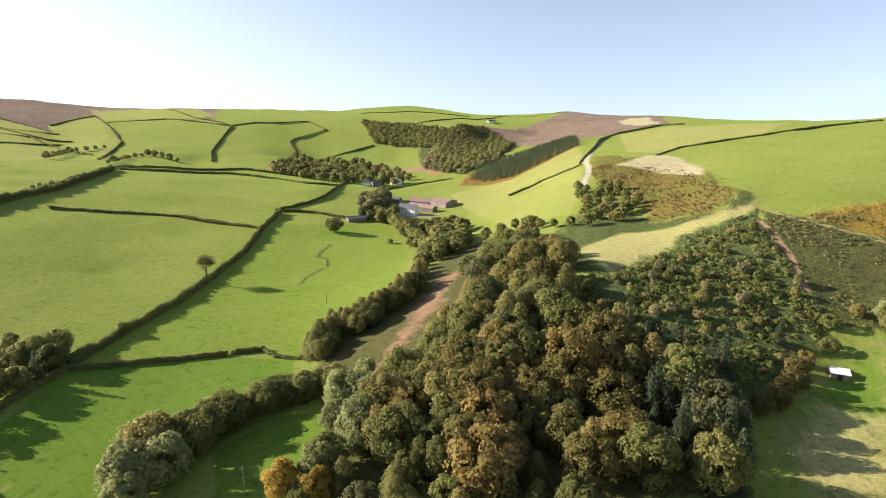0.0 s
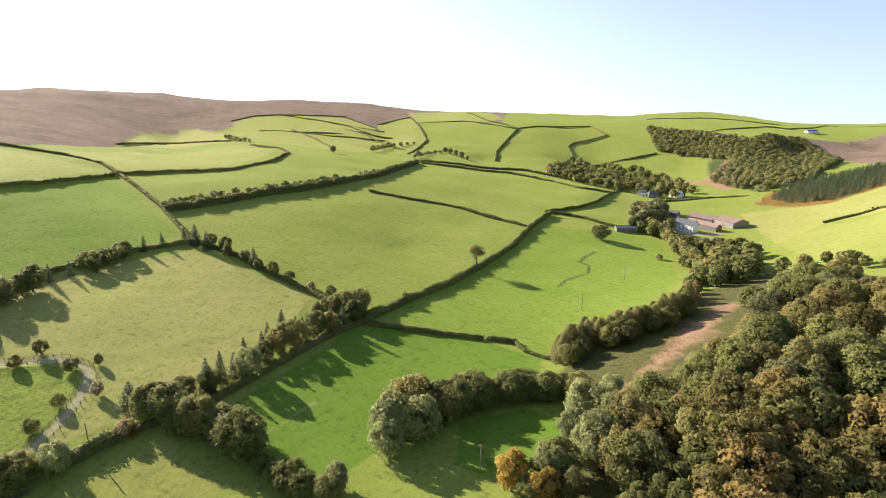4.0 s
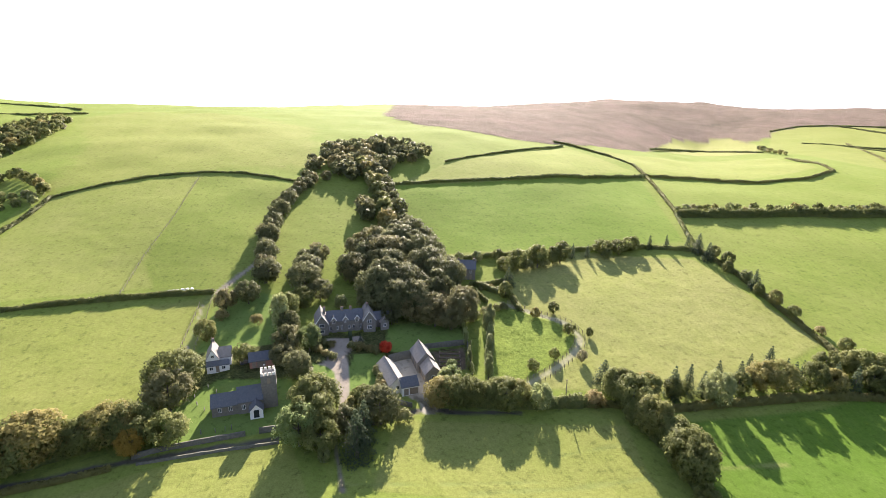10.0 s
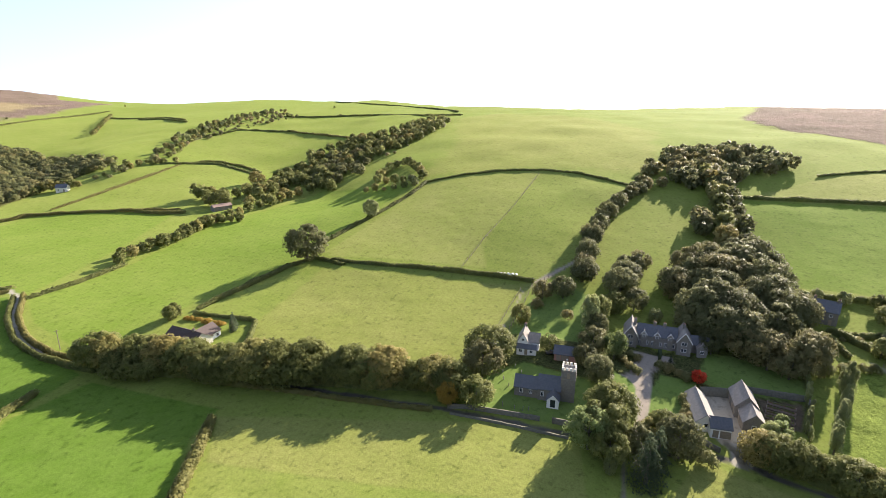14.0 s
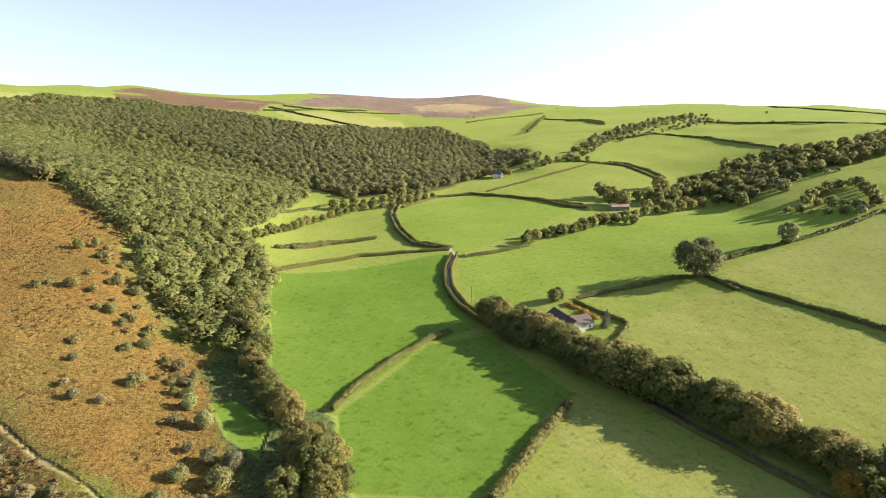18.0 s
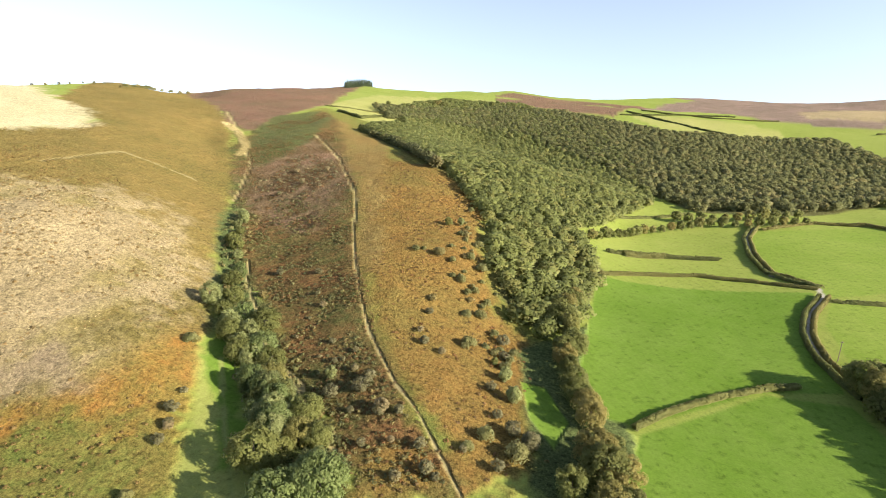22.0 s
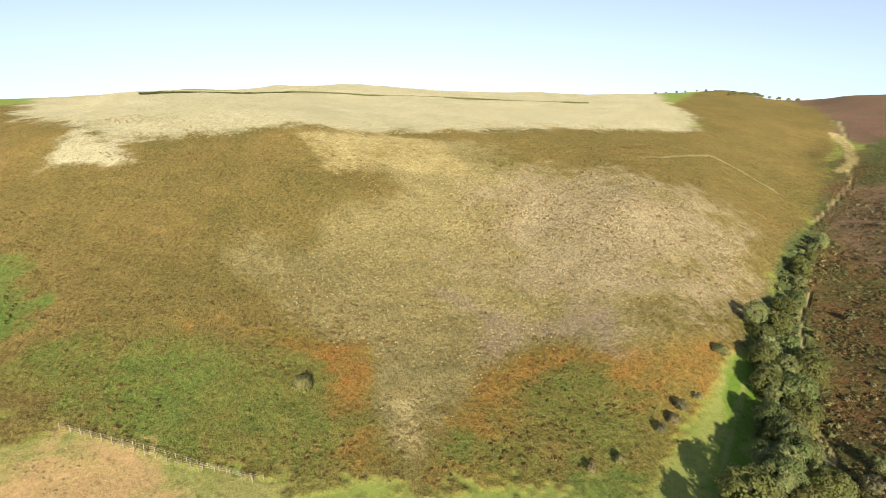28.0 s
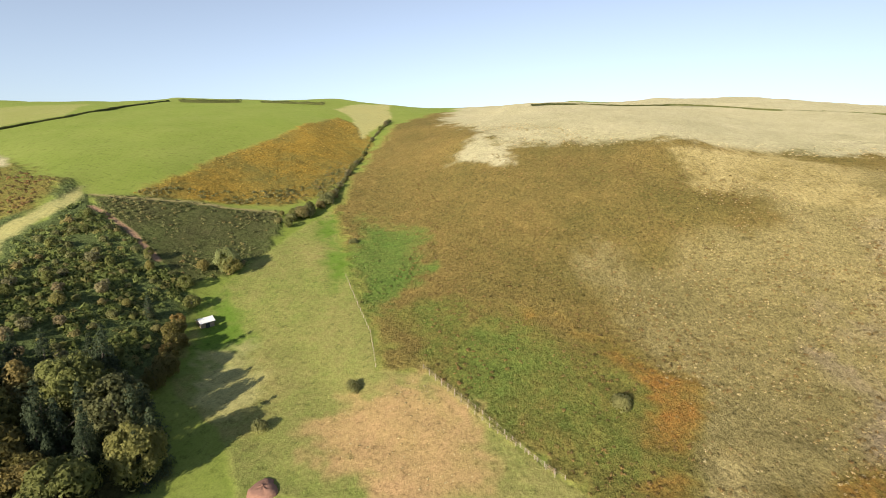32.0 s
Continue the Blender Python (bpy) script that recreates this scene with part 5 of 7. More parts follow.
hedge([(-123.0, -175.2), (-129.4, -149.0), (-113.1, -136.7)], 1.6, 1.8)
hedge([(-213.7, 42.2), (-198.7, 56.2), (-186.3, 56.4)], 2.2, 2.4)
hedge([(-209, -347), (-216, -329), (-226, -320)], 1.8, 2.2)
hedge([(-523, -819), (-525, -756), (-505, -683)], 1.6, 2.0)
hedge([(-307, -457), (-344, -424), (-342, -380)], 2.0, 2.4)
hedge([(13.1, -314.8), (-13, -371), (-62, -416)], 1.6, 2.0)
hedge([(-81.3, -166.8), (-86.3, -153.4), (-92.1, -140.8), (-98.1, -123.1), (-104.7, -108.3)], 3.5, 4.0)
hedge([(-104.7, -108.3), (-110.9, -94.4), (-116.6, -81.2), (-123.1, -69.7), (-127.7, -59.5)], 3.2, 4.0)
hedge([(-16.4, -290.3), (-36.8, -301.4)], 2.5, 3.0)
hedge([(-134.8, 16.9), (-132.5, 24.5), (-129.5, 33.8), (-127.7, 49.0), (-126.4, 62.6)], 3.0, 3.6)
hedge([(-635, 605), (-551, 621), (-505, 702)], 1.2, 1.6)
hedge([(-753, 762), (-604, 754), (-555, 770)], 1.2, 1.6)
hedge([(-122.8, 70.2), (-110.5, 72.3), (-100.9, 74.3), (-88.5, 72.5), (-73.0, 71.0)], 3.0, 3.5)
hedge([(-68.9, 102.9), (-63.2, 113.0), (-53.7, 125.9), (-41.7, 133.7), (-30.8, 137.0)], 3.0, 3.5)
hedge([(-580, 322), (-718, 473), (-601, 482)], 1.8, 2.2)
hedge([(-789, 766), (-708, 764), (-623, 748), (-540, 723), (-508, 727)], 1.5, 2.0)
hedge([(-656, 586), (-609, 618), (-563, 663)], 1.5, 2.0)
hedge([(-642, 638), (-519, 562), (-448, 506)], 1.5, 2.0)
hedge([(-813, 660), (-828, 724), (-789, 783), (-710, 852), (-588, 787)], 1.5, 2.0)
hedge([(-613, 837), (-627, 923), (-636, 984)], 1.5, 2.0)
hedge([(-472, 774), (-563, 896), (-492, 960), (-370, 925)], 1.5, 2.0)
hedge([(293, -553), (258, -537), (251, -619), (225, -700)], 2.5, 3.0)
hedge([(-34, -1043), (-87, -962), (-139, -900), (-201, -855)], 2.0, 3.0)
hedge([(-24, -993), (-100, -1021), (-214, -1049)], 2.0, 3.0)
lane_hedges([(-81.3, -167.2), (-77.3, -186.7), (-78.2, -207.6), (-85.5, -231.0), (-98.0, -253.7)], 3.4, 1.8, 1.9)
lane_hedges([(-100.0, -266.9), (-92.2, -275.7), (-85.1, -285.5), (-85.0, -320.0), (-90, -357), (-102, -388)], 3.4, 1.8, 1.9)
hedge([(202, -441), (179, -426), (151, -393), (116, -337), (101.7, -318.8)], 2.0, 3.0)
hedge([(-377, -920), (-460, -952), (-552, -987), (-581, -994)], 1.6, 2.2)
hedge([(-61, -1086), (-101, -1044), (-183, -1015), (-278, -1036)], 1.6, 2.2)


hedge([(470, 121), (620, 12), (570, -102), (536, -195), (500, -284)], 0.9, 2.2)


hedge([(-92.6, -131.0), (-98.2, -112.0), (-104.4, -91.0), (-109.4, -74.4), (-113.0, -63.6)], 1.3, 1.4)


# --- large woods ---
wood([(226, -474), (101.9, -324.2), (74.9, -284.4), (54.1, -250.8), (38.5, -196.3), (22.7, -172.8), (13.7, -162.9), (1.5, -192.6), (-5.1, -245.4), (11.1, -297.8), (-39, -435), (3, -562), (103, -675), (206, -688), (222, -559)], "green_oak_wood", "oakwood", 5.0, 6.2, 7.8)
wood([(297, -657), (242, -816), (184, -944), (78, -969), (-85, -832), (-233, -874), (-303, -876), (-317, -715), (-287, -491), (-229, -484), (-144, -438), (-71, -428), (-42, -472), (3, -594), (111, -732), (214, -692), (246, -584)], "far_oak_wood", "shade_brown_wood", 7.4, 6.5, 8.5)
wood([(-172, 1140), (-73, 1096), (18, 1017), (99, 1213), (122, 883), (71, 673), (26, 623), (6, 674), (-11, 861), (-122, 934)], "dark_valley_wood", "dark_wood", 8, 6, 10)
wood([(30, 566), (47, 641), (172, 712), (141, 547), (69, 515)], "conifer_plantation", "conifer_wood", 4.2, 6, 8)
wood([(-28, 698), (-11, 861), (59, 959), (121, 886), (69, 656), (22, 610)], "hillside_wood", "shade_brown_wood", 10, 6, 9)
wood([(222, -559), (206, -688), (103, -675), (3, -562), (-39, -435), (-44, -500), (4, -786), (155, -1013), (289, -963), (289, -727)], "hollow_oak_wood", "oakwood", 7, 5, 8)


# --- single trees of the western fields ---
tree(-113.0, 239.6, "lone", 14)
tree(-74, 353, "oak", 11)
tree(-117.5, 178.8, "oak", 5)
tree(-396, 454, "oak", 9)
tree(-32.8, 326.7, "bush", 4)
tree(-182.4, 68.8, "oak", 5.5)
tree(-180.9, 61.2, "oak", 4.5)
tree(-151.7, 58.7, "hazel", 4.5, 0.8)
tree(-146.0, 49.6, "oak", 5, 0.8)
tree(-163.9, 75.9, "oak", 3.8, 0.8)
tree(-166.8, 69.4, "hazel", 4.5)
tree(-148.8, 67.2, "thorn", 5, 0.7)
tree(-136.6, 69.2, "conifer", 9, 1.6)
tree(-131.0, 80.2, "oak", 7)
tree(-233.3, 113.0, "oak", 6)
belt([(-127.7, 63.3), (-124.5, 77.3), (-123.8, 94.4), (-125.3, 105.3)], "mixed", 9, 7, 11)
belt([(-125.6, 85.4), (-127.0, 99.2), (-128.1, 115.5), (-126.8, 128.4), (-123.5, 140.3), (-123.4, 155.0)], "conifer_mix", 6, 7, 11)
tree(-192.3, 162.2, "conifer", 10, 1.3)
tree(-223.7, 160.7, "conifer", 10, 1.3)
tree(-233.1, 161.3, "conifer", 10, 1.3)
belt([(-228.3, 164.8), (-201.5, 163.7), (-177.2, 161.8), (-160.2, 160.6), (-147.7, 159.6)], "mixed", 10, 5, 8)
belt([(-228.3, 71.1), (-232.9, 88.7), (-239.2, 109.0), (-241.8, 136.7), (-240.1, 157.6)], "conifer_mix", 9, 6, 9)
belt([(-224.8, 66.2), (-226.8, 74.4), (-231.1, 88.0)], "mixed", 5, 8, 11)
tree(-126.7, 46.1, "willow", 9)
belt([(-126.4, 70.3), (-113.1, 72.0), (-103.0, 74.8), (-92.5, 72.8)], "oak", 5, 8, 12)
belt([(-87.6, 71.8), (-73.8, 70.0), (-68.0, 71.6)], "oak", 5, 6, 9)
tree(-68.3, 75.6, "willow", 8)
tree(-68.4, 97.4, "willow", 13)
tree(-66.0, 91.9, "willow", 12)
tree(-62.6, 102.0, "willow", 12)
belt([(-70.3, 102.9), (-67.5, 113.1), (-58.9, 119.8), (-55.3, 126.0), (-60.2, 112.9)], "oak", 5.5, 9, 13)
belt([(-53.1, 128.6), (-44.9, 133.4), (-37.0, 134.8), (-31.0, 137.7)], "oak", 4, 7, 10)
belt([(-134.0, 143.0), (-132.9, 150.5), (-129.2, 155.2), (-127.8, 159.6)], "oak", 7, 8, 11)
tree(-33.1, 93.6, "gold", 10)
tree(-25.4, 92.1, "gold", 10)

# --- valley woods by the river ---
belt([(-41.4, 160.1), (-35.7, 170.8), (-26.8, 179.8), (-17.4, 193.7), (-11.4, 206.8)], "oak", 9, 7, 10)
belt([(-43.4, 164.5), (-39.0, 177.1), (-29.6, 184.1), (-19.6, 193.3), (-9.3, 213.1)], "larch", 3.6, 10, 13)
belt([(-46.0, 168.0), (-42.4, 181.0), (-33.0, 189.0), (-23.0, 199.0), (-14.0, 216.0), (-8.0, 234.0)], "larch", 4.0, 8, 11)
belt([(-10.8, 245.8), (-6.2, 288.8), (6.9, 296.2), (17.2, 303.4), (0.2, 349.1), (-4, 385), (-23.2, 348.3), (-35, 393), (-43, 412)], "oak", 8, 6, 9)
belt([(-63, 406), (-60, 437), (-52, 468)], "oak", 8, 8, 11)
grove([(-62, 400), (-69, 481), (-53, 506), (-38, 413), (-39, 386)], "oak", 10, 8, 11)
grove([(-34, 380), (-17, 385), (-4, 381), (17.6, 349.0), (6.5, 275.6), (-5.4, 254.7), (-22.0, 330.6)], "oak", 9, 6, 8.5)
grove([(-203, 603), (-213, 756), (-153, 781), (-79, 719), (-28, 624), (-57, 578), (-103, 586), (-160, 611)], "oak", 14, 8, 12)
grove([(84.5, 337.4), (99, 350), (112.3, 322.7), (108.9, 270.7), (90.3, 253.7), (76.2, 275.2)], "oak", 9, 5, 8)
belt([(26.7, 295.7), (47.5, 305.1), (55.8, 278.0), (75.6, 261.6)], "oak", 10, 5, 8)
grove([(-21.9, 118.7), (-15.6, 127.9), (-5.0, 137.2), (6.9, 168.6), (17.5, 214.9), (42.9, 254.1), (47.9, 190.7), (42.0, 154.6), (35.9, 133.1), (17.9, 114.8), (3.6, 104.9), (-15.7, 100.1)], "mixed_near", 8.2, 9, 14)
grove([(4.2, 147.0), (23.1, 161.3), (36.9, 156.0), (44.8, 143.7), (58.0, 142.3), (50.0, 121.9), (49.0, 106.9), (47.0, 90.7), (15.2, 91.3), (-1.4, 92.3), (0.9, 116.7)], "autumn_near", 9, 11, 16)
grove([(-30.8, 128.8), (-23.1, 141.1), (-15.0, 129.8), (-15.3, 107.3), (-20.9, 93.7), (-26.7, 98.0)], "willow", 7, 8, 12)
grove([(44.4, 174.8), (59.8, 173.6), (90.0, 198.8), (135.5, 221.5), (127.7, 170.4), (123.1, 156.7), (98.8, 136.5), (76.0, 117.7), (71.3, 142.3), (53.3, 150.1)], "shrub_mix", 7, 2.5, 5)
tree(101.9, 143.5, "conifer", 9)
belt([(88.1, 118.3), (94.5, 125.2), (100.0, 130.3), (104.9, 135.4)], "autumn", 6, 5, 7)
tree(60.9, 110.7, "conifer", 15)
tree(54.1, 100.8, "conifer", 15)
tree(58.8, 91.0, "conifer", 15)
tree(141.0, 150.5, "willow", 11, 1.1)
tree(186.6, 123.7, "bush", 3)
tree(103.6, 69.5, "bush", 3)
tree(81.9, 81.6, "bush", 3)
tree(123.6, 3.8, "bush", 4)
belt([(189.3, 164.6), (200.0, 163.2), (214.4, 163.9), (231.0, 165.2)], "bush", 5, 3, 6)
tree(134.9, 156.3, "oak", 5)
tree(122.9, 151.5, "oak", 5)
tree(116.9, 142.4, "oak", 5)
belt([(81.4, 113.9), (91.4, 122.7), (100.7, 131.4)], "autumn", 6, 5, 7)

# --- churchyard, cottage and manor gardens ---
tree(-174.3, -58.6, "hazel", 9, 0.8)
tree(-196.8, -57.5, "oak_dark", 9.5)
tree(-200.6, -50.0, "oak_dark", 10.5)
tree(-189.5, -57.0, "bush", 4)
tree(-179.0, -34.0, "willow", 16, 0.6)
tree(-176.0, -31.0, "oak_dark", 12, 0.7)
tree(-185.0, -33.0, "oak", 13, 0.8)
tree(-210.9, -29.3, "oak_dark", 14, 1.1)
tree(-223.0, -30.0, "oak_dark", 12)
tree(-197.0, -28.6, "hazel", 9)
tree(-185.7, -43.9, "bush", 3.6)
tree(-145.0, -59.1, "hazel", 13, 1.15)
tree(-136.0, -57.5, "oak_dark", 13, 1.0)
tree(-121.5, -53.0, "hazel", 9.5, 1.0)
tree(-118.6, -60.7, "gold", 7.5, 1.1)
tree(-161.3, -43.6, "hazel", 6.5)
tree(-158.0, -30.5, "oak_dark", 8)
tree(-166.5, -30.0, "oak_dark", 9)
tree(-150.3, -25.2, "oak_dark", 10.5, 0.9)
tree(-118.5, -20.4, "oak_bright", 12, 1.0)
tree(-122.5, -17.0, "oak", 13, 1.0)
tree(-130.5, -17.5, "hazel", 12, 1.0)
tree(-136.5, -18.5, "hazel", 8)
tree(-123.5, -9.2, "oak_dark", 8.5)
tree(-127.5, -6.0, "oak", 8)
tree(-116.2, -14.6, "oak", 9)
tree(-112.5, -5.6, "conifer", 14, 1.35)
tree(-118.8, -4.3, "conifer", 13, 1.2)
tree(-111.5, -13.6, "willow", 5, 0.8)
tree(-125.6, 0.6, "oak_dark", 10.5, 1.0)
tree(-131.0, -3.0, "oak", 8, 1.0)
tree(-126.1, 7.0, "bush", 4)
tree(-141.8, -16.1, "bush", 3)
tree(-144.5, -15.4, "bush", 2.6)
tree(-166.5, -23.0, "oak_bright", 11, 0.75)
tree(-196.5, -14.0, "willow", 6, 1.1)
tree(-203.0, -22.5, "oak_dark", 10, 1.0)
tree(-163.4, 2.9, "red", 5.0, 1.1)
belt([(-166.0, -20.5), (-162.5, -17.2), (-160.8, -14.9)], "bush", 1.8, 2, 3.2)
belt([(-167.0, -8.6), (-165.5, -5.0), (-163.8, -1.0)], "bush", 1.9, 2, 3.4)
belt([(-170.4, -18.5), (-168.4, -15.6)], "bush", 1.9, 2, 3)
tree(-172.1, -6.0, "conifer", 3.2)
belt([(-153.0, 0.0), (-147.5, 0.6), (-142.0, 1.4)], "bush", 2.3, 2, 3.4)
belt([(-137.4, -5.6), (-134.0, 0.5), (-134.5, 3.0)], "bush", 2.4, 2.5, 4)
tree(-150.0, 23.9, "oak_bright", 4.5)
tree(-143.2, 23.0, "oak_bright", 6)
tree(-141.0, 20.3, "willow", 7)
belt([(-178.1, 41.0), (-165.9, 39.8), (-154.6, 37.1), (-144.6, 35.1)], "birch", 3.4, 7, 12)
belt([(-175.0, 32.5), (-159.5, 30.8), (-146.4, 29.4)], "birch", 3.2, 3.5, 6)
belt([(-131.8, 17.6), (-131.0, 24.2), (-130.3, 32.5), (-130.0, 41.0)], "hazel", 4.2, 7, 10)
belt([(-134.6, 20.6), (-133.4, 30.0)], "willow", 4.5, 5, 7)
belt([(-180.8, 35.7), (-186.3, 40.2), (-191.0, 46.0), (-188.5, 50.4)], "shrub_mix", 2.8, 3, 6)
belt([(-205.5, 40.0), (-209.0, 47.5), (-206.5, 52.0)], "shrub_mix", 2.8, 2, 4)
tree(-209.3, 57.5, "conifer", 10, 1.5)
tree(-199.0, 53.5, "oak", 7)
tree(-224.5, 60.5, "oak", 8)
grove([(-213.3, -17.3), (-274.1, 2.6), (-260.2, 24.8), (-216.8, 32.6), (-185.7, 34.4), (-178.4, 28.8), (-187.4, 6.4), (-223.4, -13.1)], "oak_dark", 8.2, 12, 17)
belt([(-268.0, 8.0), (-303.4, 5.5), (-328.8, 2.4), (-360, -4), (-384, -9)], "oak", 7, 9, 14)
belt([(-268.0, 20.0), (-297.4, 14.0), (-328.8, 9.4), (-356, 4)], "oak_dark", 8, 8, 12)
belt([(-290.0, -4.0), (-306.0, -6.0)], "oak_dark", 6, 8, 11)
grove([(-350, -48), (-395, -46), (-452, -26), (-456, 18), (-420, 48), (-390, 26), (-359, 4), (-352, -20)], "oak_dark", 10, 7, 12)
belt([(-216.0, -45.0), (-232.0, -49.0), (-248.0, -50.5), (-263.7, -51.6), (-291.5, -51.4), (-325.3, -46.8), (-348.0, -38.0)], "oak_dark", 5.5, 7, 11)
grove([(-234.6, -41.8), (-240.1, -21.0), (-218.5, -22.1), (-214.1, -32.7)], "oak_dark", 8, 7, 11)
belt([(-235.2, 32.8), (-236.3, 55.1), (-234.5, 74.6)], "mixed", 9, 5, 8)

# --- lane side trees ---
belt([(-81.7, -167.6), (-85.4, -157.8), (-90.6, -152.8), (-92.8, -141.8), (-93.8, -129.9)], "oak", 4.5, 10, 13)
belt([(-94.0, -127.1), (-101.1, -115.2), (-106.6, -105.0), (-111.4, -94.8), (-116.3, -83.2), (-121.9, -72.8), (-124.2, -64.0)], "hazel", 4.6, 9, 14)
tree(-98.5, -136.2, "gold", 6)
tree(-186.4, -174.4, "oak_dark", 18)
tree(-252.2, -182.2, "willow", 11)
tree(-119.6, -150.4, "conifer", 7)
tree(-115.0, -179.2, "oak", 6)

# --- southern hollows ---
belt([(-143.8, -258.5), (-161.5, -265.6), (-177.9, -265.8), (-196.5, -274.4), (-218, -279), (-253, -286), (-272, -285), (-301, -287), (-321, -279)], "oak", 10, 6, 9)
belt([(-256, -342), (-266, -329), (-292, -319), (-335, -333), (-327, -300), (-332, -279), (-351, -307)], "oak", 9, 8, 13)
grove([(-397, -343), (-415, -329), (-433, -322), (-382, -271), (-339, -256), (-321, -290)], "oak_dark", 11, 6, 10)
grove([(-464, -346), (-486, -307), (-545, -295), (-529, -272), (-441, -264), (-381, -262)], "shrub_mix", 10, 3, 7)
belt([(-332, -230), (-352, -232), (-365, -226), (-325, -186), (-317, -194), (-320, -224)], "oak", 8, 5, 9)
grove([(-432, -567), (-540, -629), (-632, -622), (-593, -552), (-455, -539), (-363, -516)], "shrub_mix", 12, 3, 7)
belt([(-260, -491), (-287, -468), (-318, -452)], "oak", 10, 5, 8)
belt([(-409, -746), (-491, -854), (-546, -930)], "oak", 10, 5, 8)
belt([(2.3, -295.4), (-9.8, -317.7), (-28, -350), (-49, -368), (-72, -385), (-89, -385), (-113, -392), (-135, -400)], "oak", 8, 5, 8)
belt([(-53, -392), (-93, -403), (-135, -417)], "oak", 9, 6, 10)
tree(-613, -491, "oak", 4)
tree(-700, -573, "oak", 4)
tree(-710, -1154, "oak", 4)
tree(-411, -970, "oak", 4)

# --- stream side of the southern valley ---
belt([(-2.3, -123.9), (0.5, -135.4), (5.4, -155.9), (3.7, -172.5), (11.9, -188.6), (5.9, -208.6)], "oak", 6, 7, 10)
tree(-6.6, -103.2, "hazel", 11)
tree(-4.4, -109.5, "autumn", 11)
belt([(-10.5, -115.9), (-11.1, -97.2), (-8.2, -93.6), (-1.2, -98.0)], "oak", 6, 6, 9)

# --- bushes of the bracken ridge and the upper stream ---
tree(52.5, -163.3, "bush", 2.6)
tree(51.2, -155.1, "thorn", 2.8)
tree(50.7, -144.5, "thorn", 2)
tree(47.6, -139.1, "thorn", 3)
tree(41.2, -137.0, "thorn", 2.6)
tree(35.2, -146.1, "bush", 3.6)
tree(36.2, -166.5, "bush", 3.6)
tree(47.0, -180.6, "bush", 3)
tree(23.8, -146.8, "thorn", 3.6)
tree(21.3, -134.9, "willow", 4.5)
tree(17.0, -126.1, "willow", 5)
tree(24.0, -128.0, "thorn", 3.5)
tree(21.2, -107.9, "bush", 3.5)
tree(10.3, -109.0, "thorn", 5)
tree(15.0, -112.0, "thorn", 4.5)
tree(13.0, -104.0, "bush", 4)
tree(16.3, -98.9, "thorn", 3)
tree(24.3, -102.4, "bush", 2.6)
tree(56.5, -112.5, "thorn", 4.6)
tree(68.0, -117.3, "willow", 4.2)
tree(88.0, -149.0, "thorn", 2.6)
tree(101.5, -169.9, "thorn", 2.8)
tree(119.3, -170.5, "thorn", 3)
tree(116.1, -154.0, "bush", 2.4)
tree(34.5, -98.1, "thorn", 3)
tree(31.0, -91.8, "thorn", 3.4)
tree(48.0, -105.2, "thorn", 3)
tree(43.3, -106.8, "thorn", 2.6)
tree(65.9, -129.1, "thorn", 2)
tree(68.1, -124.7, "thorn", 2)
tree(64.8, -223.4, "oak", 4)
tree(60.2, -227.7, "willow", 4)
tree(61.5, -252.0, "bush", 3)
tree(69.3, -191.5, "bush", 2.6)
tree(59.6, -192.8, "bush", 3.4)
tree(66.6, -193.6, "bush", 2)
tree(167.8, -297.6, "thorn", 3.4)
tree(189.6, -297.7, "thorn", 3.4)
tree(173.1, -276.0, "thorn", 3.6)
tree(177.1, -257.9, "thorn", 3)
grove([(60.0, -236.0), (46.0, -214.0), (28.0, -172.0), (40.0, -160.0), (56.0, -190.0)], "bush", 6, 1.6, 3.4)
grove([(30.0, -168.0), (22.0, -160.0), (16.0, -136.0), (24.0, -134.0), (32.0, -150.0)], "shrub_mix", 5, 2.5, 4.5)
grove([(104.0, -176.0), (80.0, -140.0), (40.0, -98.0), (34.0, -92.0), (48.0, -94.0), (92.0, -134.0)], "thorn", 9, 1.2, 2.2)
tree(196.6, 163.8, "oak", 6)
tree(187.1, 159.3, "oak", 5)
tree(207.6, 162.6, "oak", 6)
tree(220.5, 163.9, "oak", 5)
tree(200.6, 161.3, "oak", 5)
tree(195.4, 170.1, "oak", 3)

hedge([(416, 490), (420, 477), (427, 455), (440, 432)], 2.4, 3)
hedge([(452, 410), (464, 386), (470, 372), (476, 350)], 1.8, 2.6)
belt([(-206, -470), (-214, -474), (-226, -462), (-230, -452)], "oak", 5, 6, 9)

# --- combe ---
belt([(119.3, -134.9), (104.2, -125.5), (94.0, -115.3), (82.1, -108.0), (70.8, -95.1)], "combe_mix", 8, 6, 10)
tree(50.0, -76.1, "oak_bright", 13)
tree(54.5, -70.4, "oak_bright", 13)
tree(67.9, -82.1, "combe_mix", 9)
tree(77.1, -103.7, "combe_mix", 9)
tree(68.1, -88.9, "combe_mix", 9)
belt([(122.6, -145.3), (144.1, -177.6), (159.0, -194.4), (170.5, -218.4)], "combe_mix", 8, 4, 7)
tree(114.4, -115.9, "bush", 4)
tree(94.7, -85.7, "thorn", 2.6)
tree(86.2, -65.5, "bush", 2.2)
tree(85.3, -57.4, "thorn", 2.2)
belt([(101.6, -96.9), (96.0, -89.1), (92.0, -81.0)], "thorn", 6, 2, 3.4)
belt([(609, -557), (686, -689), (665, -735)], "bush", 14, 4, 6)
tree(687, -499, "thorn", 3.5)
tree(692, -520, "thorn", 3.5)
tree(697, -542, "thorn", 3.5)
tree(703, -562, "thorn", 3.5)
tree(707, -585, "thorn", 3.5)
tree(674, -574, "thorn", 3.5)
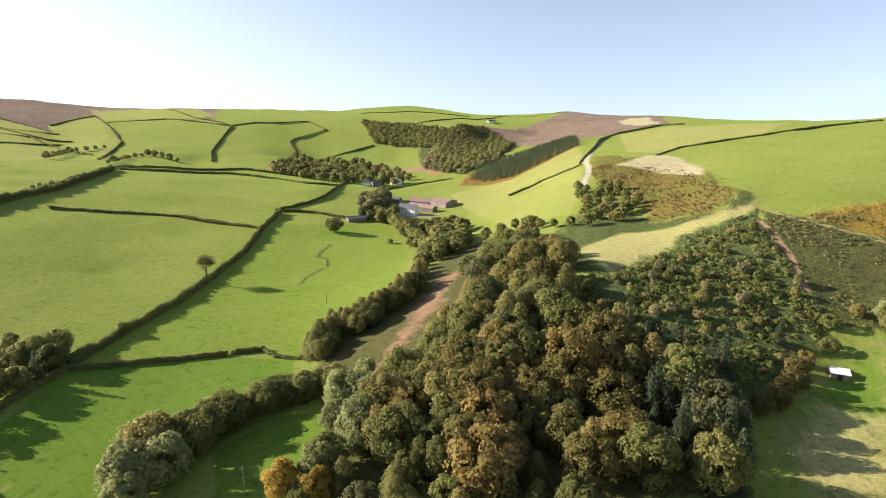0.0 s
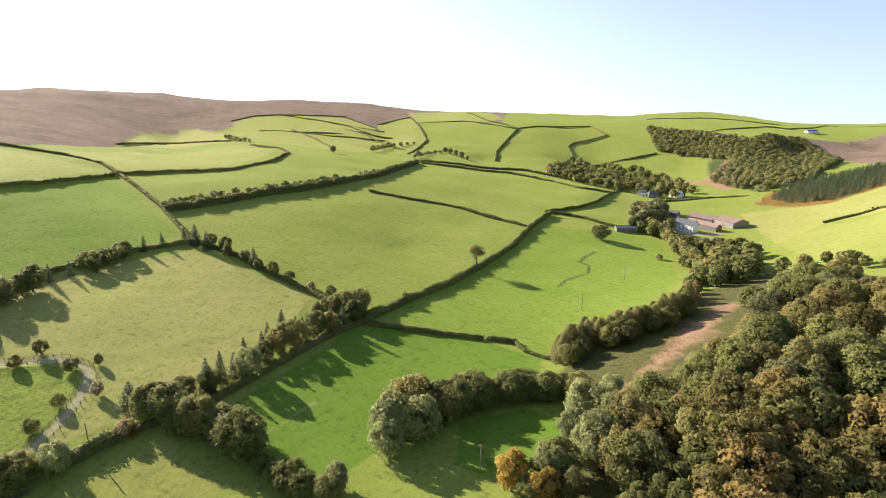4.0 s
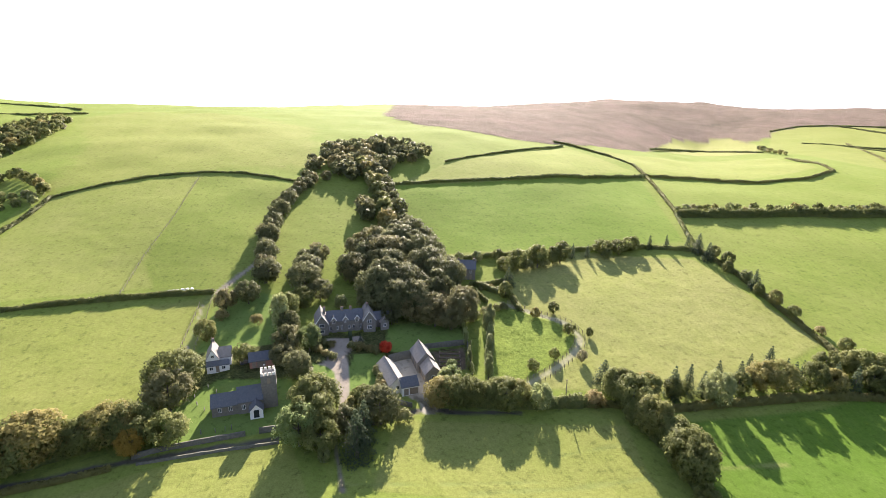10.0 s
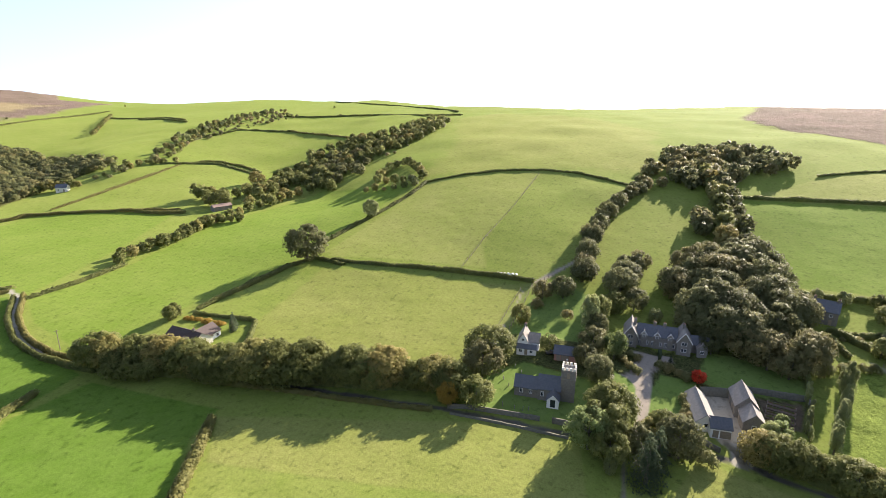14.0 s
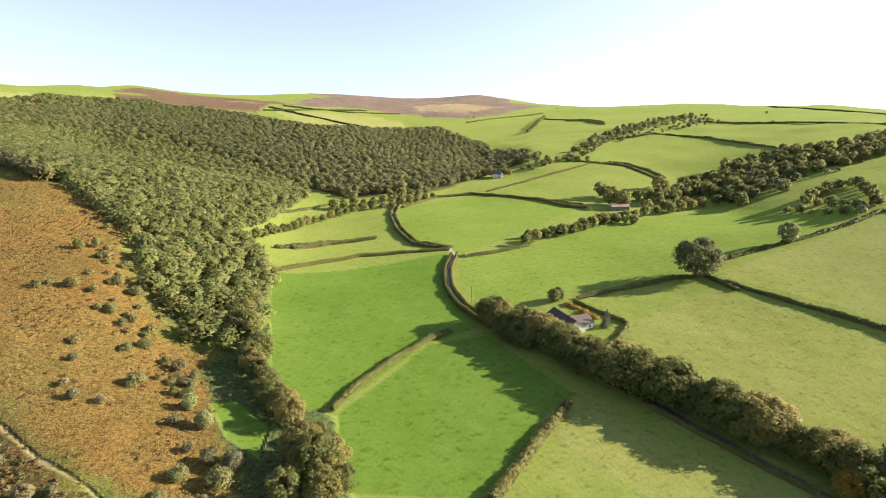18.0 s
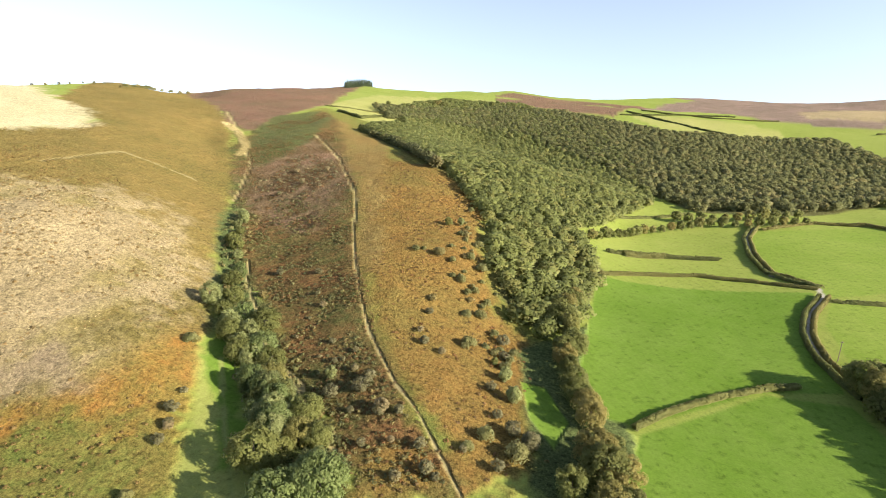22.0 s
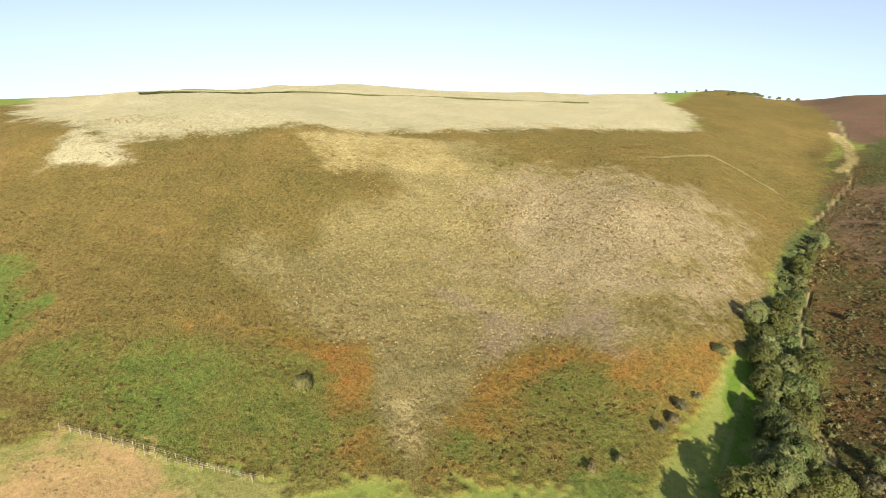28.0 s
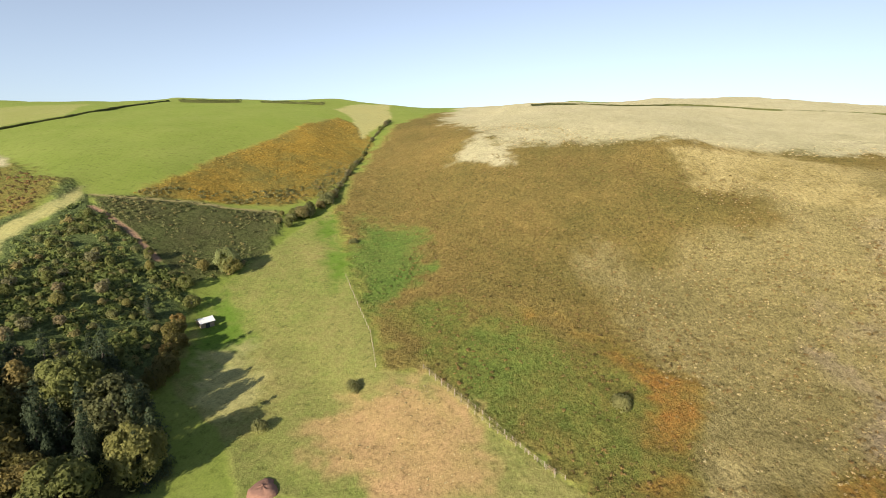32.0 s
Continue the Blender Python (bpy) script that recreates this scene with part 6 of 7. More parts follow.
tree(652, -570, "thorn", 3.5)
tree(286, -925, "oak", 6)
tree(303, -722, "oak", 6)
tree(302, -676, "oak", 6)
tree(201, -1005, "oak", 6)
grove([(62.1, 144.2), (73.4, 137.2), (77.6, 118.1), (74.6, 104.6), (61.5, 88.8), (55.7, 89.7), (43.6, 111.9)], "dark_mix", 7, 12, 17)
belt([(486, -946), (479, -1053)], "conifer", 4, 12, 15)
belt([(514, -1011), (483, -1051)], "conifer", 4, 12, 15)
grove([(-33.4, 83.4), (-23.0, 104.7), (3.6, 106.7), (23.3, 104.3), (35.6, 80.8)], "mixed_near", 7.5, 8, 11)
belt([(231.0, 165.2), (276.9, 184.6), (337, 210), (428, 241)], "shrub_mix", 3.5, 2, 4.5)
grove([(120.4, -133.1), (121.2, -146.9), (96.7, -127.8), (71.1, -106.0), (52.4, -89.6), (49.8, -75.9), (56.1, -72.6), (73.1, -88.7), (95.1, -113.9)], "combe_mix", 8, 5, 8)
belt([(-292.0, 184.3), (-294, 210), (-291, 239), (-286, 267), (-287, 303), (-286, 340)], "mixed", 5, 4.5, 7)
belt([(-293, 372), (-292, 404), (-306, 467)], "mixed", 6, 4, 6)
belt([(-404, 537), (-443, 636), (-430, 674)], "mixed", 12, 5, 9)
belt([(-343, 540), (-355, 598), (-352, 634), (-311, 618)], "mixed", 12, 5, 9)
belt([(-643, 510), (-589, 483), (-554, 474)], "mixed", 12, 5, 9)
grove([(-212, 627), (-210, 719), (-183, 739), (-131, 692), (-115, 574), (-155, 574)], "oak", 11, 6, 10)
tree(126.1, -139.1, "combe_mix", 9)
tree(102.3, -126.6, "combe_mix", 9)
tree(101.1, -133.9, "combe_mix", 9)
tree(99.3, -118.3, "combe_mix", 9)
tree(85.8, -106.4, "combe_mix", 9)
tree(83.3, -110.6, "combe_mix", 9)
tree(74.4, -94.2, "combe_mix", 9)
tree(47.7, -94.5, "thorn", 2.2)
tree(55.7, -104.6, "thorn", 2)
tree(36.5, -87.7, "thorn", 2.4)
tree(28.5, -90.8, "thorn", 2)
tree(24.9, -101.1, "thorn", 1.8)
tree(20.0, -116.9, "thorn", 2.6)
belt([(-191.6, -2.4), (-190.1, 8.7), (-187.6, 21.6), (-181.5, 31.4)], "oak_dark", 8, 11, 14)
belt([(-184.2, 6.4), (-182.8, 14.9), (-175.3, 28.6)], "oak_dark", 9, 8, 12)
grove([(-78.3, -161.5), (-94.4, -165.9), (-98.6, -149.9), (-93.6, -139.2), (-83.5, -145.6)], "oak", 5, 7, 10.5)
belt([(-118.8, -174.9), (-120.3, -166.1), (-121.4, -158.0)], "gold_bush", 2.2, 1.4, 2.2)
tree(-121.6, -151.9, "conifer", 8)
tree(-97.4, -132.0, "gold", 8)
tree(-118.1, -180.4, "oak", 6)
belt([(-97.4, -128.8), (-103.8, -122.6), (-107.7, -113.9), (-109.8, -106.6)], "oak", 4.0, 9, 12)
grove([(-65, 398), (-69, 460), (-56, 502), (-42, 457), (-51, 405)], "oak_dark", 9, 10, 14)
belt([(-51, 411), (-36, 385), (-21, 352), (-9.2, 305.3), (-6.6, 276.2)], "oak", 6, 8, 11)
grove([(-4.7, 335.7), (3, 380), (17, 382), (17.0, 291.7), (5.4, 249.4), (-3.4, 274.0)], "oak", 8, 9, 13)
grove([(-245, -464), (-295, -466), (-416, -578), (-484, -617), (-580, -642), (-627, -624), (-545, -604), (-429, -549), (-313, -462), (-255, -452)], "mixed", 9, 4, 8)
grove([(-406, -368), (-463, -349), (-490, -324), (-565, -301), (-549, -279), (-472, -258), (-412, -267), (-371, -281), (-314, -265), (-334, -311), (-273, -286), (-259, -298), (-311, -331)], "oak", 10, 7, 11)
tree(-317, -347, "oak", 13)
tree(-333, -337, "oak", 13)
tree(-249, -323, "oak", 13)
tree(-252, -314, "oak", 13)
tree(-347, -341, "oak", 13)
belt([(-151.9, -269.9), (-167.2, -267.7), (-192.2, -271.4), (-216, -284), (-229, -270)], "oak", 5, 5, 8)
belt([(-303, -223), (-304, -203), (-310, -184), (-319, -194)], "mixed", 8, 4, 7)
belt([(198, -433), (176, -417), (146, -379), (114.5, -330.5), (100.3, -314.0)], "oak_dark", 7, 6, 9)
tree(265, -840, "oak", 12)
tree(254, -827, "oak", 12)
tree(196, -935, "oak", 12)
tree(44.3, 134.8, "larch", 14)
tree(51.7, 138.5, "larch", 14)
tree(56.8, 133.9, "larch", 14)
tree(46.2, 126.9, "larch", 14)
tree(50.8, 124.7, "larch", 14)
tree(39.7, 129.0, "larch", 14)
tree(57.9, 127.8, "larch", 14)
tree(25.9, 111.4, "larch", 14)
tree(32.3, 115.6, "larch", 14)
tree(12.5, 211.9, "oak", 9)
tree(29.4, 204.0, "oak", 9)
tree(25.4, 247.7, "oak", 9)
tree(-134.4, 116.6, "conifer", 9)
tree(-136.5, 125.1, "conifer", 9)
tree(-129.5, 131.1, "conifer", 9)
tree(-130.4, 125.9, "conifer", 9)
tree(-126.1, 140.1, "conifer", 9)
tree(141.2, 151.6, "oak", 8)
tree(140.8, 147.8, "oak", 8)
tree(93.7, -122.4, "oak_bright", 10)
tree(80.1, -104.4, "oak_bright", 10)
tree(69.5, -92.5, "oak_bright", 10)
tree(47.9, -77.0, "oak_bright", 14)
tree(56.1, -117.4, "thorn", 4)
tree(47.8, -106.7, "thorn", 4)
tree(64.0, -109.6, "thorn", 4)


# ---- buildings ----
STONE = plain("grey_stone", (0.135, 0.124, 0.108), (0.225, 0.207, 0.178), 1.6, 0.9, 0.05)
PALE = plain("cream_render", (0.62, 0.58, 0.50), (0.74, 0.71, 0.64), 0.7, 0.85, 0.01)
WHITE = plain("white_render", (0.74, 0.74, 0.72), (0.84, 0.84, 0.82), 0.6, 0.8, 0.01)
SLATE = plain("blue_grey_slate", (0.080, 0.088, 0.105), (0.140, 0.146, 0.160), 1.8, 0.8, 0.04)
# darker, slightly greener grey than the building stone
WALL_STONE = plain("dark_wall_stone", (0.085, 0.085, 0.060), (0.165, 0.155, 0.120), 1.6, 0.95, 0.05)
# slate again, with the low sun's glare put into a pale colour
GLARE_SLATE = plain("glare_paled_slate", (0.200, 0.178, 0.158), (0.330, 0.30, 0.265), 1.4, 0.85, 0.04)
BROWN_TILE = plain("brown_tile", (0.060, 0.042, 0.037), (0.100, 0.070, 0.060), 1.5, 0.8, 0.04)
RUST = plain("rusty_sheet", (0.20, 0.125, 0.10), (0.30, 0.21, 0.175), 0.5, 0.7, 0.02)
SHEET = plain("grey_fibre_sheet", (0.26, 0.22, 0.20), (0.36, 0.31, 0.285), 0.35, 0.75, 0.02)
TIMBER = plain("weathered_timber", (0.19, 0.15, 0.11), (0.30, 0.25, 0.19), 3, 0.85, 0.02)
BRICK = plain("red_brick", (0.30, 0.14, 0.10), (0.40, 0.22, 0.16), 2, 0.9, 0.03)
PAINT = plain("white_paint", (0.78, 0.78, 0.76), (0.84, 0.84, 0.83), 2, 0.5)
EARTH = plain("red_earth", (0.20, 0.105, 0.072), (0.28, 0.155, 0.11), 0.8, 0.95, 0.15)
GLASS = plain("window_glass", (0.03, 0.035, 0.04), (0.05, 0.055, 0.06), 1, 0.08)


def solid(name, pts, faces, mat, parent, label=""):
    me = bpy.data.meshes.new(name)
    me.from_pydata([tuple(p) for p in pts], [], faces)
    me.validate()
    bm = bmesh.new()
    bm.from_mesh(me)
    bmesh.ops.recalc_face_normals(bm, faces=bm.faces)
    bm.to_mesh(me)
    bm.free()
    me.materials.append(mat)
    return part(name, me, parent, label)


BOX = [(0, 1, 2, 3), (7, 6, 5, 4), (0, 4, 5, 1), (1, 5, 6, 2), (2, 6, 7, 3), (3, 7, 4, 0)]


def box(name, x0, x1, y0, y1, z0, z1, mat, parent, label=""):
    p = [(x0, y0, z0), (x1, y0, z0), (x1, y1, z0), (x0, y1, z0), (x0, y0, z1), (x1, y0, z1), (x1, y1, z1), (x0, y1, z1)]
    return solid(name, p, BOX, mat, parent, label)


def block(root, x0, x1, y0, y1, eave, ridge, wall, roof, along_x=True, over=0.3):
    """Four walls with gables and a pitched roof of two slopes."""
    if along_x:
        a0, a1, b0, b1 = x0, x1, y0, y1
        place = lambda a, b, z: (a, b, z)
    else:
        a0, a1, b0, b1 = y0, y1, x0, x1
        place = lambda a, b, z: (b, a, z)
    mid = (b0 + b1) / 2
    sec = [(b0, -1.5), (b1, -1.5), (b1, eave), (mid, ridge), (b0, eave)]
    pts = [place(a, b, z) for a in (a0, a1) for b, z in sec]
    faces = [(0, 1, 2, 3, 4), (9, 8, 7, 6, 5)] + [(k, (k + 1) % 5, (k + 1) % 5 + 5, k + 5) for k in range(5)]
    solid("wall", pts, faces, wall, root)
    slope = (ridge - eave) / (mid - b0)
    for s, b in ((-1, b0), (1, b1)):
        e = b + s * over
        ze = eave - slope * over
        top = [(e, ze + 0.03), (mid, ridge + 0.03), (mid, ridge + 0.2), (e, ze + 0.2)]
        pts = [place(a, bb, z) for a in (a0 - over, a1 + over) for bb, z in top]
        solid("roof_slope", pts, [(0, 1, 2, 3), (7, 6, 5, 4), (0, 4, 5, 1), (1, 5, 6, 2), (2, 6, 7, 3), (3, 7, 4, 0)], roof, root)
    rp = [place(a, mid + b, ridge + z) for a in (a0 - over, a1 + over) for b, z in ((-0.18, 0.12), (0.18, 0.12), (0, 0.32))]
    solid("ridge_tiles", rp, [(0, 1, 2), (5, 4, 3), (0, 3, 4, 1), (1, 4, 5, 2), (2, 5, 3, 0)], roof, root)


def window(root, x, y, z, w, h, side=False):
    """A framed window, proud of the wall by a hand's width, with its pane and glazing bar."""
    if side:
        fr = box("window_frame", x - 0.06, x + 0.06, y - w / 2, y + w / 2, z, z + h, PAINT, root)
        box("pane", x - 0.075, x + 0.075, y - w / 2 + 0.1, y + w / 2 - 0.1, z + 0.1, z + h - 0.1, GLASS, fr)
    else:
        fr = box("window_frame", x - w / 2, x + w / 2, y - 0.06, y + 0.06, z, z + h, PAINT, root)
        box("pane", x - w / 2 + 0.1, x - 0.04, y - 0.075, y + 0.075, z + 0.1, z + h - 0.1, GLASS, fr)
        box("pane", x + 0.04, x + w / 2 - 0.1, y - 0.075, y + 0.075, z + 0.1, z + h - 0.1, GLASS, fr)


def door(root, x, y, w=1.0, h=2.1, mat=None):
    box("door", x - w / 2, x + w / 2, y - 0.05, y + 0.06, 0, h, mat or TIMBER, root)


def chimney(root, x, y, z, h, mat=None):
    c = box("chimney", x - 0.45, x + 0.45, y - 0.35, y + 0.35, z - 1.2, z + h, mat or STONE, root)
    for q in (-0.2, 0.2):
        pts, f, n = [], [], 8
        for zz, r in ((z + h, 0.15), (z + h + 0.4, 0.12)):
            pts += [(x + q + r * math.cos(6.283 * k / n), y + r * math.sin(6.283 * k / n), zz) for k in range(n)]
        f = [(k, (k + 1) % n, n + (k + 1) % n, n + k) for k in range(n)] + [tuple(range(n, 2 * n))]
        solid("chimney_pot", pts, f, BRICK, c)


def site(line, name, label, category="house", group=""):
    """A thing whose front stands on the line; x along it, y away from the meadow. Returns it and its length."""
    (xa, ya), (xb, yb) = line
    u = Vector((xb - xa, yb - ya))
    if -u.y * (xa + xb) + u.x * (ya + yb) < 0:
        u, xa, ya, xb, yb = -u, xb, yb, xa, ya
    root = new(name)
    root.matrix_basis = Matrix.Translation((xa, ya, height((xa + xb) / 2, (ya + yb) / 2))) @ Matrix.Rotation(math.atan2(u.y, u.x), 4, 'Z')
    return tagged(root, label, category, group), u.length


def house(line, deep, eave, ridge, wall, roof, label, chimneys=1, name="house", along_x=True):
    root, n = site(line, name, label, "house" if name != "barn" else "barn")
    block(root, 0, n, 0, deep, eave, ridge, wall, roof, along_x)
    if name != "barn":
        cols = max(2, int(n / 3))
        for k in range(cols):
            x = (k + 0.5) * n / cols
            if k == cols // 2:
                door(root, x, -0.02)
            else:
                window(root, x, 0.0, 0.9, 1.1, 1.2)
            if eave > 4.2:
                window(root, x, 0.0, 3.1, 1.0, 1.1)
        for k in range(2):
            window(root, 0.0, deep * (0.3 + 0.4 * k), 0.9, 1.0, 1.1, True)
    else:
        door(root, n * 0.5, -0.02, 2.6, 2.6)
        door(root, n * 0.2, -0.02, 1.2, 2.1)
    for k in range(chimneys):
        if along_x:
            chimney(root, 0.6 + (n - 1.2) * k / max(1, chimneys - 1) if chimneys > 1 else n * 0.75, deep / 2, ridge, 1.0)
        else:
            chimney(root, n / 2, 0.6 + (deep - 1.2) * k, ridge, 1.0)
    return root


def wing(line, wide, eave, ridge, wall, roof, label):
    """A farm wing built along its middle line."""
    root, n = site(line, "barn", label, "barn")
    block(root, 0, n, -wide / 2, wide / 2, eave, ridge, wall, roof)
    for x in (0.25, 0.6, 0.85):
        door(root, n * x, -wide / 2 - 0.02, 1.4, 2.1)
    window(root, -0.01, 0.0, 1.0, 1.1, 1.2, True)
    window(root, n + 0.01, 0.0, 1.0, 1.1, 1.2, True)
    return root


def arch(x, y):
    """A clipped yew arch."""
    root = new("garden_arch")
    root.matrix_basis = pose(x, y, height(x, y), 0, 0, 10)
    tagged(root, "clipped dark yew arch before the manor door", "hedge arch")
    v, f, n = [], [], 12
    for k in range(n + 1):
        a = math.pi * k / n
        for r in (0.9, 1.6):
            for q in (-0.5, 0.5):
                v.append((r * math.cos(a), q, 1.4 + r * math.sin(a)))
    for k in range(n):
        for s, t in ((0, 1), (1, 3), (3, 2), (2, 0)):
            f.append((4 * k + s, 4 * k + t, 4 * k + 4 + t, 4 * k + 4 + s))
    solid("hoop", v, f, LEAF["conifer"], root)
    for x0 in (-1.6, 0.9):
        box("post", x0, x0 + 0.7, -0.5, 0.5, -0.3, 1.4, LEAF["conifer"], root)


def car(x, y, turn, paint):
    """A small parked car with cabin, wheels and windows."""
    root = new("car")
    root.matrix_basis = pose(x, y, height(x, y) + 0.05, 0, 0, turn)
    tagged(root, "small parked car on the gravel yard", "car", "parked cars")
    sec = [(-2.0, 0.35), (2.0, 0.35), (2.0, 0.8), (1.1, 0.95), (0.5, 1.45), (-1.2, 1.45), (-1.9, 0.95)]
    v = [(a, s * (0.85 if z < 1.2 else 0.7), z) for s in (-1, 1) for a, z in sec]
    k = len(sec)
    solid("body", v, [tuple(range(k)), tuple(range(2 * k - 1, k - 1, -1))] + [(i, (i + 1) % k, k + (i + 1) % k, k + i) for i in range(k)], paint, root)
    for a in (-1.25, 1.25):
        for s in (-0.86, 0.72):
            w = [(a + 0.32 * math.cos(q * 0.628), s + t * 0.14, 0.32 + 0.32 * math.sin(q * 0.628)) for t in (0, 1) for q in range(10)]
            solid("wheel", w, [tuple(range(10)), tuple(range(19, 9, -1))] + [(i, (i + 1) % 10, 10 + (i + 1) % 10, 10 + i) for i in range(10)], GLASS, root)


def church(line):
    root, n = site(line, "church", "small grey stone church with a battlemented tower", "church")
    block(root, 0, n * 0.52, 0.4, 5.8, 3.0, 5.4, STONE, SLATE)
    block(root, n * 0.52 + 0.02, n, 0, 6.4, 3.6, 6.4, STONE, SLATE)
    tower = box("tower", n + 0.02, n + 4.1, 0.9, 4.9, -1.5, 10.0, STONE, root)
    box("string_course", n - 0.1, n + 4.22, 0.78, 5.02, 7.0, 7.2, STONE, tower)
    box("string_course", n - 0.1, n + 4.22, 0.78, 5.02, 9.5, 9.7, STONE, tower)
    # merlons in a paler tone than the tower stone
    for k in range(4):
        a = k * 1.08
        for y in (0.9, 4.5):
            box("merlon", n + 0.03 + a, n + 0.73 + a, y, y + 0.4, 10.0, 10.8, PALE, tower, "pale merlon")
        for x in (n + 0.02, n + 3.7):
            if k in (1, 2):
                box("merlon", x, x + 0.4, 1.0 + a, 1.65 + a, 10.0, 10.8, PALE, tower, "pale merlon")
    box("louvre", n + 1.6, n + 2.5, 0.83, 0.95, 7.5, 9.2, TIMBER, tower)
    box("louvre", n - 0.04, n + 0.1, 2.5, 3.4, 7.5, 9.2, TIMBER, tower)
    block(root, n * 0.74, n * 0.74 + 3.4, -3.2, -0.02, 2.2, 4.0, WHITE, SLATE, False)
    # near-black slab stands for the shade inside the porch opening
    box("porch_door", n * 0.74 + 1.0, n * 0.74 + 2.4, -3.28, -3.14, 0, 2.3, GLASS, root, "dark slab for the shade in the arched porch doorway")
    for x in (0.15, 0.36, 0.62, 0.95):
        window(root, n * x, 0.40 if x < 0.5 else 0.0, 1.2, 0.9, 1.5)


def cottage(line):
    root, n = site(line, "cottage", "white cottage with steep slate roofs pale from painted glare and a lean-to", "house")
    block(root, 0, n * 0.56, 1.6, 9.0, 3.8, 7.0, WHITE, GLARE_SLATE, False)
    block(root, n * 0.56 + 0.02, n + 0.6, 3.4, 8.2, 3.4, 5.6, WHITE, GLARE_SLATE)
    solid("lean_to", [(0, 0, -1), (n, 0, -1), (n, 1.58, -1), (0, 1.58, -1), (0, 0, 2.2), (n, 0, 2.2), (n, 1.58, 3.1), (0, 1.58, 3.1)], BOX, WHITE, root)
    solid("lean_to_roof", [(-0.2, -0.25, 2.12), (n + 0.2, -0.25, 2.12), (n + 0.2, 1.58, 3.14), (-0.2, 1.58, 3.14), (-0.2, -0.25, 2.26), (n + 0.2, -0.25, 2.26), (n + 0.2, 1.58, 3.28), (-0.2, 1.58, 3.28)], BOX, SLATE, root)
    for x in (0.2, 0.75):
        window(root, n * x, 0.0, 0.8, 1.1, 1.1)
    door(root, n * 0.48, -0.02)
    window(root, n * 0.28, 1.6, 4.2, 1.0, 1.0)
    window(root, 0.0, 5.0, 0.9, 1.0, 1.1, True)
    chimney(root, n * 0.28, 8.3, 7.0, 0.9)


def manor(line):
    root, n = site(line, "manor_house", "long stone manor house with white gables and slate roofs", "house")
    block(root, 3.02, n - 3.02, 0.8, 7.2, 4.3, 7.0, STONE, SLATE)
    for x0, x1 in ((-1.4, 3.0), (n - 3.0, n + 1.4)):
        block(root, x0, x1, -1.2, 8.2, 4.5, 7.8, STONE, GLARE_SLATE, False)
        for z in (0.9, 3.2):
            window(root, (x0 + x1) / 2, -1.2, z, 1.7, 1.3)
        for s in (-1, 1):
            m, w = (x0 + x1) / 2, (x1 - x0) / 2 + 0.3
            solid("barge_board", [(m, -1.62, 7.7), (m, -1.62, 8.05), (m + s * w, -1.62, 4.4), (m + s * w, -1.62, 4.05),
                                  (m, -1.52, 7.7), (m, -1.52, 8.05), (m + s * w, -1.52, 4.4), (m + s * w, -1.52, 4.05)], BOX, PAINT, root, "white gable board")
    for k in range(3):
        x = 3.0 + (n - 6.0) * (k + 0.5) / 3
        block(root, x - 0.9, x + 0.9, 0.5, 3.4, 4.6, 6.0, STONE, SLATE, False, 0.15)
        for q in (-1, 1):
            solid("barge_board", [(x, 0.28, 5.85), (x, 0.28, 6.2), (x + q * 1.1, 0.28, 4.75), (x + q * 1.1, 0.28, 4.4), (x, 0.36, 5.85), (x, 0.36, 6.2), (x + q * 1.1, 0.36, 4.75), (x + q * 1.1, 0.36, 4.4)], BOX, PAINT, root, "white gable board")
        window(root, x, 0.5, 3.6, 1.1, 1.0)
        window(root, x - 1.1, 0.8, 0.9, 1.2, 1.4)
        window(root, x + 1.1, 0.8, 0.9, 1.2, 1.4)
    door(root, n / 2, 0.78, 1.4, 2.4)
    for x, z in ((2.0, 7.5), (n * 0.45, 7.0), (n * 0.62, 7.0), (n - 1.0, 7.6)):
        chimney(root, x, 4.0, z, 1.3)
    block(root, n + 1.42, n + 7.0, 1.5, 6.5, 3.2, 5.2, STONE, SLATE)
    block(root, n + 3.4, n + 6.4, -0.6, 1.48, 2.8, 4.6, STONE, GLARE_SLATE, False)
    window(root, n + 4.9, -0.6, 0.9, 1.2, 1.2)


def shed(line):
    root, n = site(line, "field_shelter", "small brown timber field shelter with a white sheet roof", "shed")
    block(root, 0, n, 0, 3.6, 2.2, 3.0, TIMBER, WHITE)
    door(root, n / 2, -0.02, 1.3, 1.9, GLASS)


def stone_wall(line, tall=1.2):
    p = along(line, 2.0)
    z = heights(p[:, 0], p[:, 1])
    g = np.gradient(p, axis=0)
    g /= np.linalg.norm(g, axis=1)[:, None] + 1e-9
    s = np.stack([-g[:, 1], g[:, 0]], 1) * 0.28
    rng = np.random.default_rng(4)
    n = len(p)
    v = np.zeros((n, 4, 3))
    for k, (q, h) in enumerate(((-1, -0.4), (-0.8, tall), (0.8, tall), (1, -0.4))):
        v[:, k, :2] = p + s * q
        v[:, k, 2] = z + h + (rng.normal(size=n) * 0.06 if h > 0 else 0)
    i = np.arange(n - 1)[:, None] * 4
    j = np.arange(3)[None, :]
    f = np.stack([i + j, i + j + 1, i + 4 + j + 1, i + 4 + j], -1).reshape(-1, 4)
    f = np.concatenate([f, [[0, 1, 2, 3], [4 * n - 1, 4 * n - 2, 4 * n - 3, 4 * n - 4]]])
    tagged(new("stone_wall", mesh_from("stone_wall", v.reshape(-1, 3), f, WALL_STONE)), "low grey dry stone wall along the lane", "wall", "stone walls")


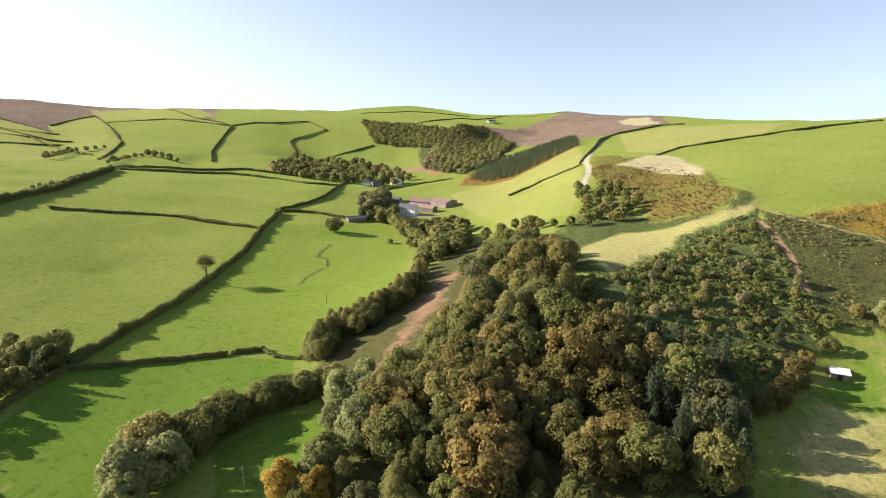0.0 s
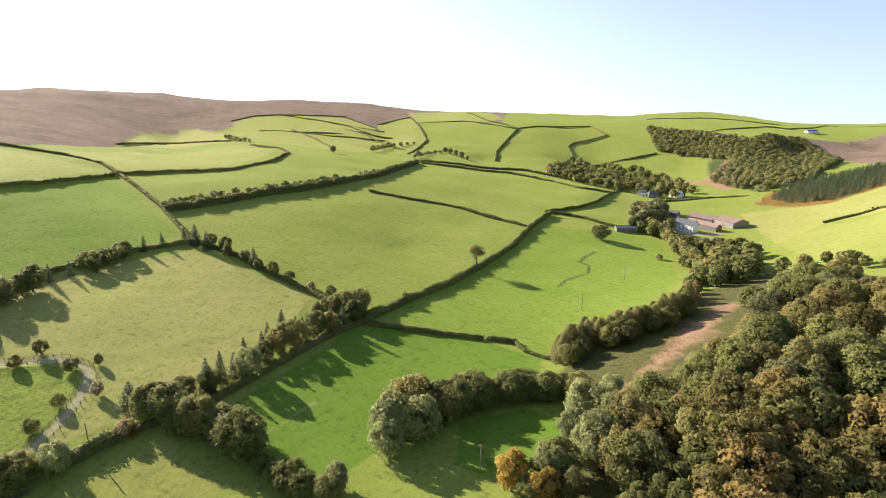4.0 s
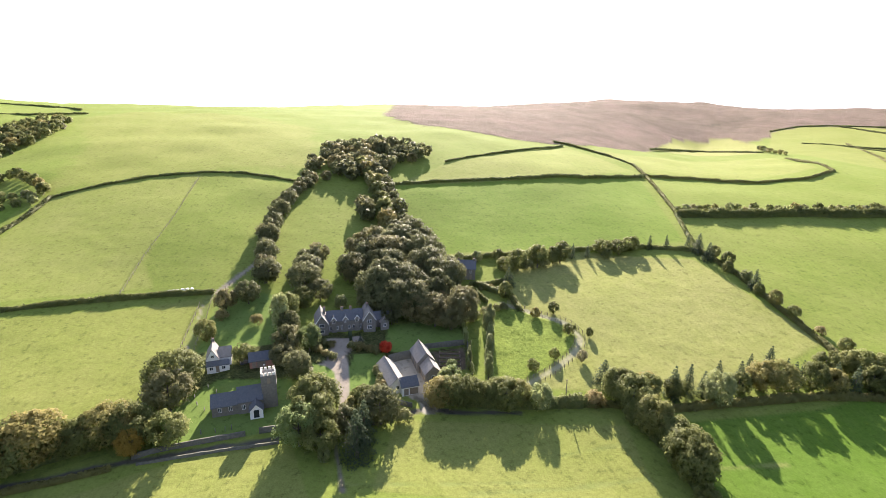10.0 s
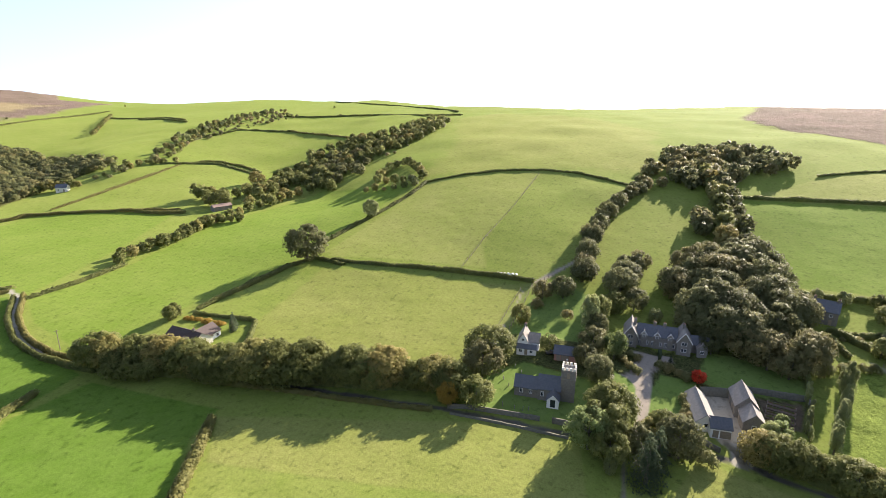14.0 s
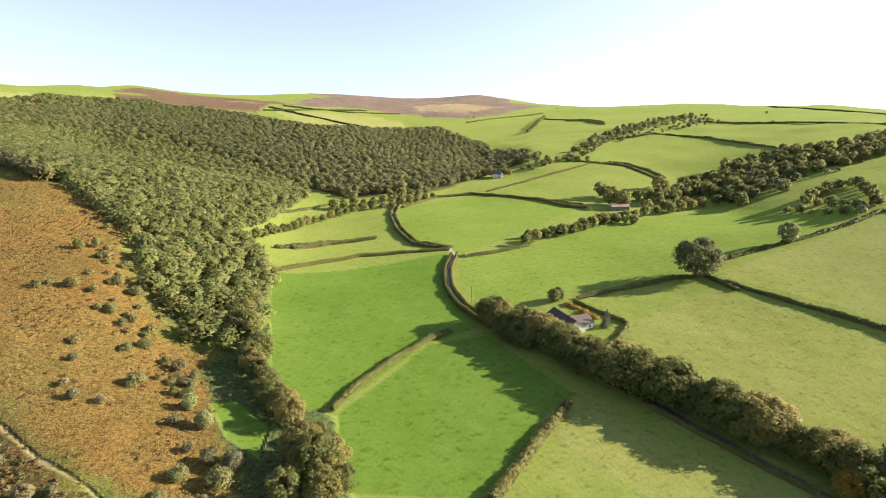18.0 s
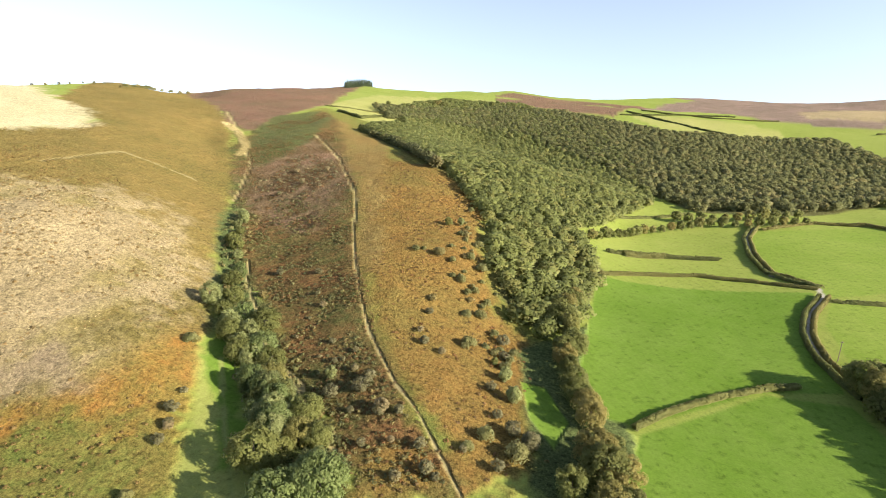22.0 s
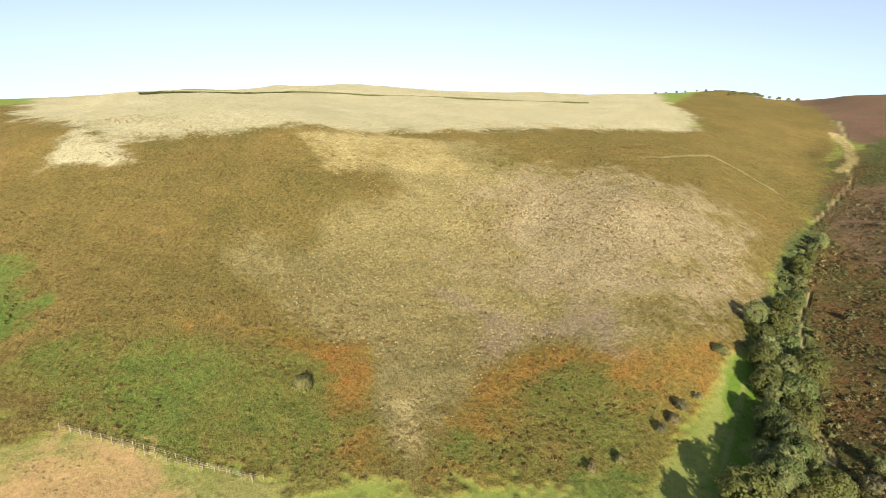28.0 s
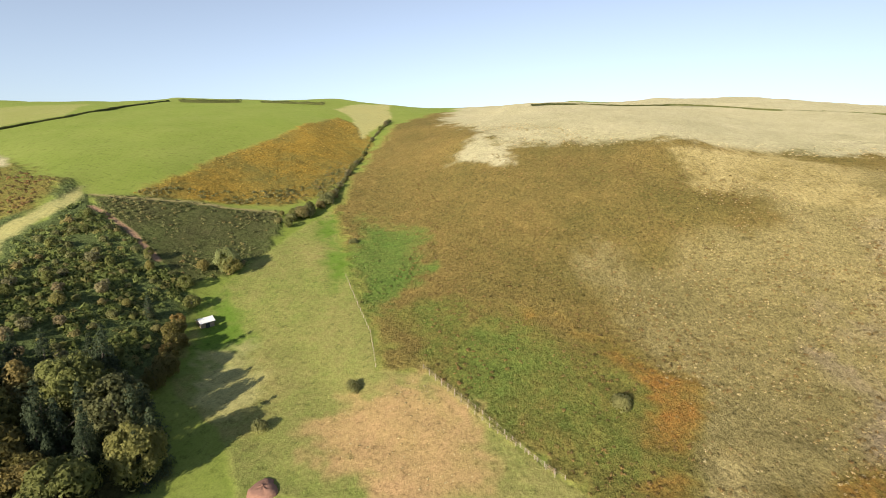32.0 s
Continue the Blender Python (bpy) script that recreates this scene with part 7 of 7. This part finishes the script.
def fence(line, step=2.6):
    """Timber posts with two rails of wire."""
    p = along(line, step)
    root = new("fence")
    x0, y0 = p[0]
    root.matrix_basis = Matrix.Translation((x0, y0, 0))
    tagged(root, "grey timber post and wire field fence", "fence", "field fences")
    me = None
    for x, y in p:
        z = height(x, y)
        if me is None:
            ob = box("post", -0.07, 0.07, -0.07, 0.07, -0.5, 1.25, TIMBER, root)
            me = ob.data
        else:
            ob = part("post", me, root)
        ob.matrix_basis = Matrix.Translation((x - x0, y - y0, z))
    for h in (0.55, 1.05):
        pts, fs = [], []
        for k, (x, y) in enumerate(p):
            z = height(x, y) + h
            pts += [(x - x0, y - y0, z - 0.03), (x - x0 + 0.03, y - y0 + 0.03, z), (x - x0, y - y0, z + 0.03)]
            if k:
                b = 3 * k
                fs += [(b - 3, b - 2, b + 1, b), (b - 2, b - 1, b + 2, b + 1), (b - 1, b - 3, b, b + 2)]
        solid("wire", pts, fs, TIMBER, root)


def pole(x, y, tall=7.5):
    root = new("utility_pole")
    root.matrix_basis = Matrix.Translation((x, y, height(x, y)))
    tagged(root, "tall thin brown wooden utility pole in the field", "pole", "utility poles")
    v, f = [], []
    for z, r in ((-0.8, 0.16), (tall, 0.11)):
        v += [(r * math.cos(k * 1.0472), r * math.sin(k * 1.0472), z) for k in range(6)]
    f = [(k, (k + 1) % 6, 6 + (k + 1) % 6, 6 + k) for k in range(6)] + [tuple(range(6, 12))]
    solid("mast", v, f, TIMBER, root)
    box("cross_arm", -0.7, 0.7, -0.16, -0.06, tall - 0.5, tall - 0.38, TIMBER, root)


def raised_bed(x, y):
    """A timber-edged bed of dug earth with rows of greens."""
    root = new("raised_bed")
    root.matrix_basis = pose(x, y, height(x, y), 0, 0, 84)
    tagged(root, "timber-edged vegetable bed with rows of greens", "garden bed", "vegetable beds")
    for q in (-0.65, 0.55):
        box("edging_board", -3.5, 3.5, q, q + 0.1, -0.3, 0.35, TIMBER, root)
    for q in (-3.6, 3.5):
        box("edging_board", q, q + 0.1, -0.65, 0.65, -0.3, 0.35, TIMBER, root)
    box("soil", -3.5, 3.5, -0.55, 0.55, -0.3, 0.27, EARTH, root)
    rng = np.random.default_rng(int(abs(x) * 10))
    c = np.stack([rng.uniform(-3.3, 3.3, 260), rng.choice((-0.3, 0.0, 0.3), 260) + rng.normal(size=260) * 0.06, rng.uniform(0.28, 0.6, 260)], 1)
    v, f = leaf_sprays(rng, c, rng.normal(size=(260, 3)) + (0, 0, 1.2), 0.16)
    part("greens", mesh_from("greens", v, f, LEAF["bramble"]), root)


def gravestone(x, y):
    root = new("gravestone")
    root.matrix_basis = pose(x, y, height(x, y), pick.uniform(-6, 6), pick.uniform(-4, 4), 10 + pick.uniform(-8, 8))
    tagged(root, "grey upright gravestone in the churchyard grass", "gravestone", "gravestones")
    h = pick.uniform(0.8, 1.3)
    pts = [(-0.3, 0, -0.2), (0.3, 0, -0.2), (0.3, 0, h - 0.2), (0.18, 0, h - 0.04), (0, 0, h), (-0.18, 0, h - 0.04), (-0.3, 0, h - 0.2)]
    n = len(pts)
    pts += [(x0, 0.12, z0) for x0, y0, z0 in pts]
    solid("slab", pts, [tuple(range(n)), tuple(range(2 * n - 1, n - 1, -1))] + [(k, (k + 1) % n, n + (k + 1) % n, n + k) for k in range(n)], STONE, root)


def mound(x, y, wide, tall):
    rng = np.random.default_rng(3)
    n, m = 20, 6
    v = []
    for i in range(m + 1):
        for k in range(n):
            a = 6.283 * k / n
            r = wide / 2 * math.sin(i / m * 1.57) * (1 + 0.15 * math.sin(3 * a) + 0.08 * rng.normal())
            v.append((r * math.cos(a), r * math.sin(a), tall * math.cos(i / m * 1.57) * (1 + 0.1 * rng.normal()) - (0.4 if i == m else 0)))
    f = [(i * n + k, i * n + (k + 1) % n, (i + 1) * n + (k + 1) % n, (i + 1) * n + k) for i in range(m) for k in range(n)]
    ob = new("earth_mound", mesh_from("earth_mound", np.array(v), np.array(f), EARTH, smooth=True))
    ob.location = (x, y, height(x, y))
    tagged(ob, "heap of bare reddish-brown earth in the meadow", "mound")


def bale(x, y):
    n = 12
    v = [(-0.6 + 1.2 * s, 0.62 * math.cos(6.283 * k / n), 0.62 + 0.62 * math.sin(6.283 * k / n)) for s in (0, 1) for k in range(n)]
    f = [(k, (k + 1) % n, n + (k + 1) % n, n + k) for k in range(n)] + [tuple(range(n)), tuple(range(2 * n - 1, n - 1, -1))]
    root = new("hay_bale")
    root.matrix_basis = pose(x, y, height(x, y), 0, 0, pick.uniform(0, 180))
    tagged(root, "round white wrapped hay bale beside the hedge", "bale", "wrapped bales")
    solid("wrap", v, f, WHITE, root)


# --- church, manor and yard ---
church([(-132.1, -45.4), (-134.9, -32.4)])
manor([(-177.4, -20.5), (-179.9, -2.0)])
cottage([(-154.6, -53.0), (-156.0, -46.6)])
house([(-156.6, -40.6), (-158.0, -33.6)], 5, 2.4, 4.2, BRICK, SLATE, "long brick outbuilding with a slate roof beside the cottage", 0, "barn")
house([(-220.3, 36.3), (-218.7, 44.5)], 7, 5.0, 8.0, STONE, SLATE, "tall stone house with a slate roof among trees", 2)
house([(-238.1, 66.0), (-237.2, 70.1)], 3, 2.2, 3.0, PALE, GLARE_SLATE, "small pale hut beside the hedge", 0, "barn")
gravestone(-138.6, -51.3)
gravestone(-136.0, -48.6)
gravestone(-142.1, -53.0)
gravestone(-146.7, -50.6)
gravestone(-125.6, -46.5)
gravestone(-126.1, -43.0)
gravestone(-126.5, -40.7)
gravestone(-127.2, -39.2)
gravestone(-144.2, -47.6)

stone_wall([(-116.8, -60.0), (-118.7, -56.2), (-121.3, -47.1), (-124.2, -34.9)], 1.2)
stone_wall([(-124.9, -31.6), (-125.6, -27.2), (-126.0, -20.8)], 1.5)
stone_wall([(-114.6, -58.0), (-116.1, -50.8), (-118.1, -40.2), (-119.2, -32.3), (-120.1, -25.7)], 0.5)
stone_wall([(-160.6, 13.0), (-166.0, 13.6)], 1.6)
stone_wall([(-164.6, 16.0), (-166.0, 31.6), (-148.6, 30.0)], 1.8)
stone_wall([(-134.6, 5.2), (-132.4, 9.6)], 1.4)
for k in range(5):
    raised_bed(-160.8 + 2.5 * k, 24.6 - 0.3 * k)
hedge([(-213.1, 41.5), (-211.9, 48.0), (-212.8, 56.4)], 1.8, 2.0)
hedge([(-206.8, 41.5), (-196.0, 45.0)], 1.8, 1.6)

# --- bungalow and lane ---
house([(-101.3, -163.9), (-102.0, -149.9)], 9, 2.8, 5.6, PALE, BROWN_TILE, "bungalow wing with a brown tiled roof", 1)
house([(-102.9, -150.5), (-116.0, -152.4)], 7, 2.6, 4.8, WHITE, BROWN_TILE, "white bungalow with a brown tiled roof", 0)
stone_wall([(-84.0, -282.1), (-94.7, -272.8), (-100.0, -266.9)], 1.0)
house([(-216, -458), (-221, -452)], 6, 3.4, 5.6, PALE, SLATE, "white cottage in the valley bottom", 1)
house([(-240, -307), (-253, -304)], 5, 2.4, 3.8, STONE, RUST, "long low stone barn among trees", 0, "barn")
fence([(-207.9, -100.8), (-240.3, -103.8), (-287.8, -105.0), (-349, -110)])
fence([(-209.0, -65.3), (-183.2, -62.2), (-163.9, -60.8)])

# --- farm and hamlet ---
house([(-36, 430), (-22, 423)], 8, 5.0, 8.0, WHITE, SLATE, "white farmhouse with several chimneys", 3)
house([(-29, 448), (-7, 434)], 7, 3.2, 5.4, STONE, RUST, "low farm building with a rust-red roof", 0, "barn")
house([(-30, 466), (-11, 459)], 16, 4.0, 6.2, SHEET, RUST, "large farm shed with a rusty brown roof", 0, "barn")
house([(-10, 459), (4, 449)], 18, 4.2, 6.6, SHEET, RUST, "wide brown cattle shed at the farm", 0, "barn")
house([(-51, 480), (-39, 477)], 8, 3.0, 4.6, STONE, SLATE, "dark slate-roofed outbuilding by the trees", 0, "barn")
house([(-70, 387), (-57, 395)], 6, 2.4, 3.6, STONE, SLATE, "row of dark low sheds by the field", 0, "barn")
house([(-87, 573), (-79, 574)], 7, 4.0, 6.6, WHITE, SLATE, "white village house with a slate roof", 1)
house([(-75, 577), (-67, 581)], 7, 4.0, 6.6, STONE, SLATE, "grey village house with a slate roof", 1)
house([(-59, 596), (-48, 590)], 7, 4.4, 7.0, WHITE, SLATE, "white gabled village house", 2)
house([(-113, 607), (-105, 614)], 7, 3.6, 6.0, STONE, SLATE, "stone village house among trees", 1)
house([(-202, 629), (-196, 639)], 8, 4.6, 7.4, BRICK, RUST, "brick house with a reddish roof among trees", 1)
house([(125, 1436), (148, 1480)], 9, 4.0, 6.6, WHITE, SLATE, "distant white farm on the hillside", 1)

# --- meadow ---
shed([(111.0, 132.2), (115.1, 130.7)])
mound(68.6, 68.6, 6.0, 1.1)
fence([(115.7, 52.9), (104.4, 31.1), (97.2, 12.0)])
fence([(159.2, 109.1), (127.3, 78.7), (112.7, 68.0)])
fence([(-137.5, 39.6), (-142.4, 48.8), (-147.6, 57.0), (-153.6, 64.2), (-159.4, 68.7), (-164.9, 70.9), (-172.1, 69.9), (-177.1, 66.5), (-181.4, 61.2), (-187.2, 55.6), (-192.3, 50.6)])
fence([(-139.0, 49.8), (-144.2, 57.8), (-150.9, 65.9), (-157.5, 71.8), (-164.7, 74.6), (-173.4, 73.2), (-178.7, 69.7), (-183.2, 64.0), (-188.9, 58.6), (-194.0, 53.4)])
fence([(-210.5, -62.9), (-219.0, -58.6), (-230.0, -54.0), (-246.2, -46.9)])
fence([(-165.0, -65.2), (-182.3, -66.9), (-200.4, -68.3)])
fence([(117.5, 55.7), (107.7, 34.3), (97.2, 14.2)])
pole(-42.3, 96.8)
pole(-49.8, 215.2)
pole(-42.2, 269.4)
pole(-82.2, -191.6)
pole(-128.8, 54.3)
bale(-211.0, -83.2)
bale(-211.1, -81.5)
bale(-211.2, -79.7)
bale(-211.8, -78.1)
bale(-211.9, -76.4)
bale(-212.0, -74.6)
wing([(-153.8, 2.2), (-139.6, 5.8)], 5.0, 2.6, 4.7, PALE, GLARE_SLATE, "long stable wing with a slate roof pale from painted glare")
wing([(-159.6, 13.8), (-150.4, 15.4)], 5.6, 3.4, 6.4, STONE, GLARE_SLATE, "stone barn wing with a steep pale slate roof")
wing([(-150.2, 16.1), (-144.2, 17.1)], 5.2, 3.0, 5.4, STONE, GLARE_SLATE, "stone barn end with a steep pale slate roof")
wing([(-140.2, 6.5), (-141.4, 11.4)], 4.8, 2.8, 4.6, WHITE, SLATE, "low white gatehouse block with a blue-grey slate roof")
stone_wall([(-156.6, 3.5), (-158.4, 8.0), (-159.2, 12.7)], 3.0)
arch(-173.7, -9.5)
car(-159.2, -37.0, 40, PAINT)
car(-159.6, -42.3, 110, GLASS)
car(-7, 450, 20, PAINT)
car(-12, 441, 60, GLASS)


# ---- tufts of heather, bracken and rough grass ----
def tufts(poly, name, leaf, step, low, high, label):
    """Low uneven growth that nobody could count, as one mesh."""
    rng = np.random.default_rng(len(name) + int(abs(poly[0][0])))
    gx, gy = scatter(poly, step, rng)
    keep = smooth_noise(gx, gy, 9.0, 8) + rng.uniform(-0.3, 0.3, len(gx)) > 0.42
    gx, gy = gx[keep], gy[keep]
    gz = heights(gx, gy)
    n = len(gx)
    k = 22
    size = rng.uniform(low, high, n)
    d = ball_points(rng, n * k)
    d[:, 2] = np.abs(d[:, 2])
    s = np.repeat(size, k)
    c = np.stack([np.repeat(gx, k), np.repeat(gy, k), np.repeat(gz, k)], 1) + d * s[:, None] * (0.95, 0.95, 0.7)
    v, f = leaf_sprays(rng, c, d + rng.normal(size=d.shape) * 0.4, 1.0)
    q = v.reshape(-1, 3, 3)
    q = c[:, None] + (q - c[:, None]) * (s * 0.36)[:, None, None]
    tint = np.repeat(rng.uniform(0, 1, n), k * 3)
    tagged(new(name, mesh_from(name, q.reshape(-1, 3), f, LEAF[leaf], tint, normals=np.repeat(d * (0.8, 0.8, 1.0) + (0, 0, 0.25) + rng.normal(size=d.shape) * 0.25, 3, 0))), label, "shrubs", kind="stuff")


tufts([(235, -297), (305, -431), (293, -522), (129.2, -260.0), (92.0, -184.1), (61.6, -136.4), (36.2, -105.3), (22.9, -91.0), (41.4, -80.2), (61.3, -99.0), (95.0, -128.6), (142.7, -178.7)], "heather_clumps", "heath", 1.7, 0.25, 0.65, "dark heather and gorse clumps on the ridge")
tufts([(119.8, -248.0), (129.1, -321.7), (95.2, -312.0), (57.5, -266.7), (48.8, -206.6), (33.8, -176.8), (20.8, -167.2), (13.2, -142.4), (13.8, -123.3), (4.1, -103.2), (20.3, -92.6), (37.5, -108.7), (65.2, -144.1)], "bracken_clumps", "heath", 2.6, 0.3, 0.7, "rust-brown bracken clumps on the slope")
tufts([(285.5, 144.5), (271.6, -0.4), (298, -251), (172.6, -179.5), (114.9, -108.6), (84.6, -68.2), (88.2, -20.6), (95.2, 8.3), (118.8, 56.2), (163.1, 90.3)], "moor_clumps", "moorgrass", 2.6, 0.25, 0.7, "scattered gorse and heather clumps on the moor")
tufts([(104.7, 216.7), (145.6, 236.9), (124.7, 175.4), (123.3, 153.2), (112.3, 139.9), (96.1, 130.6), (87.4, 139.6), (69.3, 152.3)], "hillside_scrub", "bramble", 2.4, 0.6, 1.7, "dense green bramble and bracken scrub")
tufts([(160.3, 227.6), (182.5, 228.6), (240.9, 250.2), (303, 259), (397, 276), (380, 241), (259.3, 177.0), (207.6, 179.9), (169.8, 213.9)], "gorse_clumps", "gold", 3.2, 0.4, 0.9, "yellow gorse clumps on the hillside")
tufts([(160.0, 226.0), (205.0, 179.0), (234.0, 171.0), (300.0, 196.0), (290.0, 206.0), (236.0, 186.0), (204.0, 206.0), (172.0, 228.0)], "edge_scrub", "bush", 2.4, 0.5, 1.4, "dark green scrub along the foot of the gorse")
tufts([(46.1, 173.7), (59.6, 172.9), (90.0, 198.8), (136.1, 222.7), (128.7, 172.0), (123.4, 154.2), (100.6, 136.8), (79.6, 121.7), (71.3, 142.3), (53.3, 150.1)], "bramble_scrub", "bramble", 2.0, 0.7, 1.9, "dense green scrub covering the hillside")
tufts([(166.5, -195.1), (207.6, -262.1), (165.2, -221.3), (120.0, -159.7), (77.5, -118.7), (46.8, -90.2), (45.8, -78.3), (56.2, -72.8), (83.7, -99.7), (114.8, -128.1)], "combe_scrub", "bush", 3.0, 0.6, 1.6, "green scrub along the stream")
tufts([(150.0, -196.0), (170.0, -250.0), (124.0, -236.0), (87.0, -170.4), (66.9, -135.0), (46.6, -112.8), (25.8, -90.3), (47.4, -82.7), (71.7, -109.5), (102.9, -136.5)], "dark_gorse", "oak_dark", 2.2, 0.3, 0.8, "dark green gorse tufts on the heather ridge")
tufts([(146.8, 238.8), (158.6, 225.4), (200.7, 174.1), (165.4, 150.6), (137.8, 148.2), (123.3, 153.2), (124.7, 175.4)], "slope_scrub", "bush", 2.3, 0.4, 1.0, "green bilberry and heather scrub on the slope")
tufts([(109, 383), (141, 413), (166, 369), (149.2, 263.4), (126.7, 241.5), (105.6, 257.6), (100.9, 331.6)], "bracken_scrub", "heath", 2.6, 0.4, 1.0, "mixed bracken and bramble on the spur")
tufts([(209.8, 134.0), (198.7, 103.5), (174.3, 87.4), (144.8, 81.7), (136.9, 85.7), (159.4, 108.5)], "fern_clumps", "bramble", 2.2, 0.3, 0.7, "green fern patch at the foot of the moor")
tufts([(154.2, -197.9), (176.4, -272.0), (127.4, -236.5), (87.0, -170.4), (66.9, -135.0), (46.6, -112.8), (25.8, -90.3), (47.4, -82.7), (71.7, -109.5), (102.9, -136.5)], "gorse_scrub", "bush", 2.6, 0.3, 0.95, "dark green gorse and heather bushes on the ridge")
tufts([(184.5, -234.3), (222, -331), (190, -331), (124.0, -236.1), (126.7, -212.1), (146.9, -200.5)], "upper_heather", "heath", 3.0, 0.4, 1.1, "rusty heather bushes on the upper ridge")
tufts([(249.3, -10.5), (286.7, -49.3), (248.8, -113.1), (216.0, -167.0), (168.5, -173.2), (146.5, -154.1), (136.1, -102.3), (132.4, -56.0), (100.7, -28.7), (99.6, -15.2), (132.2, -10.4), (177.2, 16.6), (200.5, -7.7)], "pale_tussocks", "pale_grass", 2.2, 0.2, 0.5, "pale dry grass tussocks on the moor")
tufts([(421, 182), (291.2, 94.5), (292.2, 34.3), (325.0, -88.3), (334, -279), (362, -296), (356, -117), (316.7, 30.5), (377, 140)], "straw_tussocks", "pale_grass", 3.2, 0.3, 0.7, "straw-coloured moor grass along the crest")
tufts([(85.1, 72.5), (100.7, 65.1), (113.0, 55.8), (107.4, 42.6), (94.9, 31.8), (87.2, 28.8), (80.1, 41.1), (81.6, 60.4)], "rush_tussocks", "pale_grass", 1.8, 0.15, 0.4, "dry brown rushes in the meadow")
tufts([(208.1, -273.7), (215, -347), (175, -321), (134.7, -261.2), (162.5, -243.1), (187.9, -247.9)], "grey_heather", "thorn", 3.6, 0.5, 1.3, "grey-brown old heather bushes on the upper ridge")
